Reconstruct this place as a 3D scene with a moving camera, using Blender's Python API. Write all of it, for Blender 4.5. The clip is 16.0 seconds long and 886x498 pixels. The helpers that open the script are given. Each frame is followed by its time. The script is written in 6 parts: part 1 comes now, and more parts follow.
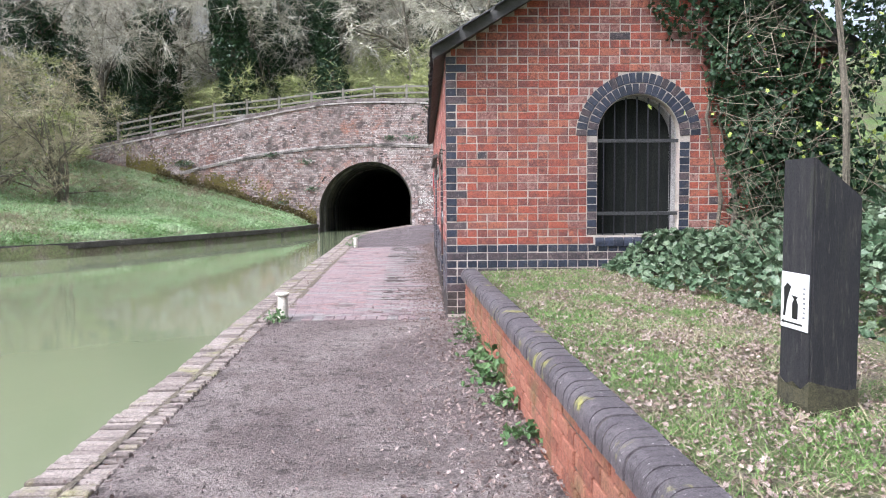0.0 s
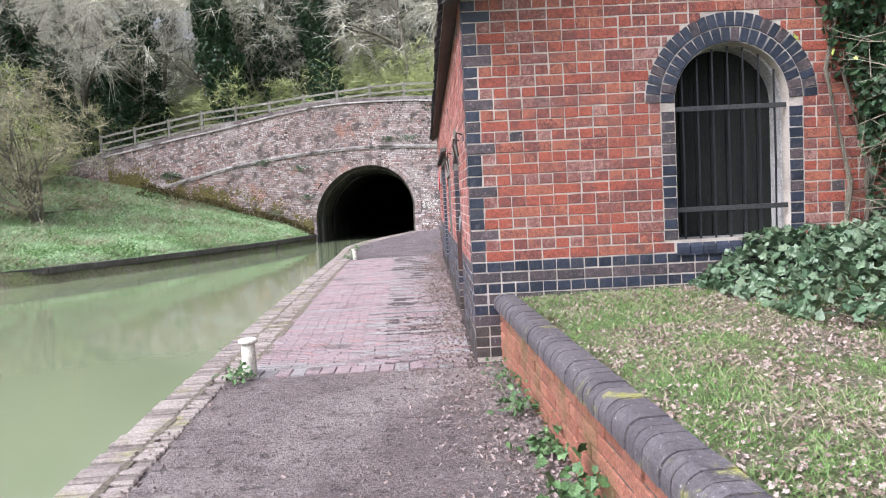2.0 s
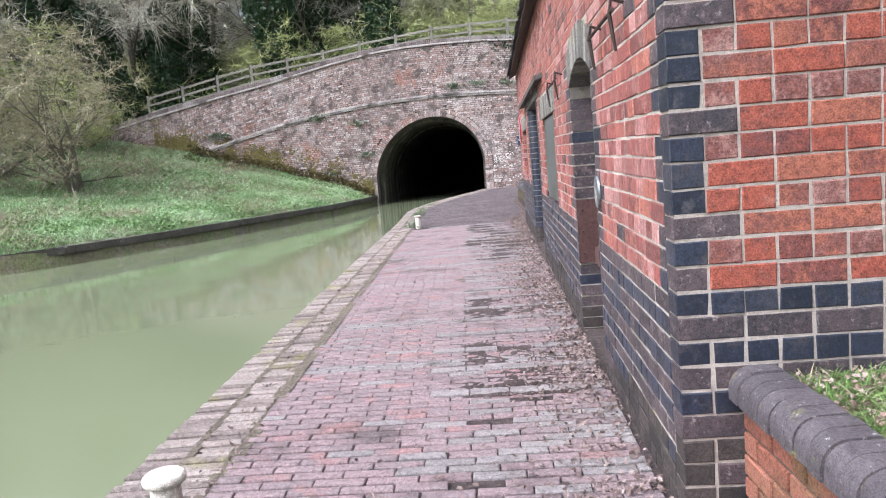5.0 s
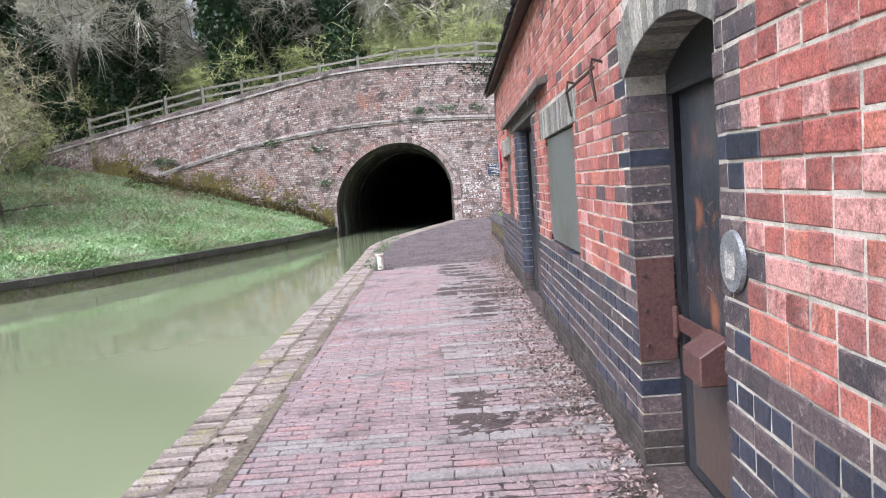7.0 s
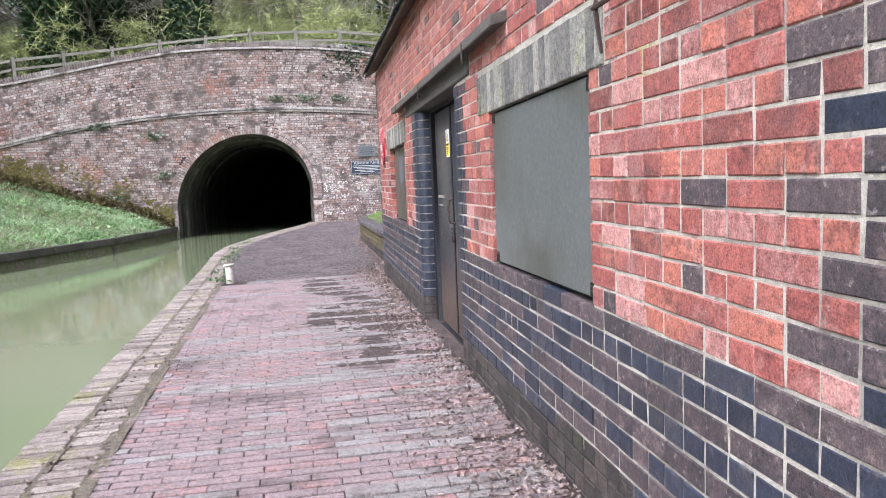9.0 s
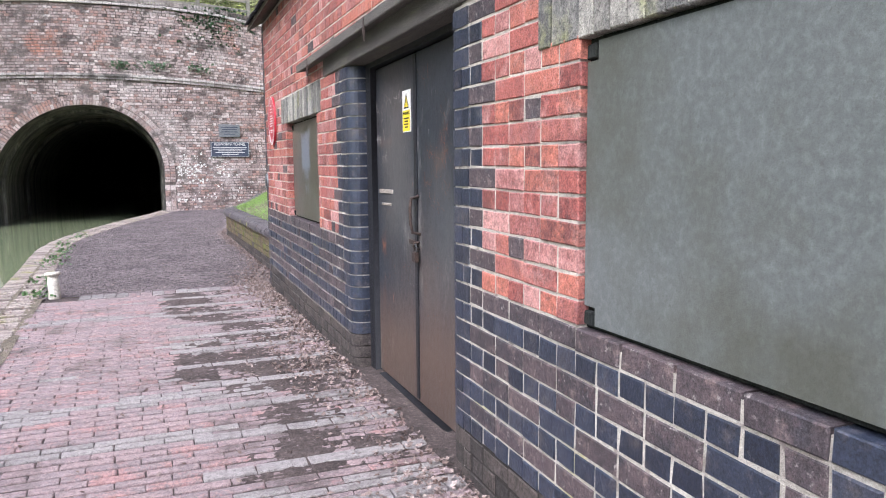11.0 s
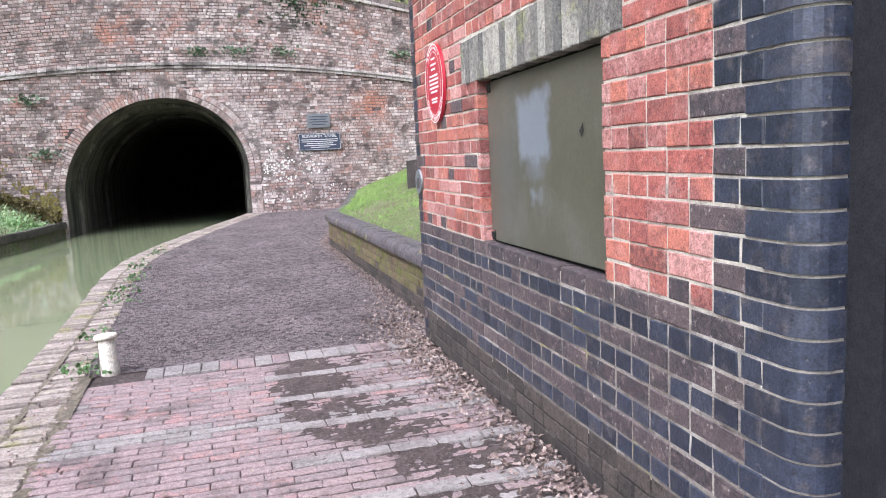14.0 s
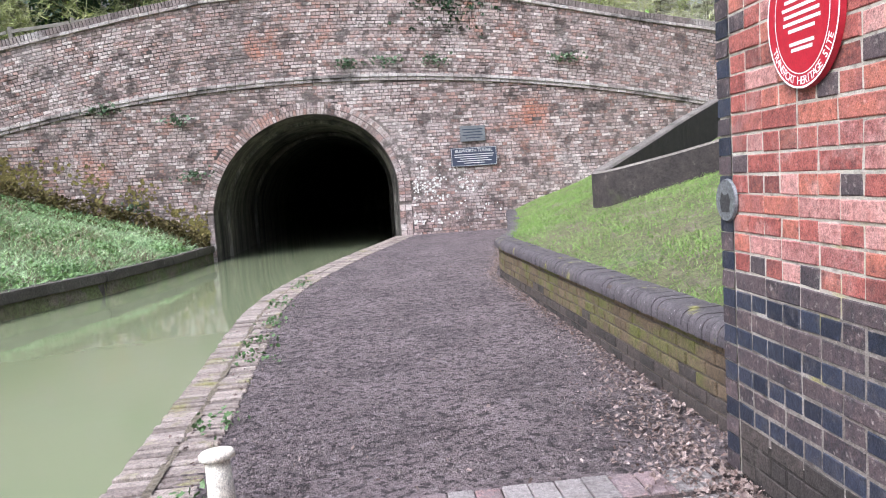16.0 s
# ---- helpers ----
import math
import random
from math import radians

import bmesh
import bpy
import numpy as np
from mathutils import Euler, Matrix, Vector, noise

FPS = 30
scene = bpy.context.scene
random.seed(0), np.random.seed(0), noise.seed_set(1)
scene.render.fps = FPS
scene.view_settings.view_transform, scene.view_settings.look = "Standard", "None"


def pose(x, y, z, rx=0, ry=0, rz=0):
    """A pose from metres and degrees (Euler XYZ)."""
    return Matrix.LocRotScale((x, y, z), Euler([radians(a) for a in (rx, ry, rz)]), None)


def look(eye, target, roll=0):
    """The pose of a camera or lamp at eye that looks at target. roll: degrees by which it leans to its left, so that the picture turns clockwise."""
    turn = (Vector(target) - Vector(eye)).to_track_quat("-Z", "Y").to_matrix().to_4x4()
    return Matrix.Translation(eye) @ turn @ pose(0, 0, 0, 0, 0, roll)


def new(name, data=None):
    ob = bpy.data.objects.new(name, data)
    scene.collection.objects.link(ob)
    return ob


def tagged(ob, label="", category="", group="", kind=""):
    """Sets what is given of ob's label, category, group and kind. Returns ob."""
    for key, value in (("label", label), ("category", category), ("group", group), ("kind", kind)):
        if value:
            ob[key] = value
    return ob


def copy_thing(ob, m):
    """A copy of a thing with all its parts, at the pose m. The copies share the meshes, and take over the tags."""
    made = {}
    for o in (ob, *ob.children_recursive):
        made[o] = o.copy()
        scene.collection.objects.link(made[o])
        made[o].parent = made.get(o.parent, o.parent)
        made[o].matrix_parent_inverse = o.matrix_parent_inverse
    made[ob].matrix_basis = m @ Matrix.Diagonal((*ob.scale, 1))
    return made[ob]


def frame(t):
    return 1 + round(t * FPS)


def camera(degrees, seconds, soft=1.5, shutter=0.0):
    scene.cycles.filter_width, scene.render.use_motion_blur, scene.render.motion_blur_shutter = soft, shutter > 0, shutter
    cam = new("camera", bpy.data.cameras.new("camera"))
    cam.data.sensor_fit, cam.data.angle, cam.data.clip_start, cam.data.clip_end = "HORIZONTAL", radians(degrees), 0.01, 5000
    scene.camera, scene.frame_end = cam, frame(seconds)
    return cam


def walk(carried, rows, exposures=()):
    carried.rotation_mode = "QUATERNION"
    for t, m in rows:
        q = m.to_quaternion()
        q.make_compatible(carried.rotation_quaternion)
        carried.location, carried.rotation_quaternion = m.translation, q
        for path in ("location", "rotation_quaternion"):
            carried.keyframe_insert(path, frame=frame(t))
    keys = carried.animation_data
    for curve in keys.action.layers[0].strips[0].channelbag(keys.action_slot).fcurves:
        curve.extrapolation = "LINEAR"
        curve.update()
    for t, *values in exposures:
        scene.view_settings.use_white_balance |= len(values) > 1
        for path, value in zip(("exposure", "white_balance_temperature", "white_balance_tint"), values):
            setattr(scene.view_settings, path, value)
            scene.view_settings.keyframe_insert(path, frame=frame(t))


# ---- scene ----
cam = camera(63.6, 16.0, soft=1.0)
PATH = [
    (0, (-0.24, -7.952, 1.301), (-0.191, -5.957, 1.165), -0.4),
    (0.5, (-0.225, -7.413, 1.318), (-0.172, -5.414, 1.259), -1.0),
    (1, (-0.283, -6.834, 1.33), (-0.252, -4.835, 1.294), -1.5),
    (1.5, (-0.359, -6.333, 1.314), (-0.334, -4.335, 1.236), -2.1),
    (2, (-0.348, -5.734, 1.291), (-0.308, -3.738, 1.164), -2.9),
    (2.5, (-0.394, -5.235, 1.322), (-0.332, -3.242, 1.161), -3.4),
    (3, (-0.368, -4.666, 1.318), (-0.325, -2.673, 1.148), -3.8),
    (3.5, (-0.438, -4.132, 1.314), (-0.431, -2.144, 1.099), -4.0),
    (4, (-0.442, -3.58, 1.282), (-0.533, -1.596, 1.053), -4.2),
    (4.5, (-0.511, -2.996, 1.292), (-0.668, -1.017, 1.053), -4.8),
    (6.8, (-0.748, -0.557, 1.33), (-0.837, 1.432, 1.143), -4.9),
    (7, (-0.773, -0.367, 1.335), (-0.822, 1.625, 1.167), -4.4),
    (7.5, (-0.792, 0.155, 1.324), (-0.726, 2.149, 1.186), -4.1),
    (8, (-0.94, 0.655, 1.331), (-0.754, 2.64, 1.175), -3.7),
    (8.5, (-1.023, 1.222, 1.31), (-0.783, 3.198, 1.113), -3.2),
    (8.7, (-1.021, 1.428, 1.302), (-0.728, 3.398, 1.119), -2.8),
    (10.8, (-1.184, 3.72, 1.318), (-0.524, 5.593, 1.081), -1.2),
    (11, (-1.179, 3.91, 1.314), (-0.44, 5.754, 1.088), -0.5),
    (11.5, (-1.203, 4.471, 1.308), (-0.319, 6.244, 1.039), -0.6),
    (12, (-1.167, 4.973, 1.296), (-0.266, 6.739, 1.03), -1.3),
    (12.5, (-1.146, 5.536, 1.295), (-0.334, 7.342, 1.012), -2.4),
    (13, (-1.181, 6.04, 1.309), (-0.462, 7.887, 1.037), -2.7),
    (13.5, (-1.183, 6.586, 1.317), (-0.543, 8.464, 1.065), -2.9),
    (14, (-1.295, 7.08, 1.342), (-0.751, 8.987, 1.088), -2.8),
    (14.5, (-1.301, 7.637, 1.326), (-0.845, 9.569, 1.078), -2.7),
    (15, (-1.362, 8.177, 1.333), (-0.944, 10.118, 1.091), -2.8),
    (15.5, (-1.407, 8.725, 1.322), (-1.134, 10.695, 1.113), -3.6),
    (16, (-1.471, 9.256, 1.326), (-1.294, 11.24, 1.143), -3.8),
]
walk(cam, [(t, look(eye, target, roll)) for t, eye, target, roll in PATH], exposures=[(0, 1.15, 5770, 14), (3.5, 1.12, 5770, 14), (4.5, 1.08, 5770, 14), (12.7, 1.1, 5770, 14), (13.5, 1.2, 5770, 14), (15.0, 1.06, 5770, 14), (16.0, 1.06, 5770, 14)])

# ---------- world and light ----------
world = bpy.data.worlds.new("overcast")
scene.world = world
world.use_nodes = True
wn, wl = world.node_tree.nodes, world.node_tree.links
sky = wn.new("ShaderNodeTexSky")
sky.sky_type = "NISHITA"
sky.sun_disc = False
sky.sun_elevation, sky.sun_rotation = radians(50), radians(235)
sky.air_density, sky.dust_density, sky.ozone_density = 1.0, 6.0, 0.6
grey = wn.new("ShaderNodeHueSaturation")
grey.inputs["Saturation"].default_value = 0.4
wl.new(sky.outputs["Color"], grey.inputs["Color"])
wl.new(grey.outputs["Color"], wn["Background"].inputs["Color"])
wn["Background"].inputs["Strength"].default_value = 0.15
sun = new("sun", bpy.data.lights.new("sun", "SUN"))
sun.data.energy, sun.data.angle, sun.data.color = 1.2, radians(40), (1.0, 0.985, 0.965)
sun.matrix_world = look((-20, -14, 30), (0, 0, 0))

# ---------- materials ----------
def mat(name, cols, scale=2.0, fine=25.0, rough=0.8, rvar=0.12, bump=0.3, bscale=60.0, metal=0.0, rand=0.0,
        stains=(), spec=0.4, stretch=None, bdist=0.01, grain=1.0):
    """cols: colours along a ramp; rand: share of the ramp set piece by piece; stains: (colour, scale, from, to, amount)."""
    m = bpy.data.materials.new(name)
    m.use_nodes = True
    n, l = m.node_tree.nodes, m.node_tree.links
    b = n["Principled BSDF"]
    geo = n.new("ShaderNodeNewGeometry")
    pos = geo.outputs["Position"]
    if stretch:
        mp = n.new("ShaderNodeMapping")
        mp.inputs["Scale"].default_value = stretch
        l.new(pos, mp.inputs["Vector"])
        pos = mp.outputs["Vector"]

    def nz(s, detail=5.0, rg=0.6):
        t = n.new("ShaderNodeTexNoise")
        t.inputs["Scale"].default_value, t.inputs["Detail"].default_value, t.inputs["Roughness"].default_value = s, detail, rg
        l.new(pos, t.inputs["Vector"])
        return t.outputs["Fac"]

    def op(kind, a, c, clamp=False):
        t = n.new("ShaderNodeMath")
        t.operation, t.use_clamp = kind, clamp
        for i, v in enumerate((a, c)):
            if isinstance(v, (int, float)):
                t.inputs[i].default_value = v
            else:
                l.new(v, t.inputs[i])
        return t.outputs[0]

    def ramp(fac, stops):
        t = n.new("ShaderNodeValToRGB")
        e = t.color_ramp.elements
        while len(e) < len(stops):
            e.new(0.5)
        for i, (p, c) in enumerate(stops):
            e[i].position, e[i].color = p, (*c, 1)
        l.new(fac, t.inputs[0])
        return t.outputs[0]

    a, f = nz(scale), nz(fine, 6)
    v = op("ADD", op("MULTIPLY", a, 0.6), op("MULTIPLY", f, 0.4))
    v = op("ADD", op("MULTIPLY", op("SUBTRACT", v, 0.5), 2.4), 0.5, True)
    if rand:
        info = n.new("ShaderNodeObjectInfo")
        r = op("FRACT", op("ADD", info.outputs["Random"], geo.outputs["Random Per Island"]), 0)
        v = op("ADD", op("MULTIPLY", v, 1 - rand), op("MULTIPLY", r, rand), True)
    k = len(cols)
    col = ramp(v, [(i / max(1, k - 1), c) for i, c in enumerate(cols)])
    for c, s, lo, hi, amount in stains:
        mask = ramp(nz(s, 7, 0.65), [(lo, (0, 0, 0)), (hi, (amount,) * 3)])
        x = n.new("ShaderNodeMix")
        x.data_type = "RGBA"
        l.new(mask, x.inputs[0])
        l.new(col, x.inputs[6])
        x.inputs[7].default_value = (*c, 1)
        col = x.outputs[2]
    if grain:
        g = op("ADD", op("MULTIPLY", op("SUBTRACT", nz(fine * 3.5, 3, .7), .5), 2.6 * grain), op("MULTIPLY", op("SUBTRACT", nz(fine * .8, 4, .7), .5), 1.8 * grain))
        t = n.new("ShaderNodeVectorMath")
        t.operation = "SCALE"
        l.new(col, t.inputs[0])
        l.new(op("MAXIMUM", op("ADD", g, 1.0), .3), t.inputs["Scale"])
        col = t.outputs[0]
    l.new(col, b.inputs["Base Color"])
    l.new(op("ADD", op("MULTIPLY", op("SUBTRACT", f, 0.5), 2 * rvar), rough, True), b.inputs["Roughness"])
    b.inputs["Metallic"].default_value = metal
    b.inputs["Specular IOR Level"].default_value = spec
    if bump:
        t = n.new("ShaderNodeBump")
        t.inputs["Strength"].default_value, t.inputs["Distance"].default_value = bump, bdist
        l.new(op("ADD", nz(bscale, 8, 0.7), op("MULTIPLY", f, 0.8)), t.inputs["Height"])
        l.new(t.outputs[0], b.inputs["Normal"])
    return m


M_RED = mat("red_brick", [(.08, .045, .045), (.25, .075, .065), (.36, .115, .095), (.16, .06, .055), (.44, .155, .11), (.27, .10, .092), (.49, .26, .235), (.33, .10, .085)], 9, 45, .55, bump=.5, bscale=110, rand=.75,
            stains=[((.54, .37, .34), 7, .53, .73, .5), ((.09, .055, .055), 4.5, .56, .70, .65), ((.58, .50, .46), 34, .62, .74, .35), ((.10, .05, .048), 26, .58, .68, .5), ((.50, .43, .20), 3.1, .70, .78, .5)])
M_GRED = mat("gable_red_brick", [(.075, .043, .04), (.24, .064, .046), (.35, .092, .056), (.15, .055, .05), (.37, .125, .075), (.19, .075, .064), (.35, .19, .16), (.28, .078, .06)], 9, 45, .75, bump=.5, bscale=110, rand=.62,
             stains=[((.40, .29, .25), 8, .60, .78, .4), ((.07, .05, .05), 4.2, .55, .70, .65), ((.44, .34, .29), 34, .60, .72, .3), ((.08, .045, .04), 26, .58, .68, .55), ((.06, .055, .05), .9, .56, .72, .5)])
M_GMORTAR = mat("sooty_gable_mortar", [(.36, .305, .265), (.48, .42, .365), (.60, .54, .475)], 4, 60, .92, .05, .7, 120, grain=.4,
                stains=[((.12, .10, .088), 1.3, .56, .72, .7), ((.12, .10, .088), 12, .56, .67, .45)])
M_BLUE = mat("blue_engineering_brick", [(.012, .015, .026), (.021, .026, .042), (.032, .039, .062), (.055, .052, .060)], 7, 40, .4, .15, .3, 90, rand=.6, spec=.5,
             stains=[((.25, .22, .21), 8, .60, .78, .4), ((.36, .33, .31), 30, .62, .74, .3), ((.10, .085, .08), 14, .54, .66, .5)])
M_MOTT = mat("mottled_blue_brick", [(.026, .023, .028), (.058, .046, .05), (.10, .074, .077), (.042, .036, .042), (.13, .078, .075)], 10, 60, .62, .15, .45, 90, rand=.5,
             stains=[((.30, .22, .205), 14, .54, .70, .5), ((.030, .032, .042), 9, .52, .66, .7), ((.45, .40, .37), 36, .58, .68, .5), ((.025, .022, .022), 24, .58, .68, .6)])
M_DIRT = mat("grimy_plinth_brick", [(.022, .019, .019), (.042, .035, .033), (.075, .060, .054), (.03, .027, .024)], 6, 40, .8, .1, .6, 80, rand=.55,
             stains=[((.20, .17, .155), 11, .60, .74, .5), ((.015, .013, .013), 5, .55, .68, .6), ((.07, .085, .025), 2.2, .6, .8, .5)])
M_MORTAR = mat("lime_mortar", [(.36, .33, .28), (.48, .445, .385), (.58, .545, .48)], 4, 60, .92, .05, .7, 120, grain=.4,
               stains=[((.42, .39, .08), 1.7, .60, .70, .7), ((.11, .09, .08), 1.3, .53, .70, .8), ((.16, .13, .115), 14, .54, .66, .65)])
M_DARKMORTAR = mat("dirty_mortar", [(.08, .065, .05), (.16, .13, .11)], 3, 50, .95, .05, .7, 100)
M_DAMPMORTAR = mat("damp_black_mortar", [(.012, .010, .009), (.03, .026, .022), (.07, .06, .052)], 3, 50, .95, .05, .7, 100, stains=[((.24, .215, .19), 3.0, .54, .68, .6)])
M_PLINTHMORTAR = mat("weathered_plinth_mortar", [(.10, .085, .075), (.20, .175, .155), (.32, .29, .26)], 4, 60, .92, .05, .7, 120, grain=.5,
                     stains=[((.50, .47, .42), 2.2, .52, .64, .7), ((.42, .39, .08), 1.7, .60, .68, .7), ((.05, .042, .038), 6, .54, .66, .7)])
M_WALLRED = mat("orange_garden_brick", [(.13, .055, .04), (.27, .10, .065), (.36, .15, .10), (.17, .075, .055)], 8, 50, .85, .1, .7, 90, rand=.6,
                stains=[((.10, .10, .035), 2.5, .5, .72, .8), ((.40, .33, .28), 9, .62, .8, .4)])
M_MOSSRED = mat("mossy_garden_brick", [(.07, .052, .036), (.11, .08, .05), (.16, .115, .075), (.085, .078, .04)], 8, 50, .9, .1, .7, 90, rand=.5,
                stains=[((.11, .12, .028), 3.0, .46, .62, .8), ((.05, .045, .035), 2.0, .55, .75, .7)])
M_COPING = mat("blue_coping_brick", [(.065, .056, .062), (.10, .088, .095), (.145, .128, .135)], 9, 60, .55, .12, .5, 120, rand=.4,
               stains=[((.34, .33, .08), 5, .60, .68, .75), ((.48, .46, .45), 45, .62, .68, .7), ((.03, .027, .028), 14, .58, .68, .5)])
M_PAVE = mat("paving_brick", [(.17, .14, .145), (.24, .19, .195), (.30, .22, .22), (.22, .18, .185), (.35, .20, .19), (.28, .23, .235)], 6, 60, .7, .15, .6, 120, rand=.45,
             stains=[((.085, .065, .062), 1.8, .53, .66, .8), ((.46, .40, .40), 14, .62, .78, .45), ((.06, .05, .048), 30, .62, .7, .5)])
M_GRIP = mat("grey_grip_brick", [(.20, .18, .175), (.26, .235, .23), (.31, .28, .27)], 6, 60, .7, .15, .5, 120, rand=.6,
             stains=[((.09, .07, .065), 4.0, .52, .72, .7)])
M_MUD = mat("leaf_mould_mud", [(.045, .034, .032), (.08, .061, .057), (.13, .10, .092)], 6, 50, .9, .1, 1.0, 60, bdist=.02,
            stains=[((.22, .17, .155), 40, .58, .7, .6)])
M_KERB = mat("kerb_brick", [(.11, .088, .08), (.23, .19, .17), (.34, .29, .26), (.16, .125, .115)], 6, 60, .85, .1, .6, 110, rand=.7,
             stains=[((.22, .22, .05), 2.6, .55, .70, .7), ((.09, .075, .065), 2.5, .58, .75, .6)])
M_GRAVEL = mat("towpath_gravel", [(.12, .092, .088), (.22, .173, .164), (.33, .27, .253), (.165, .128, .122)], 1.1, 55, .92, .08, 1.0, 55, bdist=.04,
               stains=[((.50, .43, .40), .7, .46, .60, .6), ((.085, .066, .063), 1.3, .52, .66, .6), ((.30, .25, .23), 7, .54, .64, .45), ((.05, .038, .036), 9, .55, .63, .6), ((.46, .41, .38), 60, .60, .68, .5), ((.06, .05, .048), 45, .60, .67, .7), ((.16, .15, .05), 1.0, .66, .78, .5)])
M_GRAVEL2 = mat("dark_towpath_gravel", [(.11, .086, .09), (.20, .16, .164), (.30, .247, .25)], 1.4, 55, .92, .08, 1.0, 60, bdist=.04,
                stains=[((.075, .062, .064), 1.2, .50, .66, .6), ((.40, .35, .34), 50, .60, .68, .5), ((.045, .037, .038), 28, .54, .60, .8), ((.31, .265, .27), 11, .53, .64, .65), ((.04, .033, .034), 14, .51, .58, .8)])
M_PORTAL = mat("weathered_portal_brick", [(.09, .07, .065), (.27, .205, .19), (.46, .375, .355), (.31, .22, .20), (.62, .55, .52), (.36, .21, .175), (.52, .43, .405)], 1.2, 30, .9, .06, .8, 60, rand=.82,
               stains=[((.66, .60, .58), .42, .52, .66, .5), ((.055, .045, .042), 1.9, .53, .60, .75), ((.05, .042, .04), 12, .56, .62, .7), ((.20, .165, .155), .3, .52, .66, .35), ((.45, .17, .10), .55, .58, .68, .7), ((.80, .79, .75), 6.0, .68, .71, .85), ((.05, .045, .04), 6.5, .62, .68, .6)])
M_PMORTAR = mat("portal_mortar", [(.10, .08, .074), (.24, .20, .185)], 2, 40, .95, .05, .6, 60, stains=[((.36, .32, .30), .42, .52, .66, .5), ((.035, .03, .028), 1.0, .50, .60, .8)])
M_STRING = mat("lime_streaked_band_brick", [(.20, .165, .15), (.36, .31, .29), (.52, .48, .455), (.28, .23, .21)], 1.0, 25, .9, .06, .7, 60, rand=.5, stains=[((.58, .55, .53), .5, .52, .66, .4), ((.06, .052, .048), .8, .55, .64, .8)])
M_RING = mat("portal_ring_brick", [(.13, .105, .098), (.21, .17, .16), (.30, .25, .235)], 2, 30, .9, .06, .6, 60, rand=.6, stains=[((.55, .52, .50), .6, .52, .66, .6), ((.05, .045, .04), 1.0, .54, .64, .7)])
M_LINING = mat("sooty_tunnel_lining", [(.03, .029, .028), (.085, .08, .072), (.21, .19, .16), (.05, .048, .045)], 1.2, 14, .8, .15, .6, 20, stretch=(1.5, 1.5, .25),
               stains=[((.24, .21, .17), 1.6, .60, .72, .6), ((.012, .012, .013), 1.1, .48, .62, .8)])
M_CONC = mat("weathered_concrete", [(.12, .105, .095), (.19, .165, .15), (.26, .235, .21)], 2, 40, .9, .08, .5, 80, stains=[((.05, .048, .04), 2.2, .5, .7, .75), ((.14, .15, .05), 3, .6, .75, .6)])
M_BANKCOP = mat("dark_bank_coping", [(.055, .048, .042), (.10, .088, .078), (.17, .15, .135)], 2, 40, .85, .1, .6, 70, stains=[((.30, .28, .25), 4, .62, .75, .6), ((.10, .11, .04), 3, .6, .75, .6)])
M_SHUT = mat("galvanised_shutter_sheet", [(.082, .09, .087), (.108, .117, .113), (.14, .15, .145)], 1.2, 160, .5, .12, .12, 260, .0, spec=.4,
             stains=[((.22, .235, .23), 45, .46, .74, .5), ((.065, .065, .048), 1.3, .46, .62, .75), ((.07, .075, .065), 90, .55, .66, .6), ((.17, .185, .185), 1.7, .58, .75, .45)], grain=.3)
M_SHUT2 = mat("olive_shutter_sheet", [(.058, .056, .04), (.078, .075, .055), (.10, .097, .075)], 1.3, 60, .32, .1, .08, 200, spec=.5,
              stains=[((.14, .14, .125), 2.2, .52, .70, .55), ((.045, .042, .03), 1.5, .55, .7, .5)], grain=.3)
M_SHRUBTWIG = mat("brown_shrub_twigs", [(.22, .19, .12), (.38, .34, .22), (.56, .51, .35)], .6, 8, .9, .05, 0, rand=.6)
M_DULLTWIG = mat("dull_brown_twigs", [(.10, .085, .06), (.18, .15, .11), (.28, .24, .18)], .8, 9, .9, .05, 0, rand=.6)
M_LITTER = mat("trodden_leaf_litter", [(.08, .055, .048), (.19, .14, .125), (.33, .26, .235), (.13, .085, .072), (.48, .40, .37)], 5, 60, .88, .08, .2, 120, rand=.85)
M_BLADEN = mat("short_bank_grass_blades", [(.11, .21, .04), (.18, .31, .07), (.26, .38, .11), (.24, .22, .13)], .8, 12, .75, .1, 0, rand=.6)
M_GREENFRESH = mat("fresh_green_growth", [(.10, .20, .03), (.16, .30, .06), (.25, .40, .10)], .5, 8, .7, .1, 0, rand=.6)
M_PATCH = mat("pale_blue_paint_patch", [(.10, .11, .115), (.17, .19, .22), (.22, .24, .275)], 12, 60, .5, .1, .05, 200)

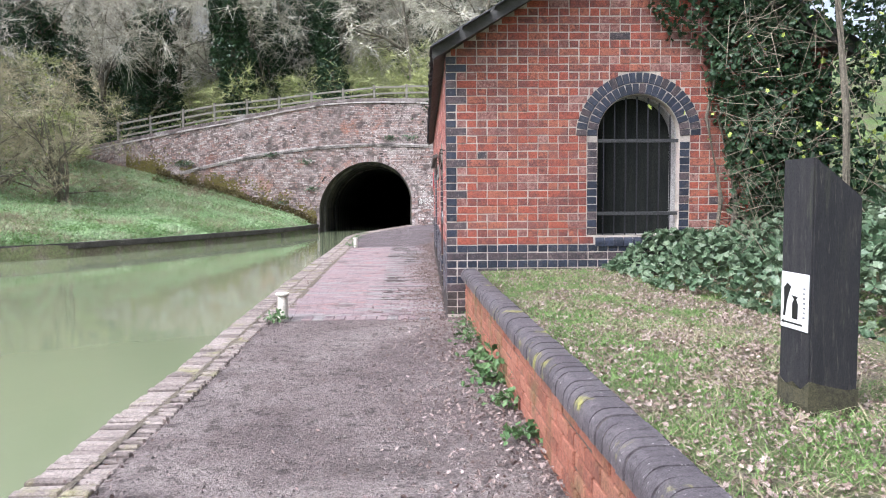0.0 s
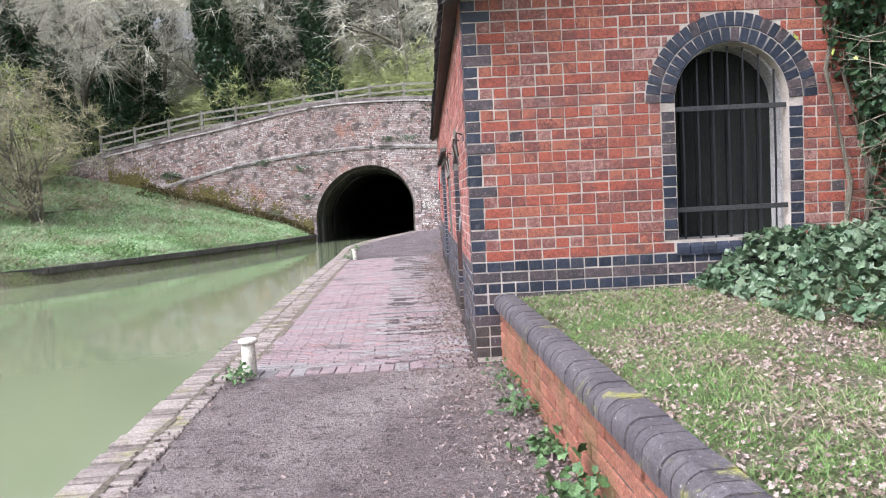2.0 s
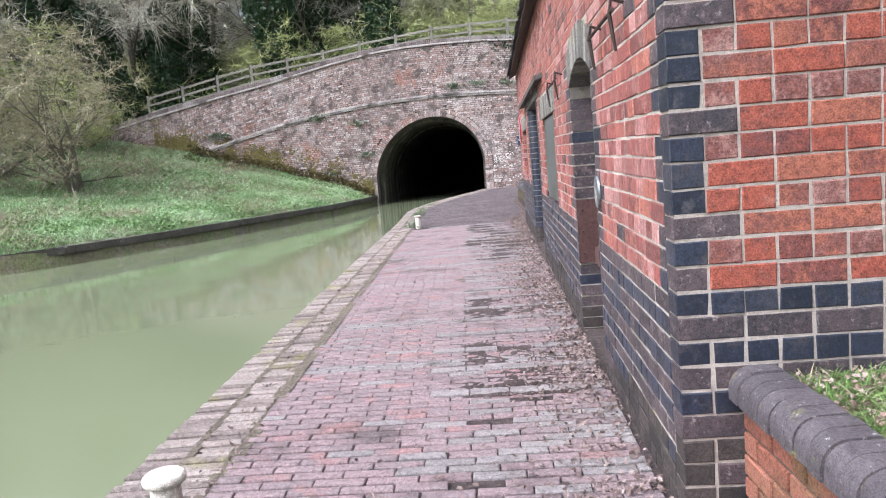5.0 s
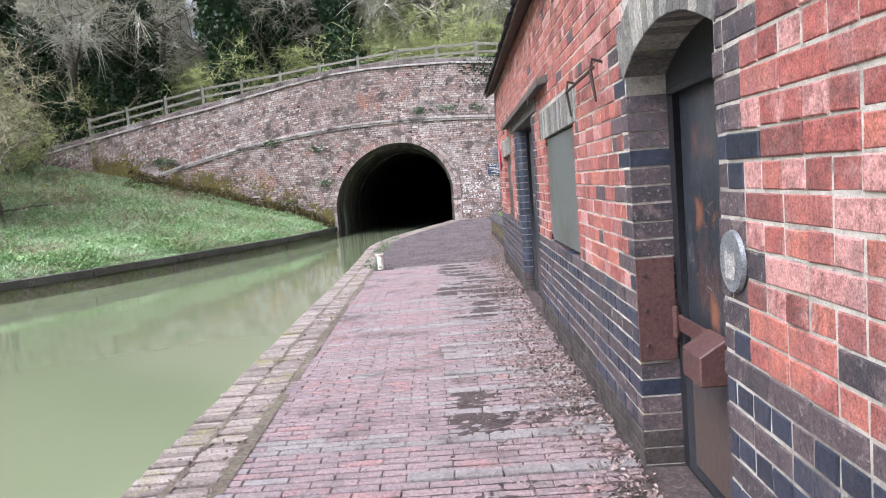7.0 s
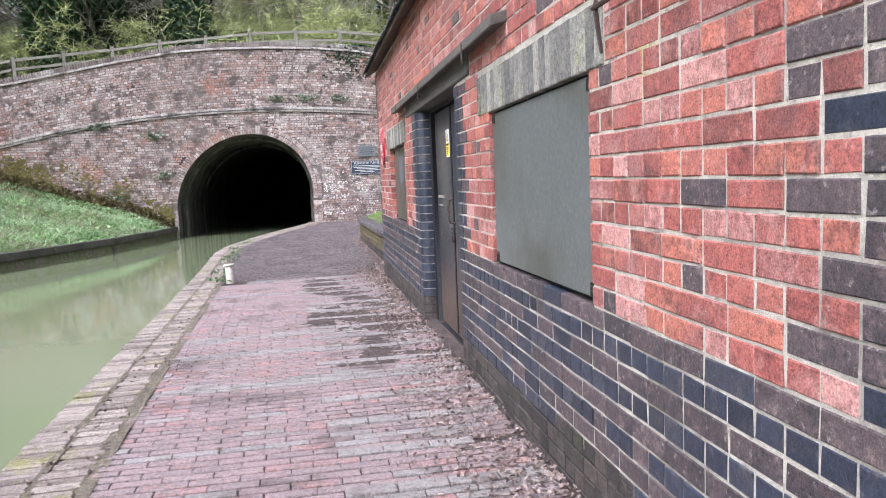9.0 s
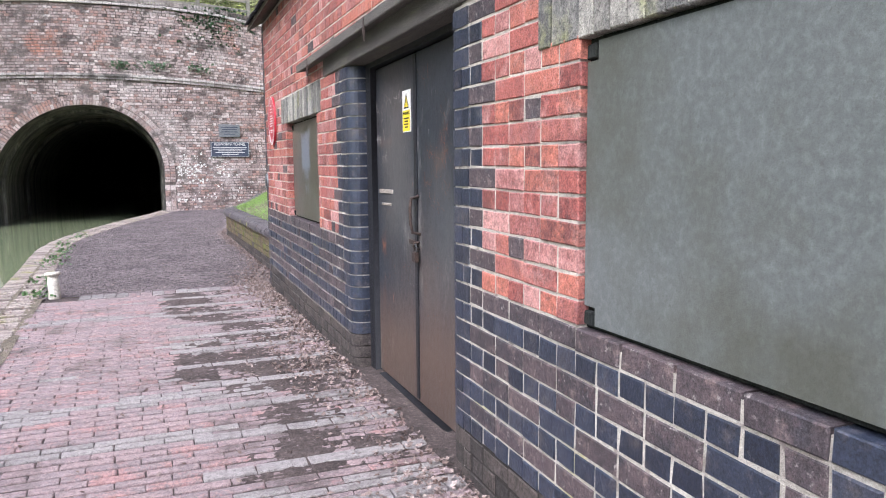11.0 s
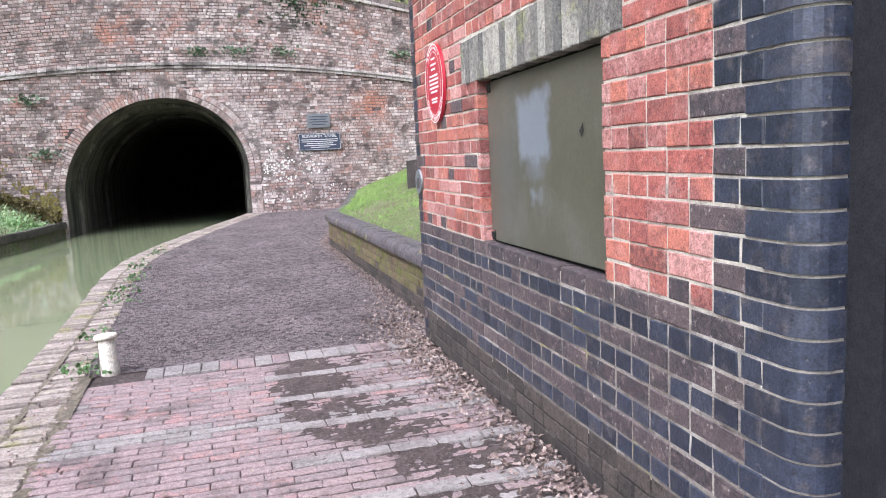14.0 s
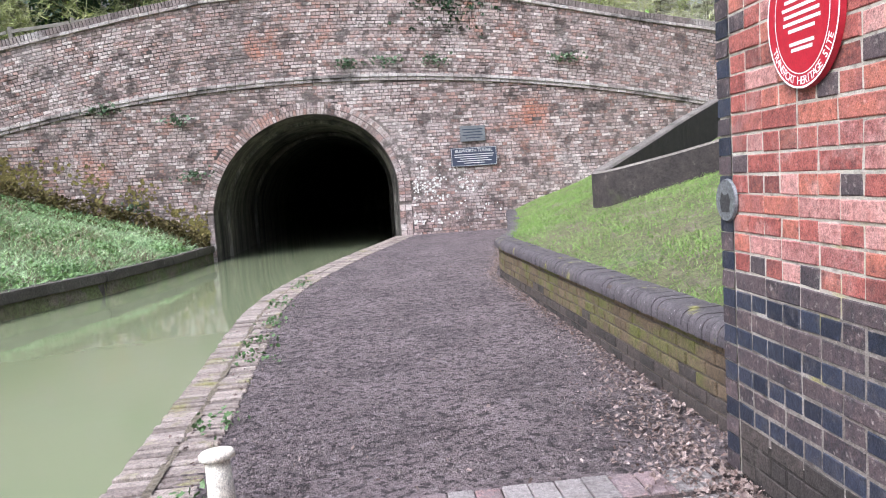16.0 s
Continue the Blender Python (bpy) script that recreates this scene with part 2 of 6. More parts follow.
def paint_patches(m, spots, colour):
    """Patches of one colour on an upright sheet: (y, z, half width, half height, strength), ragged at the edges."""
    n, l = m.node_tree.nodes, m.node_tree.links
    b = n["Principled BSDF"]
    geo, xyz, tex = n.new("ShaderNodeNewGeometry"), n.new("ShaderNodeSeparateXYZ"), n.new("ShaderNodeTexNoise")
    tex.inputs["Scale"].default_value, tex.inputs["Detail"].default_value = 11, 6
    l.new(geo.outputs["Position"], xyz.inputs[0])
    l.new(geo.outputs["Position"], tex.inputs["Vector"])

    def op(kind, a, c=0.0, d=0.0):
        t = n.new("ShaderNodeMath")
        t.operation, t.use_clamp = kind, False
        for i, v in enumerate((a, c, d)):
            if isinstance(v, (int, float)):
                t.inputs[i].default_value = v
            else:
                l.new(v, t.inputs[i])
        return t.outputs[0]

    wob = op("MULTIPLY", op("SUBTRACT", tex.outputs["Fac"], .5), .16)
    for y, z, a, c, amount in spots:
        dy = op("SUBTRACT", op("ABSOLUTE", op("SUBTRACT", xyz.outputs["Y"], y)), a)
        dz = op("SUBTRACT", op("ABSOLUTE", op("SUBTRACT", xyz.outputs["Z"], z)), c)
        d = op("ADD", op("MAXIMUM", dy, dz), wob)
        mr = n.new("ShaderNodeMapRange")
        soft_edge = .03 if max(a, c) < .2 else .16
        mr.inputs["From Min"].default_value, mr.inputs["From Max"].default_value = soft_edge, -soft_edge
        mr.inputs["To Max"].default_value = amount
        l.new(d, mr.inputs["Value"])
        x = n.new("ShaderNodeMix")
        x.data_type = "RGBA"
        l.new(mr.outputs[0], x.inputs[0])
        l.new(b.inputs["Base Color"].links[0].from_socket, x.inputs[6])
        x.inputs[7].default_value = (*colour, 1)
        l.new(x.outputs[2], b.inputs["Base Color"])


# brushed-over pale blue paint on the olive shutter
paint_patches(M_SHUT2, [(10.19, 1.46, .175, .15, .75), (10.18, 1.14, .05, .025, .8), (10.19, 1.28, .11, .05, .35), (10.55, 1.2, .12, .25, .18)], (.185, .21, .25))

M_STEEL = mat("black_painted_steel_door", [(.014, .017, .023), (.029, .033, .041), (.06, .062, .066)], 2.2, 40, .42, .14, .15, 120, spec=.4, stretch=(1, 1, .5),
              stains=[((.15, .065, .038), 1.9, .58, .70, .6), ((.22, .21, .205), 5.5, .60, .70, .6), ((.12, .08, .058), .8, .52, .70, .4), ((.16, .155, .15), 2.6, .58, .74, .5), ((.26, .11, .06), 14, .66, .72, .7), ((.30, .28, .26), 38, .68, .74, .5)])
# door sheets: browner towards the foot, with a few brown patches higher up
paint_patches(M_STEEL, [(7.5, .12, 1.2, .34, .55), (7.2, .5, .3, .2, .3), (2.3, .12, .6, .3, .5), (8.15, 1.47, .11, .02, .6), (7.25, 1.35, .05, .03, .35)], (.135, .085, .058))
paint_patches(M_STEEL, [(2.56, 1.16, .03, .035, .6), (2.44, .76, .03, .05, .55), (2.58, 1.44, .02, .05, .3), (8.22, .82, .025, .02, .7), (7.02, 1.33, .02, .02, .2), (6.92, 1.08, .02, .02, .7)], (.34, .13, .06))
# broad soft-edged pale grey patches mixed into the door colour
paint_patches(M_STEEL, [(7.95, 1.35, .22, .38, .32), (7.1, .95, .25, .3, .2), (2.2, 1.5, .3, .12, .3)], (.16, .155, .15))
M_RUST = mat("rusty_brown_paint", [(.06, .03, .027), (.088, .042, .037), (.115, .06, .05)], 5, 60, .5, .12, .3, 120, spec=.45)
M_FRAME = mat("black_frame_paint", [(.012, .012, .015), (.022, .022, .026)], 4, 50, .5, .12, .2, 120, spec=.3)
M_TIMBER = mat("weathered_lintel_timber", [(.06, .055, .05), (.11, .10, .09), (.17, .155, .135)], 3, 60, .85, .1, .6, 90, stretch=(6, 1, 6), stains=[((.16, .17, .06), 3, .6, .75, .6)])
M_LINTEL = mat("lintel_soldier_brick", [(.06, .058, .055), (.17, .16, .145), (.34, .32, .28), (.10, .098, .095), (.24, .225, .19)], 7, 50, .85, .1, .5, 100, rand=.7, stains=[((.26, .27, .08), 5, .55, .72, .6)])
M_WHITE = mat("flaking_white_paint", [(.50, .455, .37), (.63, .59, .51), (.72, .69, .62)], 7, 60, .7, .1, .3, 120, stains=[((.22, .15, .11), 12, .62, .72, .8)])
M_POST = mat("black_stained_post_timber", [(.012, .012, .015), (.022, .022, .025), (.042, .039, .037)], 3, 60, .82, .12, .4, 100, stretch=(8, 8, 1), stains=[((.11, .10, .085), 9, .55, .72, .55), ((.10, .105, .06), 2.0, .58, .75, .4)])
M_POSTFOOT = mat("worn_post_foot", [(.03, .028, .022), (.065, .06, .035), (.09, .085, .045)], 6, 60, .85, .1, .5, 100)
M_FENCE = mat("grey_fence_timber", [(.16, .145, .125), (.24, .22, .19), (.31, .29, .25)], 4, 50, .9, .06, .4, 80)
M_SIGNRED = mat("red_plaque_enamel", [(.38, .014, .03), (.45, .022, .038)], 5, 50, .3, .05, .03, 100, spec=.5, grain=.3)
M_SIGNWHITE = mat("white_sign_enamel", [(.72, .72, .70), (.80, .80, .78)], 8, 60, .4, .08, .03, 100, grain=.3)
M_SIGNBLUE = mat("slate_blue_board", [(.035, .045, .075), (.055, .065, .10)], 5, 50, .45, .1, .05, 100, grain=.3)
M_SIGNGREY = mat("grey_metal_plaque", [(.17, .18, .19), (.24, .25, .26)], 8, 80, .45, .12, .15, 150, .4)
M_YELLOW = mat("yellow_warning_vinyl", [(.75, .58, .02), (.80, .64, .03)], 6, 60, .4, .08, .03, 100, grain=.3)
M_BLACK = mat("black_print", [(.015, .015, .015), (.025, .025, .025)], 6, 60, .5, .05, 0, grain=.3)
M_DARKMETAL = mat("dark_rusted_iron", [(.03, .024, .022), (.06, .042, .036), (.09, .055, .042)], 12, 80, .6, .15, .4, 160, .3)
M_IRON = mat("dull_grey_iron", [(.045, .045, .047), (.075, .075, .075)], 8, 80, .5, .12, .3, 140, .3)
M_SLATE = mat("roof_slate", [(.045, .045, .052), (.08, .08, .088), (.11, .105, .11)], 4, 50, .7, .1, .4, 90, rand=.5)
M_BARGE = mat("grey_barge_board", [(.045, .045, .044), (.075, .073, .07), (.10, .10, .095)], 3, 50, .7, .12, .3, 90, stretch=(2, 2, 6))
M_BOARDS = mat("dark_boarding", [(.012, .013, .014), (.022, .024, .022), (.035, .035, .03)], 3, 50, .9, .06, .3, 90, stretch=(6, 6, .6), spec=.12)
M_LIME = mat("limewashed_reveal", [(.24, .23, .22), (.36, .345, .33), (.48, .46, .44)], 5, 60, .9, .06, .5, 90, stains=[((.12, .11, .10), 5, .58, .72, .6)])
M_GRASSG = mat("turf_ground", [(.13, .11, .08), (.17, .155, .09), (.16, .19, .075), (.22, .19, .145)], .9, 18, .95, .04, 1.0, 30, bdist=.05,
               stains=[((.24, .195, .16), 2.4, .50, .64, .8), ((.12, .20, .06), 1.1, .56, .68, .6), ((.10, .08, .065), 9, .55, .65, .5)])
M_EARTH = mat("woodland_floor", [(.09, .085, .05), (.15, .145, .08), (.13, .19, .06), (.22, .20, .125)], .4, 8, .95, .04, 1.0, 10, bdist=.1, stains=[((.11, .19, .04), .25, .50, .64, .7)])
M_BLADE = mat("grass_blades", [(.07, .15, .03), (.115, .22, .05), (.18, .28, .085), (.25, .28, .14)], .8, 12, .7, .1, 0, rand=.55)
M_BLADEPALE = mat("bank_grass_blades", [(.20, .34, .14), (.30, .48, .22), (.42, .55, .32), (.56, .55, .40)], .5, 6, .75, .1, 0, rand=.5)
M_STRAW = mat("dead_grass_blades", [(.20, .17, .11), (.30, .26, .17), (.38, .33, .22)], 2, 20, .85, .05, 0, rand=.7)
M_LEAF = mat("dead_leaves", [(.15, .10, .08), (.29, .215, .18), (.42, .34, .30), (.22, .145, .11), (.52, .45, .41)], 5, 60, .85, .08, .2, 120, rand=.85)
M_IVY = mat("ivy_leaves", [(.012, .030, .013), (.022, .052, .022), (.04, .078, .032), (.026, .05, .026)], 1.5, 30, .48, .1, .1, 60, rand=.7, spec=.35)
M_IVYG = mat("ground_ivy_leaves", [(.045, .085, .042), (.08, .135, .07), (.15, .20, .12), (.06, .10, .05)], 1.5, 30, .45, .1, .1, 60, rand=.7, spec=.5)
M_YLEAF = mat("spring_leaves", [(.15, .20, .03), (.25, .31, .06), (.36, .40, .11)], 2, 20, .6, .1, 0, rand=.7)
M_BARK = mat("grey_brown_bark", [(.07, .06, .045), (.12, .105, .08), (.17, .15, .115), (.10, .10, .06)], 2, 30, .92, .05, .8, 40, stretch=(2, 2, .5))
M_TWIG = mat("twigs", [(.31, .285, .225), (.56, .53, .44), (.78, .755, .67)], .3, 5, .9, .05, 0, rand=.6)
M_TWIGOLIVE = mat("olive_budding_twigs", [(.26, .29, .12), (.42, .45, .20), (.56, .57, .33)], .3, 5, .9, .05, 0, rand=.6)
M_WEED = mat("weed_leaves", [(.05, .11, .035), (.09, .165, .06), (.14, .21, .09)], 4, 30, .6, .1, 0, rand=.7)

M_WATER = bpy.data.materials.new("murky_green_water")
M_WATER.use_nodes = True
_n, _l = M_WATER.node_tree.nodes, M_WATER.node_tree.links
_b = _n["Principled BSDF"]
_b.inputs["Base Color"].default_value = (.185, .212, .125, 1)
_b.inputs["Roughness"].default_value = .06
_b.inputs["IOR"].default_value = 1.33
_t, _u, _g = _n.new("ShaderNodeTexNoise"), _n.new("ShaderNodeBump"), _n.new("ShaderNodeNewGeometry")
_t.inputs["Scale"].default_value, _t.inputs["Detail"].default_value = 1.3, 4
_u.inputs["Strength"].default_value, _u.inputs["Distance"].default_value = .06, .05
_l.new(_g.outputs["Position"], _t.inputs["Vector"])
_l.new(_t.outputs["Fac"], _u.inputs["Height"])
_l.new(_u.outputs[0], _b.inputs["Normal"])

# ---------- helpers for building ----------
rng = random.Random(7)


def mesh_of(name, verts, faces, mats, idx=None, smooth=False):
    me = bpy.data.meshes.new(name)
    me.from_pydata(verts, [], faces)
    for m in mats if isinstance(mats, (list, tuple)) else [mats]:
        me.materials.append(m)
    if idx is not None:
        me.polygons.foreach_set("material_index", idx)
    if smooth:
        me.polygons.foreach_set("use_smooth", [True] * len(me.polygons))
    me.update()
    return me


def thing(name, verts, faces, mats, parent=None, label="", category="", kind="", group="", idx=None, smooth=False):
    ob = new(name, mesh_of(name, verts, faces, mats, idx, smooth))
    ob.parent = parent
    return tagged(ob, label, category, group, kind)


def part(name, bm, material, parent, label=""):
    """Links a bmesh as one mesh object under a thing or a part."""
    me = bpy.data.meshes.new(name)
    bm.to_mesh(me)
    bm.free()
    me.materials.append(material)
    ob = new(name, me)
    ob.parent = parent
    return tagged(ob, label)


def empty(name, label, category, m=None, group="", kind=""):
    ob = new(name)
    if m is not None:
        ob.matrix_world = m
    return tagged(ob, label, category, group, kind)


def box_bm(x0, x1, y0, y1, z0, z1, bevel=0.0, segs=1, jitter=0.0):
    bm = bmesh.new()
    bmesh.ops.create_cube(bm, size=1)
    for v in bm.verts:
        v.co = Vector(((x0 + x1) / 2 + v.co.x * (x1 - x0), (y0 + y1) / 2 + v.co.y * (y1 - y0), (z0 + z1) / 2 + v.co.z * (z1 - z0)))
        if jitter:
            v.co += Vector((rng.uniform(-1, 1), rng.uniform(-1, 1), rng.uniform(-1, 1))) * jitter
    if bevel:
        bmesh.ops.bevel(bm, geom=bm.edges[:], offset=bevel, segments=segs, affect="EDGES")
    return bm


def tube_bm(points, radii, sides=8, bm=None):
    """A round bar along points, with a radius at each."""
    bm = bm or bmesh.new()
    rings = []
    for i, p in enumerate(points):
        p = Vector(p)
        d = (Vector(points[min(i + 1, len(points) - 1)]) - Vector(points[max(i - 1, 0)])).normalized()
        a = d.orthogonal().normalized()
        b = d.cross(a)
        r = radii[i] if isinstance(radii, (list, tuple)) else radii
        rings.append([bm.verts.new(p + (a * math.cos(t) + b * math.sin(t)) * r) for t in (2 * math.pi * k / sides for k in range(sides))])
    for r0, r1 in zip(rings, rings[1:]):
        # keep the rings from twisting against each other
        k0 = min(range(sides), key=lambda k: (r1[k].co - r0[0].co).length)
        r1[:] = r1[k0:] + r1[:k0]
        for k in range(sides):
            bm.faces.new((r0[k], r0[(k + 1) % sides], r1[(k + 1) % sides], r1[k]))
    bm.faces.new(rings[0][::-1])
    bm.faces.new(rings[-1])
    bmesh.ops.recalc_face_normals(bm, faces=bm.faces[:])
    return bm


def slab(name, outline, holes, thick, frame_m, material, label="", kind="structure", parent=None, category=""):
    """A plate with openings: 2D outline and holes in (u, v), its front at local z 0, reaching back to -thick."""
    cu = bpy.data.curves.new(name, "CURVE")
    cu.dimensions, cu.fill_mode, cu.extrude = "2D", "BOTH", thick / 2
    for poly in (outline, *holes):
        sp = cu.splines.new("POLY")
        sp.points.add(len(poly) - 1)
        for pt, (u, v) in zip(sp.points, poly):
            pt.co = (u, v, 0, 1)
        sp.use_cyclic_u = True
    tmp = new(name + "_outline", cu)
    bpy.context.view_layer.update()
    me = bpy.data.meshes.new_from_object(tmp.evaluated_get(bpy.context.evaluated_depsgraph_get()))
    bpy.data.objects.remove(tmp)
    bpy.data.curves.remove(cu)
    me.name = name
    me.transform(frame_m @ Matrix.Translation((0, 0, -thick / 2)))
    me.materials.clear()
    me.materials.append(material)
    ob = new(name, me)
    ob.parent = parent
    return tagged(ob, label, category, "", kind)


def axes(origin, u, v):
    """The frame of a plate: u and v along it, its normal out of it."""
    u, v = Vector(u), Vector(v)
    m = Matrix((u, v, u.cross(v))).transposed().to_4x4()
    m.translation = origin
    return m


def writing(text, size, m, material, parent, name="lettering", width=None):
    cu = bpy.data.curves.new(name, "FONT")
    cu.body, cu.size, cu.align_x, cu.align_y, cu.extrude = text, size, "CENTER", "CENTER", .0006
    tmp = new(name + "_text", cu)
    bpy.context.view_layer.update()
    me = bpy.data.meshes.new_from_object(tmp.evaluated_get(bpy.context.evaluated_depsgraph_get()))
    bpy.data.objects.remove(tmp)
    if width and me.vertices:
        w = max(v.co.x for v in me.vertices) - min(v.co.x for v in me.vertices)
        me.transform(Matrix.Diagonal((width / w, 1, 1, 1)))
    me.transform(m)
    me.materials.clear()
    me.materials.append(material)
    ob = new(name, me)
    ob.parent = parent
    return ob


CH, BL, BH = 0.08, 0.226, 0.113      # course height, stretcher pitch, header pitch
J = 0.0092                           # joint


def brick_shape(w, h, d, ch=0.004, rag=0.0):
    """A brick with its face at local z 0, centred, reaching back by d, arrises worn off; rag: unevenness of its corners."""
    a, b = w / 2, h / 2
    vs = [(-a + ch, -b + ch, 0), (a - ch, -b + ch, 0), (a - ch, b - ch, 0), (-a + ch, b - ch, 0),
          (-a, -b, -ch), (a, -b, -ch), (a, b, -ch), (-a, b, -ch), (-a, -b, -d), (a, -b, -d), (a, b, -d), (-a, b, -d)]
    fs = [(0, 1, 2, 3)]
    for k in range(4):
        j = (k + 1) % 4
        fs += [(4 + k, 4 + j, j, k), (8 + k, 8 + j, 4 + j, 4 + k)]
    if rag:
        off = [(rng.gauss(0, rag), rng.gauss(0, rag * .8)) for _ in range(4)]
        vs = [(x + off[i % 4][0], y + off[i % 4][1], z) for i, (x, y, z) in enumerate(vs)]
    return vs, fs


class Bricks:
    """Gathers bricks: those within a chosen stretch become objects, the rest one joined mesh."""

    def __init__(self, parent, mats, near, m, piece="brick", limit=300):
        self.parent, self.mats, self.near, self.m, self.piece, self.limit = parent, mats, near, m, piece, limit
        self.v, self.f, self.i, self.cache, self.count = [], [], [], {}, 0

    def add(self, u, v, w, h, d, cls, tilt=0.0, out=0.0, ch=0.004, turn=0.0):
        loc = self.m @ pose(u, v, out, tilt, rng.uniform(-.35, .35), turn)
        if self.count < self.limit and self.near(u, v):
            key = (round(w, 3), round(h, 3), round(d, 3), cls, self.count % 4)
            if key not in self.cache:
                self.cache[key] = mesh_of(self.piece, *brick_shape(key[0], key[1], key[2], ch, .0016), self.mats[cls])
            ob = new(self.piece, self.cache[key])
            ob.parent = self.parent
            ob.matrix_world = loc
            self.count += 1
            return
        n = len(self.v)
        vs, fs = brick_shape(w, h, d, ch, .0016)
        self.v += [tuple(loc @ Vector(p)) for p in vs]
        self.f += [tuple(n + k for k in f) for f in fs]
        self.i += [cls] * len(fs)

    def done(self, label, name="brickwork"):
        if self.v:
            thing(name, self.v, self.f, self.mats, self.parent, label, kind="stuff", idx=self.i)


def cut(spans, a, b):
    """Takes the stretch a..b out of the spans."""
    out = []
    for s, e in spans:
        if b <= s or a >= e:
            out.append((s, e))
        else:
            out += [(s, a)] * (a - s > .02) + [(b, e)] * (e - b > .02)
    return out


def lay(bricks, spans_of, z0, z1, cls_of, depth=.06, wobble=.003, deep_ends=0.0, deep_sill=(), rise=CH, first_k=0):
    """English bond: headers in odd courses, stretchers in even ones, cut to the free spans of each course."""
    n = math.ceil((z1 - z0) / rise - 1e-6)
    for k in range(first_k, first_k + n):
        zm = z0 + (k - first_k + .5) * rise
        p = BH if k % 2 else BL
        for s, e in spans_of(zm):
            at = s
            first = math.floor(s / p) * p + (p / 2 if k % 4 == 2 else 0)
            joints = [q for q in (first + i * p for i in range(int((e - s) / p) + 4)) if s + .045 < q < e - .045]
            for a, b in zip([s, *joints], [*joints, e]):
                c = cls_of((a + b) / 2, zm, k, a, b)
                if c is None:
                    continue
                d = deep_ends if deep_ends and (abs(a - s) < 1e-6 or abs(b - e) < 1e-6 or k == 10 and any(w0 - .2 < (a + b) / 2 < w1 + .2 for w0, w1 in deep_sill)) else depth
                bricks.add((a + b) / 2, zm, b - a - J + rng.choice((-.002, 0, .002)), rise - J + rng.choice((-.002, 0, 0, .002)), d, c, out=rng.uniform(-wobble, wobble))


# ---------- lines of the plan ----------
def kerb_x(y):
    """The water's edge of the towpath."""
    return float(np.interp(y, KY, KX))


def bank_x(y):
    """The water's edge of the far bank."""
    return float(np.interp(y, [-60, -10, 9.5, 11.4, 12.8, 14.4, 17.1, 19.65, 20.7, 21.9, 24.0, 26.9], [-60, -32, -11.9, -10.3, -9.5, -8.7, -7.7, -6.8, -6.48, -6.12, -5.72, -5.45]))


_ky = [-60, -14, -2.8, 2.9, 6.8, 10.8, 14.3, 16.8, 17.8, 19.0, 20.5, 22.5, 27.0]
_kx = [-1.2, -1.80, -2.18, -2.48, -2.64, -2.77, -2.90, -3.03, -3.04, -2.93, -2.66, -2.2, -.98]
KY = np.arange(-60, 27.6, .25)
KX = np.interp(KY, _ky, _kx)
KX = np.convolve(np.pad(KX, 2, mode="edge"), np.ones(5) / 5, "valid")


def rwall_x(y):
    """The foot of the low walls and the building beside the towpath."""
    return float(np.interp(y, [-60, 0, .01, 12.2, 12.21, 18.7, 27], [2.38, .20, .1, .1, .17, .07, 1.78]))


def path_z(y):
    return float(np.interp(y, [13, 27], [0, .11]))


def top_z(x):
    return float(np.interp(abs(x + 2.2), [0, 1.5, 2.9, 4.8, 7.7, 9.3, 12.2, 16], [6.22, 6.2, 6.1, 5.78, 5.2, 4.93, 4.37, 3.6]))


def string_z(x):
    return 3.97 - (.0148 if x < -2.5 else .0118) * (x + 2.5) ** 2


WATER_Z = -.2
PORTAL_Y = 26.85


def ground_z(x, y):
    if y > PORTAL_Y + .2:
        base = min(top_z(x), 6.2) - .25 if -16 < x < 9 else 3.4 + .02 * abs(x)
        return base + .03 * (y - 27) * (1 + .25 * noise.noise((x * .05, y * .05, 1))) + .34 * max(0, y - 33) ** .95 * (.8 + .3 * noise.noise((x * .04, y * .04, 3)))
    b, k, r = bank_x(y), kerb_x(y), rwall_x(y)
    if x <= b:
        d = (b - x) * .72
        z = .14 + .12 * min(1, d / .8) + .19 * d * (1 + 1.55 * min(1, max(0, (y - 20) / 6.8)) * (1 - .035 * min(d, 8))) + .10 * noise.noise((x * .4, y * .4, 0))
        return z + .28 * max(0, d - 8) - (.05 if d < .3 else 0)
    if x < k + .02:
        return -1.3
    if x < r + .04:
        return path_z(y) - .06
    if y < .1:
        d = x - r
        return .375 + .02 * min(d, 2) + .10 * max(0, d - 2.2) ** 1.3 + .12 * math.exp(-((y + .2) / .8) ** 2) + .03 * noise.noise((x, y, 2))
    if y < 12.25:
        return -.12 if x < 4.35 else 1.2 + .2 * (x - 4.3)
    d = (x - r)
    return .46 + (.28 + .010 * (y - 17)) * min(d, 3.5) + .12 * max(0, d - 3.5) + .05 * noise.noise((x, y, 5))


# ---------- ground ----------
ys = [-250, -120, -60, -35, -22, -15, -12, *np.arange(-10, 26.6, .5), 26.9, 27.05, 27.3, 28, 29.5, 31, 33, 36, 40, 45, 52, 60, 75, 100, 150, 250]
verts, faces = [], []
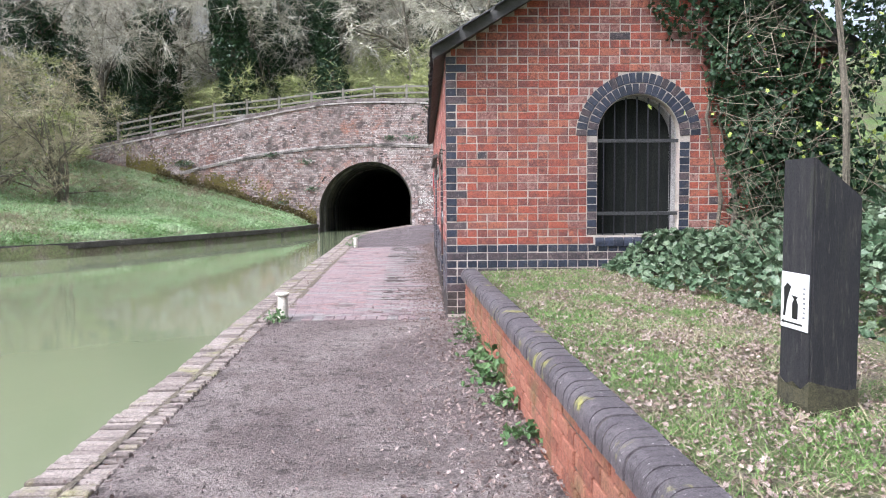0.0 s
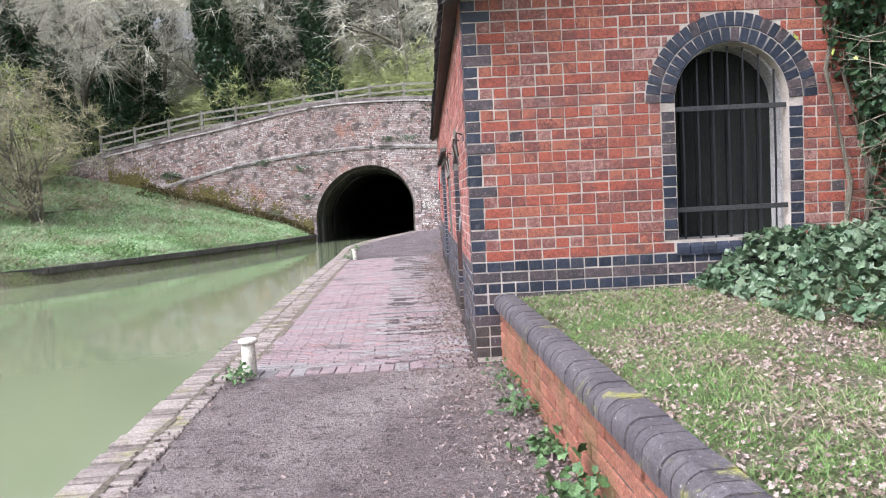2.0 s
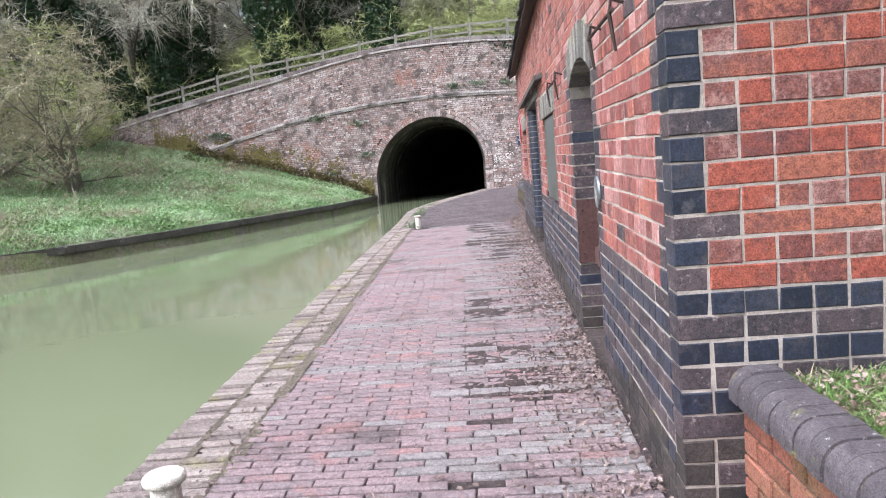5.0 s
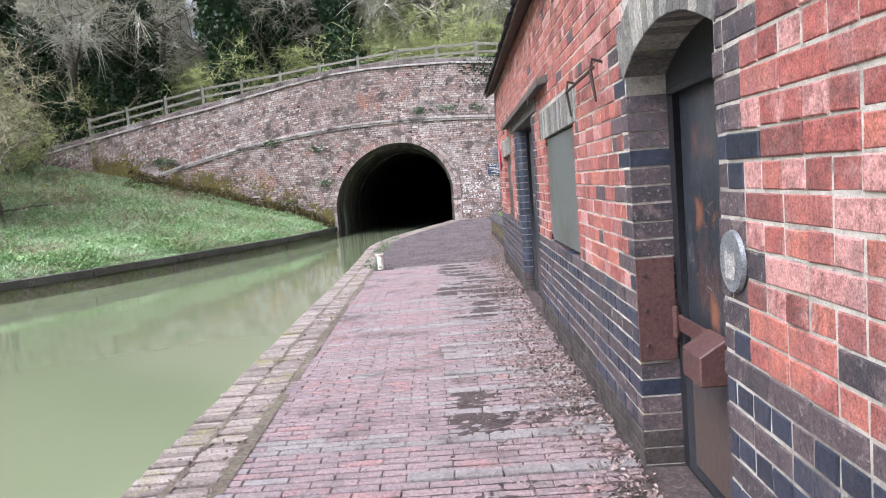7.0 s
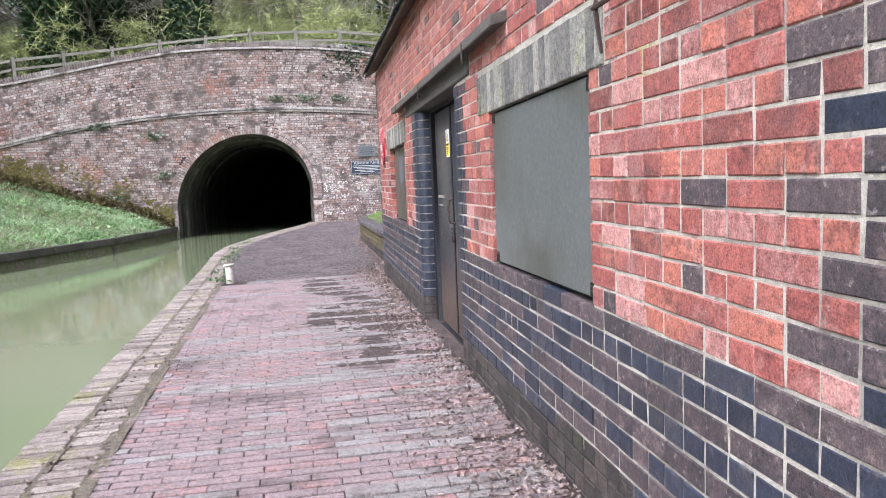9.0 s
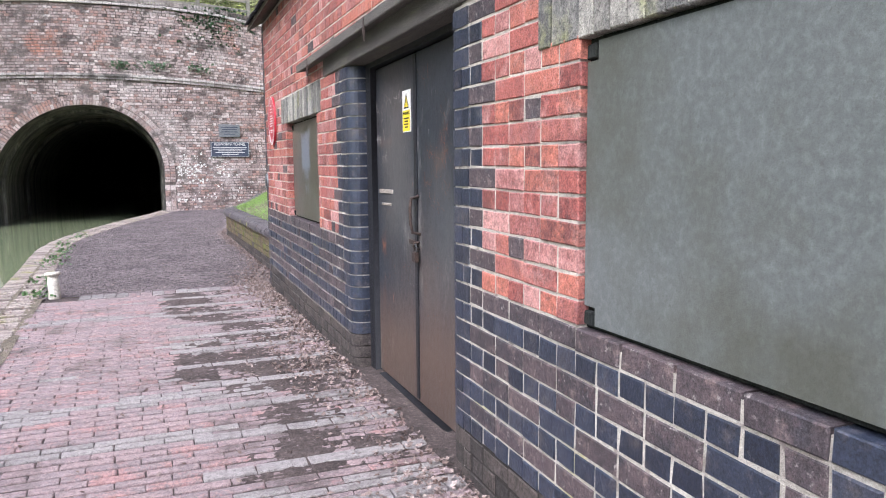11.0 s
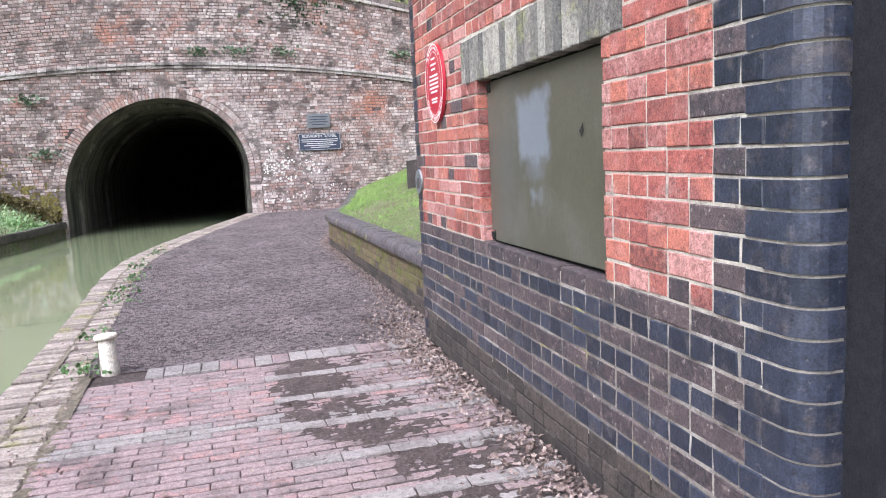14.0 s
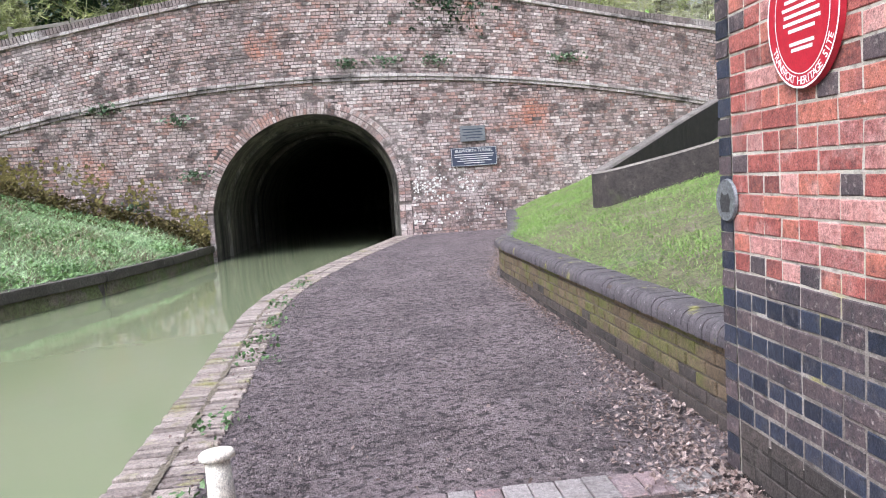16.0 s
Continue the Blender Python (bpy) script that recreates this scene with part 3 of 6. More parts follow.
for y in ys:
    b, k, r = bank_x(min(y, 26.9)), kerb_x(min(y, 27)), rwall_x(min(y, 27))
    xs = [-250, -150, -90, -60, *(b - d for d in (40, 26, 20, 16, 13, 11, 9.5, 8, 7, 6, 5, 4.2, 3.4, 2.7, 2, 1.4, .9, .5, .25, 0) if b - d > -59), ]
    xs = [-260 + i * .01 for i in range(24 - len(xs))] + xs
    xs += [b + .02, b + .3, (b + k) / 2, k - .02, k + .1, k + .5, (k + r) / 2, r + .03, r + .12, r + .3, r + .7, r + 1.2, r + 1.8, r + 2.5, r + 3.3, r + 4.2, r + 6, r + 9, r + 14, 30, 60, 120, 250]
    verts += [(x, y, ground_z(x, y)) for x in xs]
cols = len(verts) // len(ys)
faces = [(j * cols + i, j * cols + i + 1, (j + 1) * cols + i + 1, (j + 1) * cols + i) for j in range(len(ys) - 1) for i in range(cols - 1)
         if not (26.8 < ys[j] < 27.2 and -5.9 < verts[j * cols + i][0] and verts[j * cols + i + 1][0] < -.4)]   # the tunnel mouth
mid = lambda f: (sum(verts[k][0] for k in f) / 4, sum(verts[k][1] for k in f) / 4)  # noqa: E731
thing("ground", verts, faces, [M_GRASSG, M_EARTH], label="rough turf banks and brown woodland floor", category="ground", kind="structure",
      idx=[1 if (mid(f)[1] > 27 or mid(f)[0] < -17 or mid(f)[0] > 5) else 0 for f in faces], smooth=True)

wx = []
wf = []
wys = [-200, -60, -20, -8, *np.arange(-6, 27, 1.0), 27, 60]
for y in wys:
    k, b = kerb_x(min(y, 27)) + .1, bank_x(min(y, 26.9)) - .1
    if y > 27:
        k, b = -.6, -5.8
    wx += [(b, y, WATER_Z), (k, y, WATER_Z)]
wf = [(2 * i, 2 * i + 1, 2 * i + 3, 2 * i + 2) for i in range(len(wys) - 1)]
thing("water", wx, wf, M_WATER, label="still murky olive-green canal water", category="water", kind="structure")


def strip(name, y0, y1, left, right, zf, material, label, nx=14, step=.25, lift=0.0, rough=.012):
    vs, n = [], int((y1 - y0) / step) + 1
    for j in range(n + 1):
        y = y0 + (y1 - y0) * j / n
        a, b = left(y), right(y)
        for i in range(nx + 1):
            x = a + (b - a) * i / nx
            vs.append((x, y, zf(y) + lift + rough * noise.noise((x * 2.5, y * 2.5, 4)) + rough * .5 * noise.noise((x * 8, y * 8, 4))))
    fs = [(j * (nx + 1) + i, j * (nx + 1) + i + 1, (j + 1) * (nx + 1) + i + 1, (j + 1) * (nx + 1) + i) for j in range(n) for i in range(nx)]
    return thing(name, vs, fs, material, label=label, category="path", kind="structure", smooth=True)


PAVE0, PAVE1 = -.15, 12.22
strip("towpath_south", -40, PAVE0 + .02, lambda y: kerb_x(y) + .33, lambda y: rwall_x(y) + .06, path_z, M_GRAVEL, "grey-brown gravel towpath with pale worn patches", lift=-.012)
strip("towpath_north", PAVE1 - .02, 27.0, lambda y: kerb_x(y) + .33, lambda y: rwall_x(y) + .06, path_z, M_GRAVEL2, "dark damp gravel towpath leading to the tunnel", lift=-.008)
pavement = strip("pavement", PAVE0, PAVE1, lambda y: kerb_x(y) + .3, lambda y: .2, path_z, M_MUD, "worn brick paving bedded in dark leaf mould", lift=-.011, rough=.006, nx=30, step=.08)

# ---------- the building: long wall beside the towpath, gable towards the start ----------
D1 = (1.775, 2.83, 1.76, .12)          # door: from, to, springing, rise
D2 = (6.795, 8.45, 1.97)
W1 = (4.28, 5.75, .832, 1.685)
W2 = (9.44, 10.80, .872, 1.74)
YEND, EAVE = 12.21, 2.90
GW, RIDGE, SLOPE = 4.3, 2.15, .62
LONG = axes((0, 0, 0), (0, -1, 0), (0, 0, 1))     # u runs towards -y; the normal points to -x


def arch(c, half, spring, rise, n=14):
    """Points of a segmental or round arch from the right springing to the left one."""
    r = (half * half + rise * rise) / (2 * rise)
    a = math.asin(min(1, half / r)) if rise <= half else math.pi / 2
    return [(c + r * math.sin(t), spring + rise - r + r * math.cos(t)) for t in (a - 2 * a * i / n for i in range(n + 1))]


def rect(a, b, z0, z1):
    return [(a, z0), (b, z0), (b, z1), (a, z1)]


d1c, d1h = (D1[0] + D1[1]) / 2, (D1[1] - D1[0]) / 2
flip = lambda poly: [(-u, v) for u, v in poly]  # noqa: E731
wall_w = slab("wall_west", flip(rect(.105, YEND - .107, -.12, EAVE)),
              [flip([(D1[0] - .010, -.1), (D1[1] + .010, -.1), *arch(d1c, d1h + .010, D1[2], D1[3] + .010)]), flip(rect(D2[0] - .16, D2[1] + .16, -.1, 2.0)),
               flip(rect(W1[0] - .010, W1[1] + .010, W1[2] - .035, W1[3] + .012)), flip(rect(W2[0] - .010, W2[1] + .010, W2[2] - .035, W2[3] + .012))],
              .34, axes((.0045, 0, 0), (0, -1, 0), (0, 0, 1)), M_MORTAR, "long red brick wall on a blue brick plinth beside the towpath", category="wall")


def jamb_w(z):
    """Width of the rounded jamb brick in a course: long and short ones alternate."""
    return .157 if int(z / CH) % 2 else .226


def spans_west(z):
    s = [(.113, YEND - .113)]
    if z < D1[2]:
        s = cut(s, D1[0], D1[1])
    elif z < D1[2] + .44:
        s = cut(s, D1[0] - .02, D1[1] + .02)
    if z < 1.97:
        w = jamb_w(z)
        s = cut(s, D2[0] - .001 - w, D2[1] + w)
    elif z < 2.14:
        s = cut(s, 6.2, 9.15)
    for w in (W1, W2):
        up = -fall((w[0] + w[1]) / 2)
        if w[2] + up - .02 < z < w[3] + up:
            s = cut(s, w[0], w[1])
        elif w[3] + up <= z < w[3] + .23 + up:
            s = cut(s, w[0] - .15, w[1] + .25)
    return s


RED, BLUE, MOTT, DIRT = 0, 1, 2, 3


def cls_west(u, z, k, a, b):
    head = k % 2
    if z < .25 + .14 * noise.noise((u * .8, 0, 0)):
        return DIRT
    if z < .88:
        return (BLUE if rng.random() < .95 else MOTT) if head else (MOTT if rng.random() < .93 else BLUE)
    near = min(abs(u - e) for e in (D1[0], D1[1])) if z < 2.05 else 9
    if near < (.15 if head else .24):
        return BLUE if rng.random() < .2 else MOTT
    near = min(abs(u - e) for e in (D2[0], D2[1])) if z < 1.97 else 9
    if near < .36:
        return BLUE if head else MOTT
    if u < .2:
        return BLUE if rng.random() < .4 else MOTT
    return RED if rng.random() < .965 else MOTT


west = Bricks(wall_w, [M_RED, M_BLUE, M_MOTT, M_DIRT], lambda u, v: 8.3 < -u < 9.9 and .3 < v < 1.9 or 5.7 < -u < 6.8 and .3 < v < 1.9, LONG)


def fall(y):
    """The courses of the long wall fall gently towards the gable."""
    return -.0091 * (11.67 - y)


class FlipBricks:
    """Lays along +y on the long wall, whose frame runs the other way."""

    def add(self, u, v, w, h, d, c, **kw):
        if v + fall(u) < EAVE:
            west.add(-u, v + fall(u), w, h, d, c, turn=-.52, **kw)


lay(FlipBricks(), spans_west, 0, EAVE + .12, cls_west, depth=.05, deep_ends=.2, deep_sill=(W1[:2], W2[:2]))


# grimy mortar of the damp lower courses
for a, b in ((.12, D1[0] - .012), (D1[1] + .012, D2[0] - .165), (D2[1] + .165, YEND - .12)):
    slab("damp_mortar", flip(rect(a, b, -.1, .20)), [], .006, axes((.0034, 0, 0), (0, -1, 0), (0, 0, 1)), M_DAMPMORTAR, "", "", wall_w)


slab("plinth_mortar", flip(rect(D2[1] + .165, YEND - .12, .205, .80)), [], .006, axes((.0036, 0, 0), (0, -1, 0), (0, 0, 1)), M_PLINTHMORTAR, "", "", wall_w)


# rounded jamb bricks of the double door
def jamb_core(y0, y1, side, z0, z1, material):
    """The mortar bed behind the rounded jamb bricks, set back from their faces."""
    w, r = abs(y1 - y0), .085
    prof = [(.23, 0), (.005, 0)] + [(.005 + r - r * math.cos(t), w - r + r * math.sin(t)) for t in (math.pi / 2 * i / 6 for i in range(7))] + [(.23, w)]
    n = len(prof)
    vs = [(x, y0 + side * y, z) for z in (z0, z1) for x, y in prof]
    fs = [tuple(range(n)), tuple(range(2 * n - 1, n - 1, -1))] + [(i, n + i, n + (i + 1) % n, (i + 1) % n) for i in range(n)]
    thing("jamb_mortar", vs, fs, material, wall_w)


for z0, z1, mt in ((-.05, .24, M_DAMPMORTAR), (.24, 1.965, M_MORTAR)):
    jamb_core(D2[0] - .1595, D2[0] - .010, 1, z0, z1, mt)
    jamb_core(D2[1] + .1595, D2[1] + .010, -1, z0, z1, mt)


def bullnose(ylo, yhi, side, z, cls, parent, shared={}):
    """A brick whose outer arris is rounded; side +1: the rounding faces +y."""
    key = (round(yhi - ylo, 3), side, cls)
    if key not in shared:
        w, r, d = yhi - ylo - J * .5, .085, .24
        prof = [(d, 0), (0, 0)] + [(r - r * math.cos(t), w - r + r * math.sin(t)) for t in (math.pi / 2 * i / 6 for i in range(7))] + [(d, w)]
        n = len(prof)
        h = (CH - J) / 2
        sg = 1 if side > 0 else -1
        vs = [(x, sg * y, -h) for x, y in prof] + [(x, sg * y, h) for x, y in prof]
        fs = [tuple(range(n))[::sg * -1], tuple(range(n, 2 * n))[::sg]] + [((i, (i + 1) % n, n + (i + 1) % n, n + i)[::sg]) for i in range(n)]
        shared[key] = mesh_of("jamb_brick", vs, fs, [M_BLUE, M_BLUE, M_MOTT, M_DIRT][cls])
    ob = new("jamb_brick", shared[key])
    ob.parent = parent
    ob.location = (rng.uniform(-.002, .002), ylo if side > 0 else yhi, z + fall(ylo))


for k in range(0, 25):
    z = (k + .5) * CH
    if z > 1.97:
        break
    c = DIRT if z < .24 else BLUE
    bullnose(D2[0] - jamb_w(z), D2[0], 1, z, c, wall_w)
    bullnose(D2[1], D2[1] + jamb_w(z), -1, z, c, wall_w)


def soldiers(bricks, a, b, z0, h, cls, out=.004, p=.077):
    n = max(1, round((b - a) / p))
    q = (b - a) / n
    for i in range(n):
        bricks.add(-(a + (i + .5) * q), z0 + h / 2, q - .007, h - .006, .2, cls, out=out + rng.uniform(-.002, .002))


lint = Bricks(wall_w, [M_LINTEL], lambda u, v: True, LONG, "lintel_brick", 200)
soldiers(lint, W1[0] - .15, W1[1] + .25, W1[3], .23, 0)
soldiers(lint, W2[0] - .15, W2[1] + .26, W2[3], .24, 0)
# segmental arch of two rings over the single door
rr = (d1h * d1h + D1[3] ** 2) / (2 * D1[3])
aa = math.asin(d1h / rr)
for i in range(15):
    t = -aa * 1.06 + 2.12 * aa * (i + .5) / 15
    rm = rr + .115
    lint.add(-(d1c + rm * math.sin(t)), D1[2] + D1[3] - rr + rm * math.cos(t), 2.12 * aa * rm / 15 - .007, .225, .22, 0, turn=math.degrees(t), out=.003)
west.done("red brick in English bond over blue plinth brick")

# gable
GAB = axes((0, 0, 0), (1, 0, 0), (0, 0, 1))
GWIN = (1.68, 2.60, .90, 2.0)
gc, gh = (GWIN[0] + GWIN[1]) / 2, (GWIN[1] - GWIN[0]) / 2
roof_z = lambda x: EAVE + SLOPE * min(x, GW - x)  # noqa: E731
wall_s = slab("wall_south", [(.006, -.1), (GW, -.1), (GW, EAVE), (RIDGE, EAVE + SLOPE * RIDGE), (.006, EAVE)],
              [[(GWIN[0], GWIN[2]), (GWIN[1], GWIN[2]), *arch(gc, gh, GWIN[3], gh, 20)]], .34, axes((0, .0045, 0), (1, 0, 0), (0, 0, 1)), M_GMORTAR,
              "red brick gable wall with blue brick quoins and plinth", category="wall")
gab = Bricks(wall_s, [M_GRED, M_BLUE, M_MOTT, M_DIRT], lambda u, v: u < 1.5 and .75 < v < 2.3, GAB)


def spans_south(z):
    e = 0 if z < EAVE else (z - EAVE) / SLOPE + .02
    s = [(e - (J / 2 if z < EAVE else 0), GW - e)] if e < GW / 2 - .1 else []
    if GWIN[2] - .12 < z < GWIN[2]:
        s = cut(s, GWIN[0] - .03, GWIN[1] + .03)
    elif GWIN[2] <= z < GWIN[3]:
        s = cut(s, GWIN[0] - .116, GWIN[1] + .116)
    elif z < GWIN[3] + gh + .24 and z >= GWIN[3]:
        r = gh + .24
        w = math.sqrt(max(0, r * r - (z - GWIN[3]) ** 2))
        s = cut(s, gc - w, gc + w)
    return s


def cls_south(u, z, k, a, b):
    head = k % 2
    if z < .8:
        return DIRT if z < .3 and u < .2 else (BLUE if head else MOTT)
    if a < .02 and z < EAVE or b > GW - .02:
        return BLUE if head else (MOTT if rng.random() < .6 else BLUE)
    if .88 < z < 2.05:
        d = min(abs(u - GWIN[0]), abs(u - GWIN[1]))
        if d < (.10 if head else .13):
            return MOTT if rng.random() < .5 else BLUE
    return RED if rng.random() < .985 else MOTT


lay(gab, spans_south, .0215, EAVE + SLOPE * RIDGE, cls_south, depth=.11, deep_ends=.11, rise=.0865, first_k=1)
k = 0
while .9 + .0865 * (k + 1) < GWIN[3] + .02:
    for u in (GWIN[0] - .058, GWIN[1] + .058):
        gab.add(u, .9 + .0865 * (k + .5), .107, .0865 - J, .11, MOTT if rng.random() < .5 else BLUE, out=rng.uniform(-.002, .002))
    k += 1
for ring in (0, 1):
    r = gh + .06 + .12 * ring
    n = 22 + 5 * ring
    for i in range(n):
        t = -math.pi / 2 + math.pi * (i + .5) / n
        gab.add(gc + r * math.sin(t), GWIN[3] + r * math.cos(t), math.pi * r / n - .008, .111, .11, BLUE if rng.random() < .8 else MOTT, turn=-math.degrees(t), out=.004)
gab.done("red brick in English bond with blue quoins")
# rounded sill bricks under the gable window
sill = empty("window_sill", "rounded blue brick sill below the barred opening", "sill", kind="structure")
n = 9
for i in range(n):
    x = GWIN[0] - .02 + (GWIN[1] - GWIN[0] + .04) * (i + .5) / n
    w = (GWIN[1] - GWIN[0] + .04) / n - .007
    bm = bmesh.new()
    prof = [(.12, -.125), (-.02, -.125)] + [(-.02 + .085 - .085 * math.cos(t), -.085 + .085 * math.sin(t)) for t in (math.pi / 2 * q / 5 for q in range(6))] + [(.12, 0)]
    ring0 = [bm.verts.new((x - w / 2, py, GWIN[2] + pz)) for py, pz in prof]
    ring1 = [bm.verts.new((x + w / 2, py, GWIN[2] + pz)) for py, pz in prof]
    for a in range(len(prof)):
        b = (a + 1) % len(prof)
        bm.faces.new((ring0[a], ring0[b], ring1[b], ring1[a]))
    bm.faces.new(ring0[::-1])
    bm.faces.new(ring1)
    bmesh.ops.recalc_face_normals(bm, faces=bm.faces[:])
    part("sill_brick", bm, M_BLUE, sill)
# limewashed reveal, boards and iron bars of the gable window
slab("window_reveal", [(GWIN[0] - .03, GWIN[2] - .02), (GWIN[1] + .03, GWIN[2] - .02), *arch(gc, gh + .03, GWIN[3], gh + .03, 20)],
     [[(GWIN[0] + .004, GWIN[2] + .002), (GWIN[1] - .02, GWIN[2] + .002), *[(u - (.02 if u > gc else -.004), v - .012) for u, v in arch(gc, gh, GWIN[3], gh, 20)]]], .2,
     axes((0, .115, 0), (1, 0, 0), (0, 0, 1)), M_LIME, "limewashed reveal of the arched opening", category="reveal")
boards = empty("window_boarding", "dark vertical boards closing the arched opening", "boards", kind="structure")
nb = 7
for i in range(nb):
    a, b = GWIN[0] + (GWIN[1] - GWIN[0]) * i / nb, GWIN[0] + (GWIN[1] - GWIN[0]) * (i + 1) / nb
    h = GWIN[3] + math.sqrt(max(.02, (gh + .05) ** 2 - ((a + b) / 2 - gc) ** 2))
    part("board", box_bm(a + .003, b - .003, .29 + rng.uniform(-.004, .004), .32, GWIN[2] - .02, h, .003), M_BOARDS, boards)
grille = empty("window_grille", "black iron bars over the arched opening", "grille")
for i in range(7):
    x = GWIN[0] + .08 + i * .125
    h = GWIN[3] + math.sqrt(max(.0, (gh - .02) ** 2 - (x - gc) ** 2))
    part("bar", tube_bm([(x, .06, GWIN[2]), (x + .004, .055, 1.5), (x, .06, h)], .009, 6), M_FRAME, grille)
for z in (1.14, 1.95):
    part("cross_bar", box_bm(GWIN[0] - .08, GWIN[1] + .1, .038, .052, z - .02, z + .02, .003), M_IRON, grille)

# plain closing walls and roof
slab("wall_north", [(.006, -.1), (GW, -.1), (GW, EAVE), (RIDGE, EAVE + SLOPE * RIDGE), (.006, EAVE)], [], .3, axes((0, YEND - .31, 0), (1, 0, 0), (0, 0, 1)), M_MORTAR, "end wall of the brick building", category="wall")
qn = Bricks(bpy.data.objects["wall_north"], [M_MOTT, M_BLUE], lambda u, v: True, axes((0, YEND, 0), (-1, 0, 0), (0, 0, 1)))
for k in range(0, 36):
    w = .113 if k % 2 else .226
    qn.add(-w / 2, (k + .5) * CH, w - .001, CH - J, .113 - J / 2, k % 2)
slab("wall_east", [(-YEND, -.1), (0, -.1), (0, EAVE), (-YEND, EAVE)], [], .3, axes((GW - .3, 0, 0), (0, -1, 0), (0, 0, 1)), M_RED, "hidden back wall of the brick building", category="wall")
roof = empty("roof", "slate roof with a ragged dark eaves edge and grey barge boards", "roof", kind="structure")
for s in (0, 1):
    fx = (lambda x: x) if s == 0 else (lambda x: GW - x)
    e0, e1 = -.13, RIDGE
    zz = lambda x: EAVE + .03 + SLOPE * x  # noqa: E731
    vs = [(fx(x), y, zz(x) + dz) for dz in (0, .05) for x, y in ((e0, -.26), (e1, -.26), (e1, YEND + .18), (e0, YEND + .18))]
    thing("roof_slope", vs, [(0, 1, 2, 3), (7, 6, 5, 4), (0, 4, 5, 1), (1, 5, 6, 2), (2, 6, 7, 3), (3, 7, 4, 0)], M_DARKMORTAR, roof, "boarded roof slope")
    ang = math.degrees(math.atan(SLOPE))
    rm = axes((fx(e0 - .03), 0, EAVE + .085 - SLOPE * .16), (0, -1, 0) if s == 0 else (0, 1, 0), (math.cos(radians(ang)) * (1 if s == 0 else -1), 0, math.sin(radians(ang))))
    sl = Bricks(roof, [M_SLATE], lambda u, v: v < .2, rm, "slate", 70)
    L = (RIDGE + .16) / math.cos(radians(ang))
    for r in range(int(L / .2)):
        for i in range(int((YEND + .5) / .27)):
            u = -.28 + .27 * i + (.135 if r % 2 else 0)
            sl.add(-(u) if s == 0 else u, .17 + r * .2 + rng.uniform(-.012, .012), .262, .36 + rng.uniform(-.02, .02), .008, 0, tilt=-1.6, out=.012, ch=.002)
    sl.done("grey roof slates", "slating")
    # barge board along the gable
    bb = [(fx(e0 - .02), -.28, EAVE - .02 - .09), (fx(RIDGE), -.28, zz(RIDGE) - .10), (fx(RIDGE), -.28, zz(RIDGE) + .06), (fx(e0 - .02), -.28, EAVE + .05)]
    bv = bb + [(x, y + .035, z) for x, y, z in bb]
    thing("barge_board", bv, [(0, 1, 2, 3), (7, 6, 5, 4), (0, 4, 5, 1), (1, 5, 6, 2), (2, 6, 7, 3), (3, 7, 4, 0)], M_BARGE, roof, "grey-black painted barge board")
    sv = [(fx(e0), -.245, EAVE - .07), (fx(RIDGE), -.245, zz(RIDGE) - .06), (fx(RIDGE), 0.0, zz(RIDGE) - .06), (fx(e0), 0.0, EAVE - .07)]
    thing("soffit", sv + [(x, y, z + .02) for x, y, z in sv], [(0, 1, 2, 3), (7, 6, 5, 4), (0, 4, 5, 1), (1, 5, 6, 2), (2, 6, 7, 3), (3, 7, 4, 0)], M_BARGE, roof)

# ---------- doors, shutters and fixings of the long wall ----------
door_1 = empty("door_1", "closed black steel door with rust stains in an arched opening", "door", kind="structure")
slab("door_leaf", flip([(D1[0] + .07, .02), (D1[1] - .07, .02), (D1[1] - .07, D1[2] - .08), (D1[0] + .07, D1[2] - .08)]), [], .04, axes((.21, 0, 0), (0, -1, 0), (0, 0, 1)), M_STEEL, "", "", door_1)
slab("door_frame", flip([(D1[0] - .005, .0), (D1[1] + .005, .0), *arch(d1c, d1h + .01, D1[2], D1[3] + .005)]), [flip(rect(D1[0] + .07, D1[1] - .07, .012, D1[2] - .08))], .08, axes((.18, 0, 0), (0, -1, 0), (0, 0, 1)), M_FRAME, "black timber door frame", "", door_1)
part("frame_bead", box_bm(.165, .185, D1[0] + .05, D1[1] - .05, D1[2] - .10, D1[2] - .07, .004), M_FRAME, door_1)
part("security_bar", box_bm(.165, .18, D1[0] + .04, D1[1] - .02, .63, .70, .003), M_RUST, door_1, "rusty brown steel security bar")
bm = box_bm(.055, .165, 2.18, 2.38, .545, .72, .006)
for v in bm.verts:
    if v.co.x < .1 and v.co.z > .65:
        v.co.z -= .06
part("lock_cover", bm, M_RUST, door_1, "brown steel lock cover box")
pl = part("jamb_plate", box_bm(.0, .17, D1[1] - .012, D1[1] + .0, .49, .955, .002), M_RUST, door_1, "rusty riveted steel jamb plate")
for z in (.56, .72, .88):
    part("rivet", tube_bm([(.04, D1[1] - .012, z), (.04, D1[1] - .022, z)], [.012, .008], 8), M_DARKMETAL, pl)
part("hinge", tube_bm([(.155, D1[1] - .05, .60), (.155, D1[1] - .05, .74)], .014, 8), M_RUST, door_1)

door_2 = empty("door_2", "closed black steel double door with scratches and rust", "door", kind="structure")
yc = 7.605
for a, b in ((D2[0] + .05, yc - .004), (yc + .004, D2[1] - .105)):
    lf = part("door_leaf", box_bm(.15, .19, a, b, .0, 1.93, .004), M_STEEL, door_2)
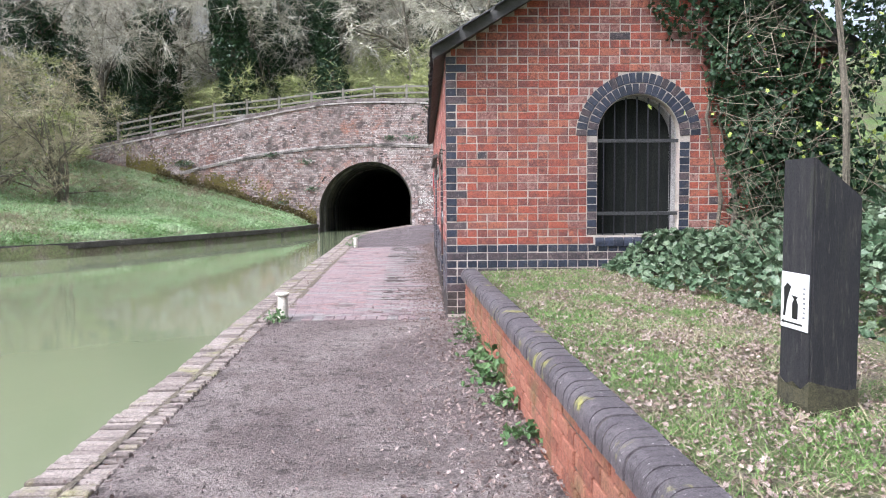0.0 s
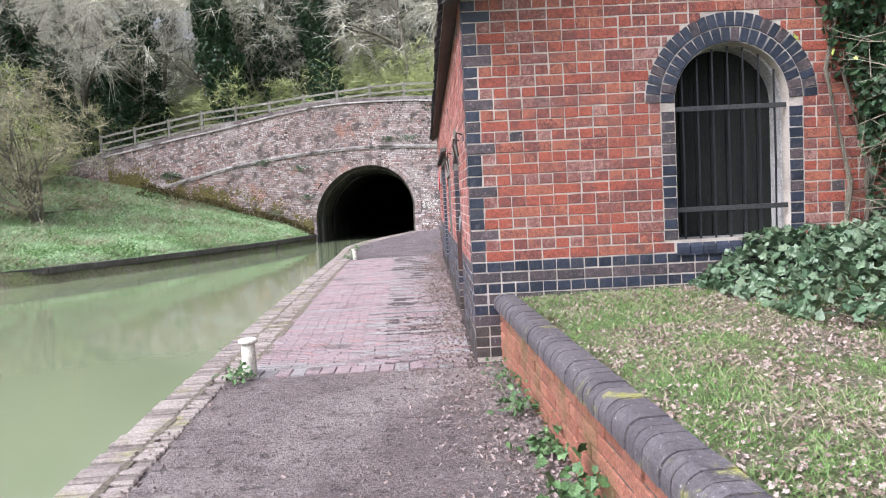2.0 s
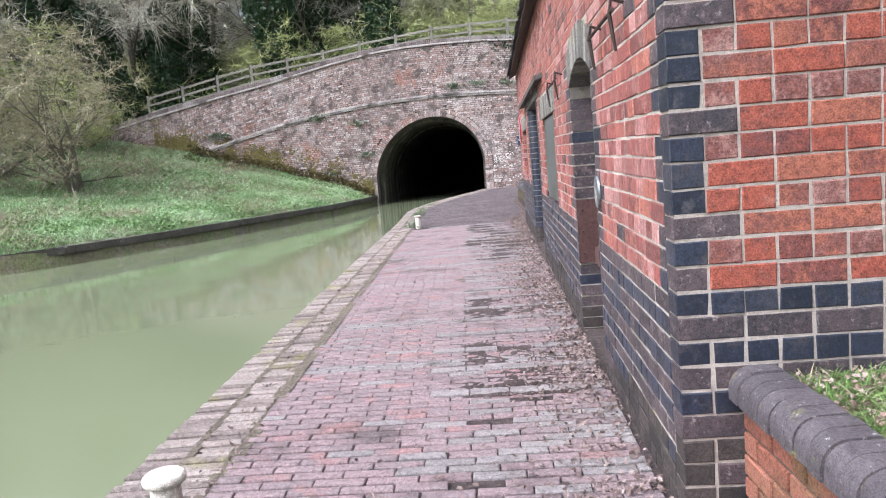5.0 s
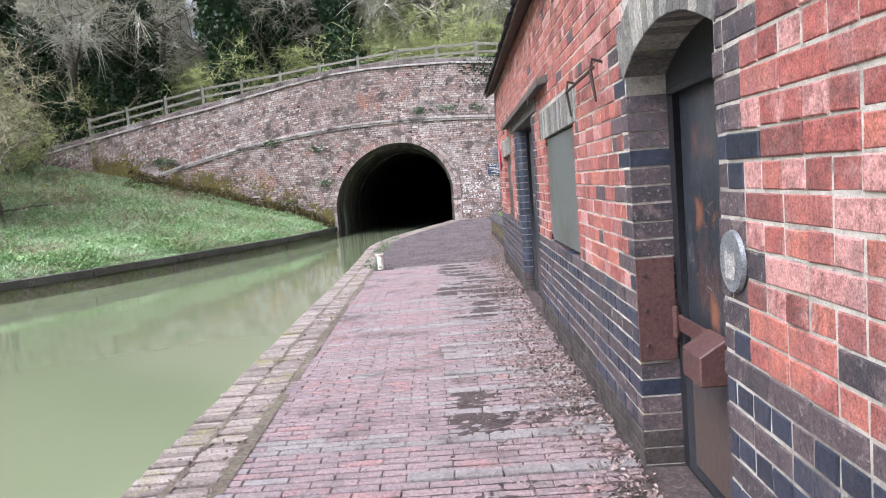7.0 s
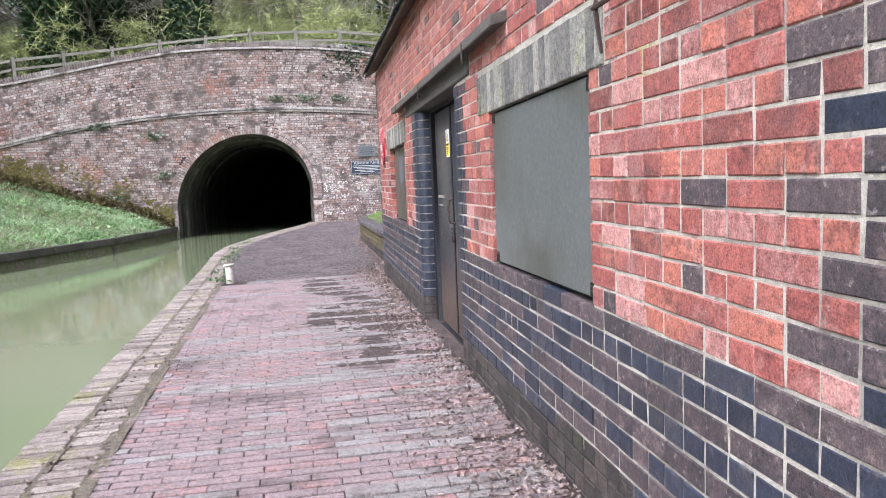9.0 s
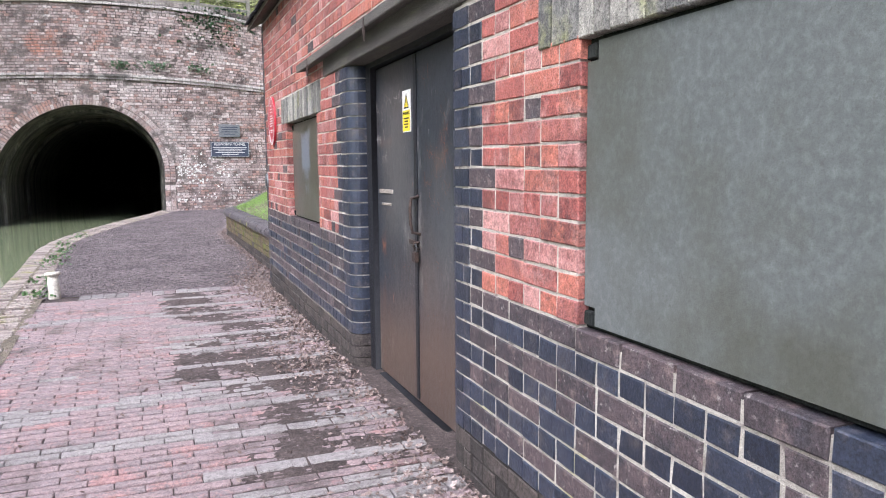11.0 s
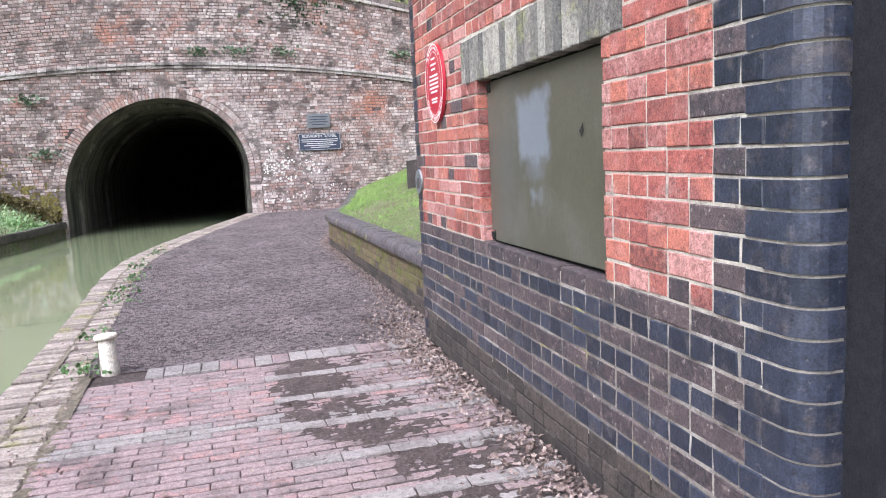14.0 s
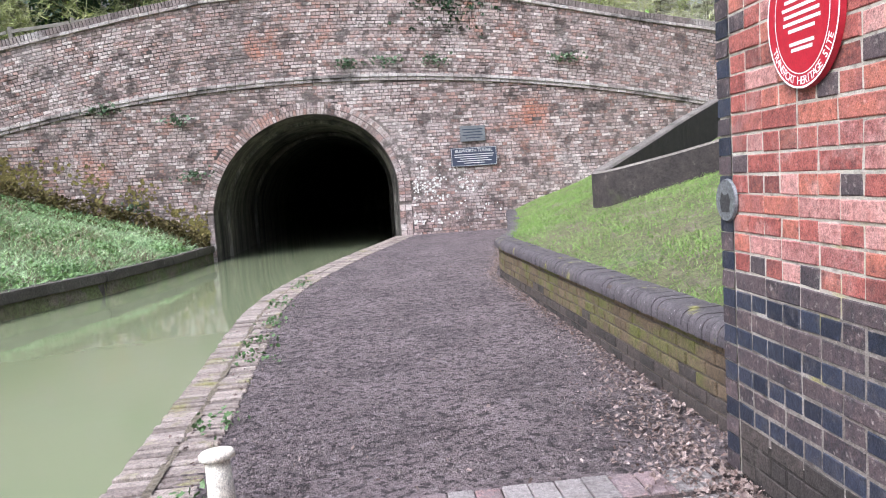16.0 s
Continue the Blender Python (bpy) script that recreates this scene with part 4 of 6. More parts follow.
slab("door_frame", flip(rect(D2[0] - .02, D2[1] + .02, -.02, 2.0)), [flip(rect(D2[0] + .05, D2[1] - .10, -.01, 1.94))], .09, axes((.115, 0, 0), (0, -1, 0), (0, 0, 1)), M_FRAME, "black steel door frame", "", door_2)
part("cover_strip", box_bm(.142, .15, yc - .02, yc + .022, .02, 1.92, .002), M_FRAME, door_2, "black cover strip on the meeting edge")
part("pull_handle", tube_bm([(.15, yc - .03, 1.16), (.105, yc - .035, 1.15), (.095, yc - .04, 1.10), (.095, yc - .045, 1.02), (.105, yc - .05, .965), (.15, yc - .055, .955)], .009, 8), M_DARKMETAL, door_2, "bent iron pull handle")
hp = part("hasp", box_bm(.138, .147, yc - .03, yc + .11, .89, .915, .002), M_DARKMETAL, door_2, "dark iron hasp")
part("staple", tube_bm([(.15, yc - .035, .91), (.118, yc - .035, .905), (.112, yc - .035, .89), (.118, yc - .035, .875), (.15, yc - .035, .87)], .005, 6), M_DARKMETAL, hp)
pk = part("padlock", box_bm(.112, .137, yc - .068, yc - .008, .80, .86, .006, 2), M_DARKMETAL, door_2, "dark closed padlock")
part("shackle", tube_bm([(.124, yc - .056, .86), (.124, yc - .056, .885), (.124, yc - .038, .90), (.124, yc - .02, .885), (.124, yc - .02, .86)], .005, 6), M_IRON, pk)
part("letter_slot", box_bm(.142, .15, 8.02, 8.28, 1.16, 1.185, .002), mat("pale_scraped_tape", [(.22, .19, .16), (.34, .30, .26)], 20, 90, .8, .1, .2, 150), door_2, "pale scraped tape marks")
part("letter_slot", box_bm(.144, .15, 8.06, 8.24, 1.085, 1.10, .002), bpy.data.materials["pale_scraped_tape"], door_2, "pale scraped tape marks")
for k in range(2):
    z = .66 if k else 1.10
    part("eye_bolt", tube_bm([(.15, D2[0] + .09, z), (.12, D2[0] + .09, z + .01), (.115, D2[0] + .11, z + .03), (.12, D2[0] + .13, z + .01), (.15, D2[0] + .13, z)], .006, 6), M_RUST, door_2)
sg = part("warning_sign", box_bm(.1455, .1495, 7.68, 7.815, 1.515, 1.745), M_SIGNWHITE, door_2, "yellow and white electrical warning sticker")
SGM = axes((.1445, 7.7475, 1.63), (0, -1, 0), (0, 0, 1))


def flat(name, pts, m, material, parent, label=""):
    ob = thing(name, [tuple(m @ Vector((*p, 0))) for p in pts], [tuple(range(len(pts)))], material, parent, label)
    return ob


flat("yellow_panel", rect(-.061, .061, -.11, .005), SGM, M_YELLOW, sg)
flat("triangle", [(-.045, .015), (.045, .015), (0, .1)], SGM, M_BLACK, sg)
flat("triangle_field", [(-.034, .022), (.034, .022), (0, .086)], SGM @ Matrix.Translation((0, 0, .0006)), M_YELLOW, sg)
flat("bolt", [(-.004, .07), (.008, .07), (.003, .053), (.011, .053), (-.004, .03), (-.001, .047), (-.009, .047)], SGM @ Matrix.Translation((0, 0, .0012)), M_BLACK, sg)
writing("WARNING", .024, SGM @ Matrix.Translation((0, -.013, .0006)), M_BLACK, sg, width=.11)
for i, w in enumerate((.088, .06, .074, .05)):
    flat("text_bar", rect(-w / 2, w / 2, -.044 - i * .016, -.036 - i * .016), SGM @ Matrix.Translation((0, 0, .0006)), M_BLACK, sg)

lintel = empty("door_lintel", "weathered grey timber lintel with a projecting drip board over the double door", "lintel", kind="structure")
part("beam", box_bm(-.012, .2, 6.22, 9.13, 1.975, 2.10, .006, 1, .004), M_TIMBER, lintel)
bm = box_bm(-.085, .03, 5.32, 9.75, 2.105, 2.165, .006, 1, .003)
for v in bm.verts:
    if v.co.x < -.03:
        v.co.z -= .03
part("drip_board", bm, M_TIMBER, lintel, "mossy projecting drip board")
for y in (6.0, 7.75, 9.3):
    part("strap", box_bm(-.09, -.083, y, y + .03, 2.0, 2.13, .002), M_DARKMETAL, lintel)

for nm, w, mt, lab, dx in (("window_1", W1, M_SHUT, "blocked window behind a plain grey galvanised shutter sheet", .02), ("window_2", W2, M_SHUT2, "blocked window behind an olive-grey metal shutter sheet", .055)):
    win = empty(nm, lab, "shuttered window", kind="structure")
    a, b, c, e, q = w[0] + .006, w[1] - .006, w[2] + .007, w[3] - .012, .055
    slab("shutter_sheet", flip([(a + q, c), (b - q, c), (b - q, c + q), (b, c + q), (b, e - q), (b - q, e - q), (b - q, e), (a + q, e), (a + q, e - q), (a, e - q), (a, c + q), (a + q, c + q)]), [], .012,
         axes((dx, 0, 0), (0, -1, 0), (0, 0, 1)), mt, "", "", win)
    part("backing_frame", box_bm(dx + .02, dx + .1, w[0] - .02, w[1] + .02, w[2] - .01, w[3] + .02), M_BOARDS, win)
    for y0 in (w[0] + .009, w[1] - .055):
        for z0 in (w[2] + .006, w[3] - .062):
            part("timber_block", box_bm(dx - .006, dx + .018, y0, y0 + .046, z0, z0 + .044, .004, 1, .003), M_BOARDS, win)
win = bpy.data.objects["window_2"]
PM = axes((.0505, 0, 0), (0, -1, 0), (0, 0, 1))


def blob(cx, cz, a, b, seed, n=26):
    return [(-(cx + a * math.cos(t) * (1 + .18 * noise.noise((math.cos(t) * 2, math.sin(t) * 2, seed)))), cz + b * math.sin(t) * (1 + .18 * noise.noise((math.cos(t) * 2, math.sin(t) * 2, seed + 5)))) for t in (2 * math.pi * i / n for i in range(n))]


flat("chip", [(-9.72, 1.42), (-9.685, 1.455), (-9.68, 1.42), (-9.70, 1.395)], PM, M_BLACK, win)


def bracket(name, y0, y1, z):
    b = empty(name, "rusty iron shutter bar hook on the brick wall", "wall bracket", group="iron wall brackets")
    part("bar", tube_bm([(-.055, y0 - .05, z + .07), (-.06, y1 + .02, z + .06)], .009, 6), M_DARKMETAL, b)
    for y in (y0, y1):
        part("hook", tube_bm([(.01, y, z + .10), (-.05, y, z + .12), (-.06, y, z + .06), (-.05, y, z - .02), (-.04, y, z - .09)], [.008, .009, .009, .008, .006], 6), M_DARKMETAL, b)
    return b


bracket("wall_bracket", 3.28, 4.05, 1.80)
bracket("wall_bracket", .66, 1.28, 1.79)


def oval_plate(name, cy, cz, a, b, thick, material, label, category, xf=-.004):
    o = empty(name, label, category)
    bm = bmesh.new()
    n = 40
    r0 = [bm.verts.new((xf, cy + a * math.cos(t), cz + b * math.sin(t))) for t in (2 * math.pi * i / n for i in range(n))]
    r1 = [bm.verts.new((xf - thick, cy + (a - .004) * math.cos(t), cz + (b - .004) * math.sin(t))) for t in (2 * math.pi * i / n for i in range(n))]
    for i in range(n):
        bm.faces.new((r0[i], r0[(i + 1) % n], r1[(i + 1) % n], r1[i]))
    bm.faces.new(r1)
    bm.faces.new(r0[::-1])
    bmesh.ops.recalc_face_normals(bm, faces=bm.faces[:])
    part("plate", bm, material, o)
    return o


def oval_ring(cy, cz, a, b, w, x, material, parent, name="ring"):
    n = 48
    vs = [(x, cy + (a - d) * math.cos(t), cz + (b - d) * math.sin(t)) for d in (0, w) for t in (2 * math.pi * i / n for i in range(n))]
    thing(name, vs, [(i, n + i, n + (i + 1) % n, (i + 1) % n) for i in range(n)], material, parent)


OY, OZ, OA, OB = 11.56, 1.81, .205, .25
plq = oval_plate("heritage_plaque", OY, OZ, OA, OB, .02, M_SIGNRED, "red oval heritage plaque with white lettering and rim", "plaque")
oval_ring(OY, OZ, OA - .003, OB - .003, .007, -.0248, M_SIGNWHITE, plq, "rim")
oval_ring(OY, OZ, OA - .05, OB - .05, .004, -.0248, M_SIGNWHITE, plq, "inner_ring")
for i, (w, z) in enumerate(((.09, .155), (.13, .12), (.10, .09), (.19, .05), (.22, .025), (.20, .0), (.21, -.025), (.15, -.05), (.14, -.095), (.12, -.115))):
    flat("text_bar", [(-w / 2, z - .006), (w / 2, z - .006), (w / 2, z + .006), (-w / 2, z + .006)], axes((-.025, OY, OZ), (0, -1, 0), (0, 0, 1)), M_SIGNWHITE, plq)
word = "TRANSPORT HERITAGE SITE"
for i, ch in enumerate(word):
    t = radians(-90 - 62 + 124 * i / (len(word) - 1))
    if ch != " ":
        writing(ch, .038, axes((-.0245, OY, OZ), (0, -1, 0), (0, 0, 1)) @ pose((OA - .028) * math.cos(t), (OB - .028) * math.sin(t), 0, 0, 0, math.degrees(t) + 90), M_SIGNWHITE, plq, "letter")
for i in range(9):
    t = radians(50 + 80 * i / 8)
    flat("text_bar", [(-.012, -.007), (.006, -.007), (.006, .007), (-.012, .007)], axes((-.0245, OY, OZ), (0, -1, 0), (0, 0, 1)) @ pose((OA - .028) * math.cos(t), (OB - .028) * math.sin(t), 0, 0, 0, math.degrees(t) - 90), M_SIGNWHITE, plq)
for cy, cz in ((12.13, 1.177), (1.655, 1.068)):
    o = oval_plate("number_plaque", cy, cz, .085, .09, .012, M_SIGNGREY, "small oval grey metal plaque with a worn emblem", "plaque")
    flat("emblem", [(-.03, -.05), (.03, -.05), (.045, 0), (.03, .03), (-.005, .02), (-.03, .035), (-.045, -.01)], axes((-.0185, cy, cz), (0, -1, 0), (0, 0, 1)), M_LIME if cy < 5 else M_IRON, o)

# ---------- garden walls beside the path ----------
def low_wall(name, pts, z_top, cop_over, mats_face, label, near, face_left, hcop=.11, wcop=.25, deep=.2):
    """A low brick wall along pts (its foot on the path side), with rounded brick-on-edge coping."""
    w = empty(name, label, "garden wall", kind="structure")
    vs, fs = [], []
    for (x, y) in pts:
        vs += [(x + .012, y, -.15), (x + .012, y, z_top - hcop), (x + deep, y + .0, z_top - hcop), (x + deep, y, -.15)]
    for i in range(len(pts) - 1):
        a, b = 4 * i, 4 * i + 4
        fs += [(a, a + 1, b + 1, b), (a + 1, a + 2, b + 2, b + 1), (a + 2, a + 3, b + 3, b + 2)]
    fs += [(3, 2, 1, 0), tuple(len(vs) - 4 + k for k in range(4))]
    thing("core", vs, fs, M_DARKMORTAR, w)
    total = 0.0
    faces_b = None
    for (x0, y0), (x1, y1) in reversed(list(zip(pts, pts[1:]))):
        d = Vector((x1 - x0, y1 - y0, 0))
        L = d.length
        d.normalize()
        m = axes((x0, y0, 0), tuple(-d), (0, 0, 1))
        fb = Bricks(w, mats_face, near, m, "brick", 0 if faces_b and faces_b.count > 200 else 220)
        faces_b = faces_b or fb
        for k in range(-1, int((z_top - hcop) / CH + .4)):
            p = BL
            at = -(.113 if k % 2 else 0)
            while at < L:
                a, b = max(at, 0), min(at + p, L)
                zt = min((k + 1) * CH, z_top - hcop)
                if b - a > .03 and zt - k * CH > .03:
                    fb.add(-(a + b) / 2, (k * CH + zt) / 2, b - a - .014, zt - k * CH - .014, .05, 1 if len(mats_face) > 1 and k * CH < .12 + .09 * noise.noise((x0 + a, y0, 3)) + .04 * rng.random() else 0, out=rng.uniform(-.005, .004))
                at += p
        fb.done("weathered brick facing")
        # coping bricks
        n = int(L / .079)
        r = .075
        prof = [(wcop, 0)] + [(wcop, hcop - .02), (wcop - .02, hcop)] + [(r - r * math.sin(t), hcop - r + r * math.cos(t)) for t in (math.pi / 2 * q / 6 for q in range(7))] + [(0, 0)]
        q = len(prof)
        half = .079 / 2 - .003
        cv = [(-half, x, z) for x, z in prof] + [(half, x, z) for x, z in prof]
        cf = [tuple(range(q)), tuple(range(2 * q - 1, q - 1, -1))] + [(i, q + i, q + (i + 1) % q, (i + 1) % q) for i in range(q)]
        me = mesh_of("coping_brick", cv, cf, M_COPING)
        jv, jf = [], []
        perp = Vector((d.y, -d.x, 0))
        # mortar bed showing in the joints of the coping
        bed = [(min(max(x, .008), wcop - .008), z - .006 if z > .02 else z) for x, z in prof]
        bv = [tuple(Vector((x0, y0, z_top - hcop + .003)) + d * e + perp * (x - cop_over) + Vector((0, 0, z))) for e in (.002, L - .002) for x, z in bed]
        thing("coping_bed", bv, [tuple(range(q)), tuple(range(2 * q - 1, q - 1, -1))] + [(i, q + i, q + (i + 1) % q, (i + 1) % q) for i in range(q)], M_DARKMORTAR, w)
        for i in range(n):
            c = Vector((x0, y0, z_top - hcop + .004)) + d * (L * (i + .5) / n) - perp * cop_over
            mm = Matrix((d, perp, Vector((0, 0, 1)))).transposed().to_4x4()
            mm.translation = c + Vector((rng.uniform(-.003, .003), 0, rng.uniform(-.0025, .0025)))
            mm = mm @ pose(0, 0, 0, rng.uniform(-.7, .7), rng.uniform(-.5, .5), rng.uniform(-.6, .6))
            if total < 150:
                ob = new("coping_brick", me)
                ob.parent = w
                ob.matrix_world = mm
                total += 1
            else:
                base = len(jv)
                jv += [tuple(mm @ Vector(p)) for p in cv]
                jf += [tuple(base + t for t in f) for f in cf]
        if jv:
            thing("coping", jv, jf, M_COPING, w, "rounded blue brick coping", kind="stuff")
    return w


gp = [(rwall_x(y) + .0, y) for y in (-30, -14, -8, -5, -2.5, -.02)]
low_wall("garden_wall", gp, .535, .045, [M_WALLRED], "low orange brick garden wall with rounded blue coping bricks", lambda u, v: True, True, wcop=.175, deep=.115)
# the wall beyond the building, curving away to the portal
fp = [(.17, YEND - .02), (.13, 15), (.07, 18.1), (.09, 18.55), (.22, 18.95), (.45, 19.6), (1.1, 23), (1.78, 26.85)]
low_wall("garden_wall", fp, .565, .05, [M_MOSSRED, M_DIRT], "low mossy brick wall with rounded grey coping beside the towpath", lambda u, v: False, True)

# ---------- kerb ----------
kerb = empty("kerb", "worn edging of bricks laid on edge along the canal", "kerb", kind="structure")
kshape = {}
kv, kf = [], []
y = -16.0
count = 0
while y < 26.9:
    x = kerb_x(y)
    s = (kerb_x(y + .1) - kerb_x(y - .1)) / .2
    step = .068
    a = -math.degrees(math.atan(s))
    for off, w in ((.115, .226), (.297, .132) if y < -.2 else (.343, .225)):
        mm = pose(x + off + rng.uniform(-.006, .006), y, path_z(y) + .006 + rng.uniform(-.011, .008), rng.uniform(-1, 1), rng.uniform(-1, 1), a + rng.uniform(-.8, .8))
        vs, fs = brick_shape(w - .012, .068 - .017, .09, .008, .002)
        if -4.2 < y < 7 and count < 290:
            if w not in kshape:
                kshape[w] = mesh_of("kerb_brick", vs, fs, M_KERB)
            ob = new("kerb_brick", kshape[w])
            ob.parent, ob.matrix_world = kerb, mm
            count += 1
        else:
            b = len(kv)
            kv += [tuple(mm @ Vector(p)) for p in vs]
            kf += [tuple(b + t for t in f) for f in fs]
    y += step
thing("kerb_bricks", kv, kf, M_KERB, kerb, "bricks on edge", kind="stuff")
vs, fs = [], []
kys = [-60, -30, *np.arange(-16, 27.01, .5)]
for y in kys:
    x = kerb_x(y)
    z = path_z(y)
    vs += [(x + .004, y, -1.3), (x + .004, y, z - .02), (x + .36, y, z - .02), (x + .36, y, -1.3)]
for i in range(len(kys) - 1):
    a, b = 4 * i, 4 * i + 4
    fs += [(a + 1, a, b, b + 1), (a + 2, a + 1, b + 1, b + 2), (a + 3, a + 2, b + 2, b + 3)]
thing("canal_wall", vs, fs, M_MUD, kerb, "damp brick canal wall")

# soil and moss lodged along the joints of the kerb
M_SEAM = mat("mossy_soil", [(.085, .068, .05), (.15, .125, .095), (.20, .17, .13), (.15, .155, .05)], 2.5, 40, .95, .04, 1.0, 60, bdist=.02)
for y0, y1, a, b in ((-16, 26.8, .205, .25), (PAVE0 + .1, PAVE1, .42, .515)):
    strip("soil_seam", y0, y1, lambda y: kerb_x(y) + a, lambda y: kerb_x(y) + b, path_z, M_SEAM, "brown soil and moss along the kerb bricks", nx=4, step=.06, lift=.003, rough=.012)

# far bank coping
cop = empty("bank_coping", "dark weathered concrete coping along the far bank", "kerb", kind="structure")
bys = np.arange(-7.0, 26.9, 2.4)
for y0 in bys:
    y1 = min(y0 + 2.4, 26.85)
    p0, p1 = Vector((bank_x(y0), y0, 0)), Vector((bank_x(y1), y1, 0))
    d = (p1 - p0)
    L = d.length
    d.normalize()
    nrm = Vector((d.y, -d.x, 0))
    for zt, zb, o0, o1 in ((.2, .03, -.30, .05), (.025, -.9, -.30, .0)):
        bm = box_bm(.006, L - .006, o0, o1, zb, zt, .018 if zt > 0 else 0, 2)
        m = Matrix((d, -Vector((-d.y, d.x, 0)), Vector((0, 0, 1)))).transposed().to_4x4()
        m.translation = p0
        if m.determinant() < 0:
            m = Matrix((d, Vector((-d.y, d.x, 0)), Vector((0, 0, 1)))).transposed().to_4x4()
            for v in bm.verts:
                v.co.y = -v.co.y
            bmesh.ops.reverse_faces(bm, faces=bm.faces[:])
            m.translation = p0
        bm.transform(m)
        part("coping_block" if zt > 0 else "bank_wall", bm, M_BANKCOP, cop)

# ---------- brick paving ----------
def pave_left(y):
    return kerb_x(y) + .46


pv = Bricks(pavement, [M_PAVE, M_GRIP], lambda u, v: -1.9 < u < -.5 and (7.6 < v < 9.5 or .1 < v < 1.2), Matrix.Identity(4), "paving_brick")
y = PAVE0
row = 0
for x in np.arange(pave_left(y) - .05, -.03, .118):
    pv.add(x, y + .11, .111, .215, .05, 1 if rng.random() < .5 else 0, out=.004 + rng.uniform(-.004, .004))
    pv.add(x, PAVE1 - .11, .111, .215, .05, 1 if rng.random() < .6 else 0, out=.004 + rng.uniform(-.004, .004))
y = PAVE0 + .222
while y < PAVE1 - .26:
    a = pave_left(y)
    off = (row % 2) * .113 + rng.uniform(-.015, .015)
    x = a - off
    tone = noise.noise((0, y * 3.1, 3))
    while x < -.05:
        e = x + .226
        lo, hi = max(x, a), min(e, -.03)
        xm = (lo + hi) / 2
        grip = xm > (-1.0 if y < 8.5 else -1.22) + .05 * noise.noise((0, y, 9))
        sunk = -.001 + .006 * noise.noise((xm * 1.3, y * 1.3, 6))
        if hi - lo > .05:
            if grip:
                if row % 6 == 0 or y < 1.3:
                    if rng.random() < .97:
                        pv.add(xm, y + .038, hi - lo - .007, .084 if y > 1.3 else .060, .06, 1 if y > 1.3 or rng.random() < .4 else 0, out=.010 if y > 1.3 else .003 + rng.uniform(-.003, .003), tilt=rng.uniform(-1, 1))
                else:
                    pv.add(xm, y + .038, hi - lo - .005, .057, .06, 1 if rng.random() < (.6 if tone > .15 else .05) else 0, out=.0 + sunk, tilt=rng.uniform(-1, 1))
            else:
                mud = noise.noise((xm * .9, y * .8, 20)) + .5 * noise.noise((xm * 3, y * 3, 21)) + .55 * max(0, xm + 1.5)
                if mud < .85:
                    pv.add(xm, y + .038, hi - lo - .0045, .057, .06, 1 if rng.random() < (.75 if tone > .18 else .06) else 0, out=.002 + sunk, tilt=rng.uniform(-1.2, 1.2))
        x = e
    y += .0767
    row += 1
pv.done("worn red and grey paving bricks laid on edge", "paving")

# drifts of trodden mud lying over the courses beside the building
def mud_z(x, y):
    n = noise.noise((x * 1.5, y * 1.2, 12)) + .55 * noise.noise((x * 4.5, y * 5, 13)) + .5 * noise.noise((x * 14, y * 14, 14)) + .4 * noise.noise((x * 34, y * 34, 15))
    side = min(1, max(0, (x + (1.05 if y < 8.5 else 1.3)) / .25)) * (1 if y > 1.4 else .3)
    keep = 1 - .75 * (4.3 < y < 6.9)
    return -.012 + .020 * min(1.05, max(0, (n * .9 + .55) * side * keep)) + .004 * noise.noise((x * 22, y * 22, 16))


mx, my = np.arange(-1.4, -.02, .022), np.arange(1.0, 12.0, .022)
strip_v = [(float(x), float(y), mud_z(x, y)) for y in my for x in mx]
c = len(mx)
thing("mud_drift", strip_v, [(j * c + i, j * c + i + 1, (j + 1) * c + i + 1, (j + 1) * c + i) for j in range(len(my) - 1) for i in range(c - 1)], M_MUD, pavement, "dark trodden mud and leaf mould between the grip courses", kind="stuff", smooth=True)

# ---------- bollards ----------
def bollard(x, y, h, lean):
    b = empty("bollard", "short white-painted mooring bollard with a flaking cap", "bollard", pose(x, y, path_z(y), lean, lean * .6, 0), "canal bollards")
    p = tube_bm([(0, 0, -.05), (0, 0, .02), (0, 0, h * .5), (0, 0, h - .035)], [.062, .06, .055, .052], 20)
    part("post", p, M_WHITE, b)
    part("cap", tube_bm([(0, 0, h - .036), (0, 0, h - .03), (0, 0, h - .012), (0, 0, h)], [.06, .074, .076, .066], 20), M_WHITE, b, "chipped white cap")
    for o in b.children:
        o.data.polygons.foreach_set("use_smooth", [len(q.vertices) == 4 for q in o.data.polygons])
    return b


bollard(-1.82, -.09, .30, 1.0)
bollard(-2.205, 12.24, .27, -4.0)

# ---------- tunnel portal ----------
XC, HW, SPR = -3.13, 2.23, .95
LEAN = .11                       # the crown stands a little off the middle of the springings
skew = lambda z: LEAN * max(0, z - SPR)  # noqa: E731
PX0, PX1 = -17.0, 10.0
px = list(np.linspace(PX0, PX1, 55))
hole = [(XC + HW, -1.2), *[(XC + skew(SPR + HW * math.sin(t)) + HW * math.cos(t), SPR + HW * math.sin(t)) for t in (math.pi * i / 32 for i in range(33))], (XC - HW, -1.2)]
portal = slab("portal_wall", [(PX0, -1.4), (PX1, -1.4), *[(x, top_z(x) - .1) for x in reversed(px)]], [hole], .6, axes((0, PORTAL_Y + .012, 0), (1, 0, 0), (0, 0, 1)), M_PMORTAR,
              "weathered brick tunnel portal wall with a curved parapet", category="tunnel portal")
RW = .30


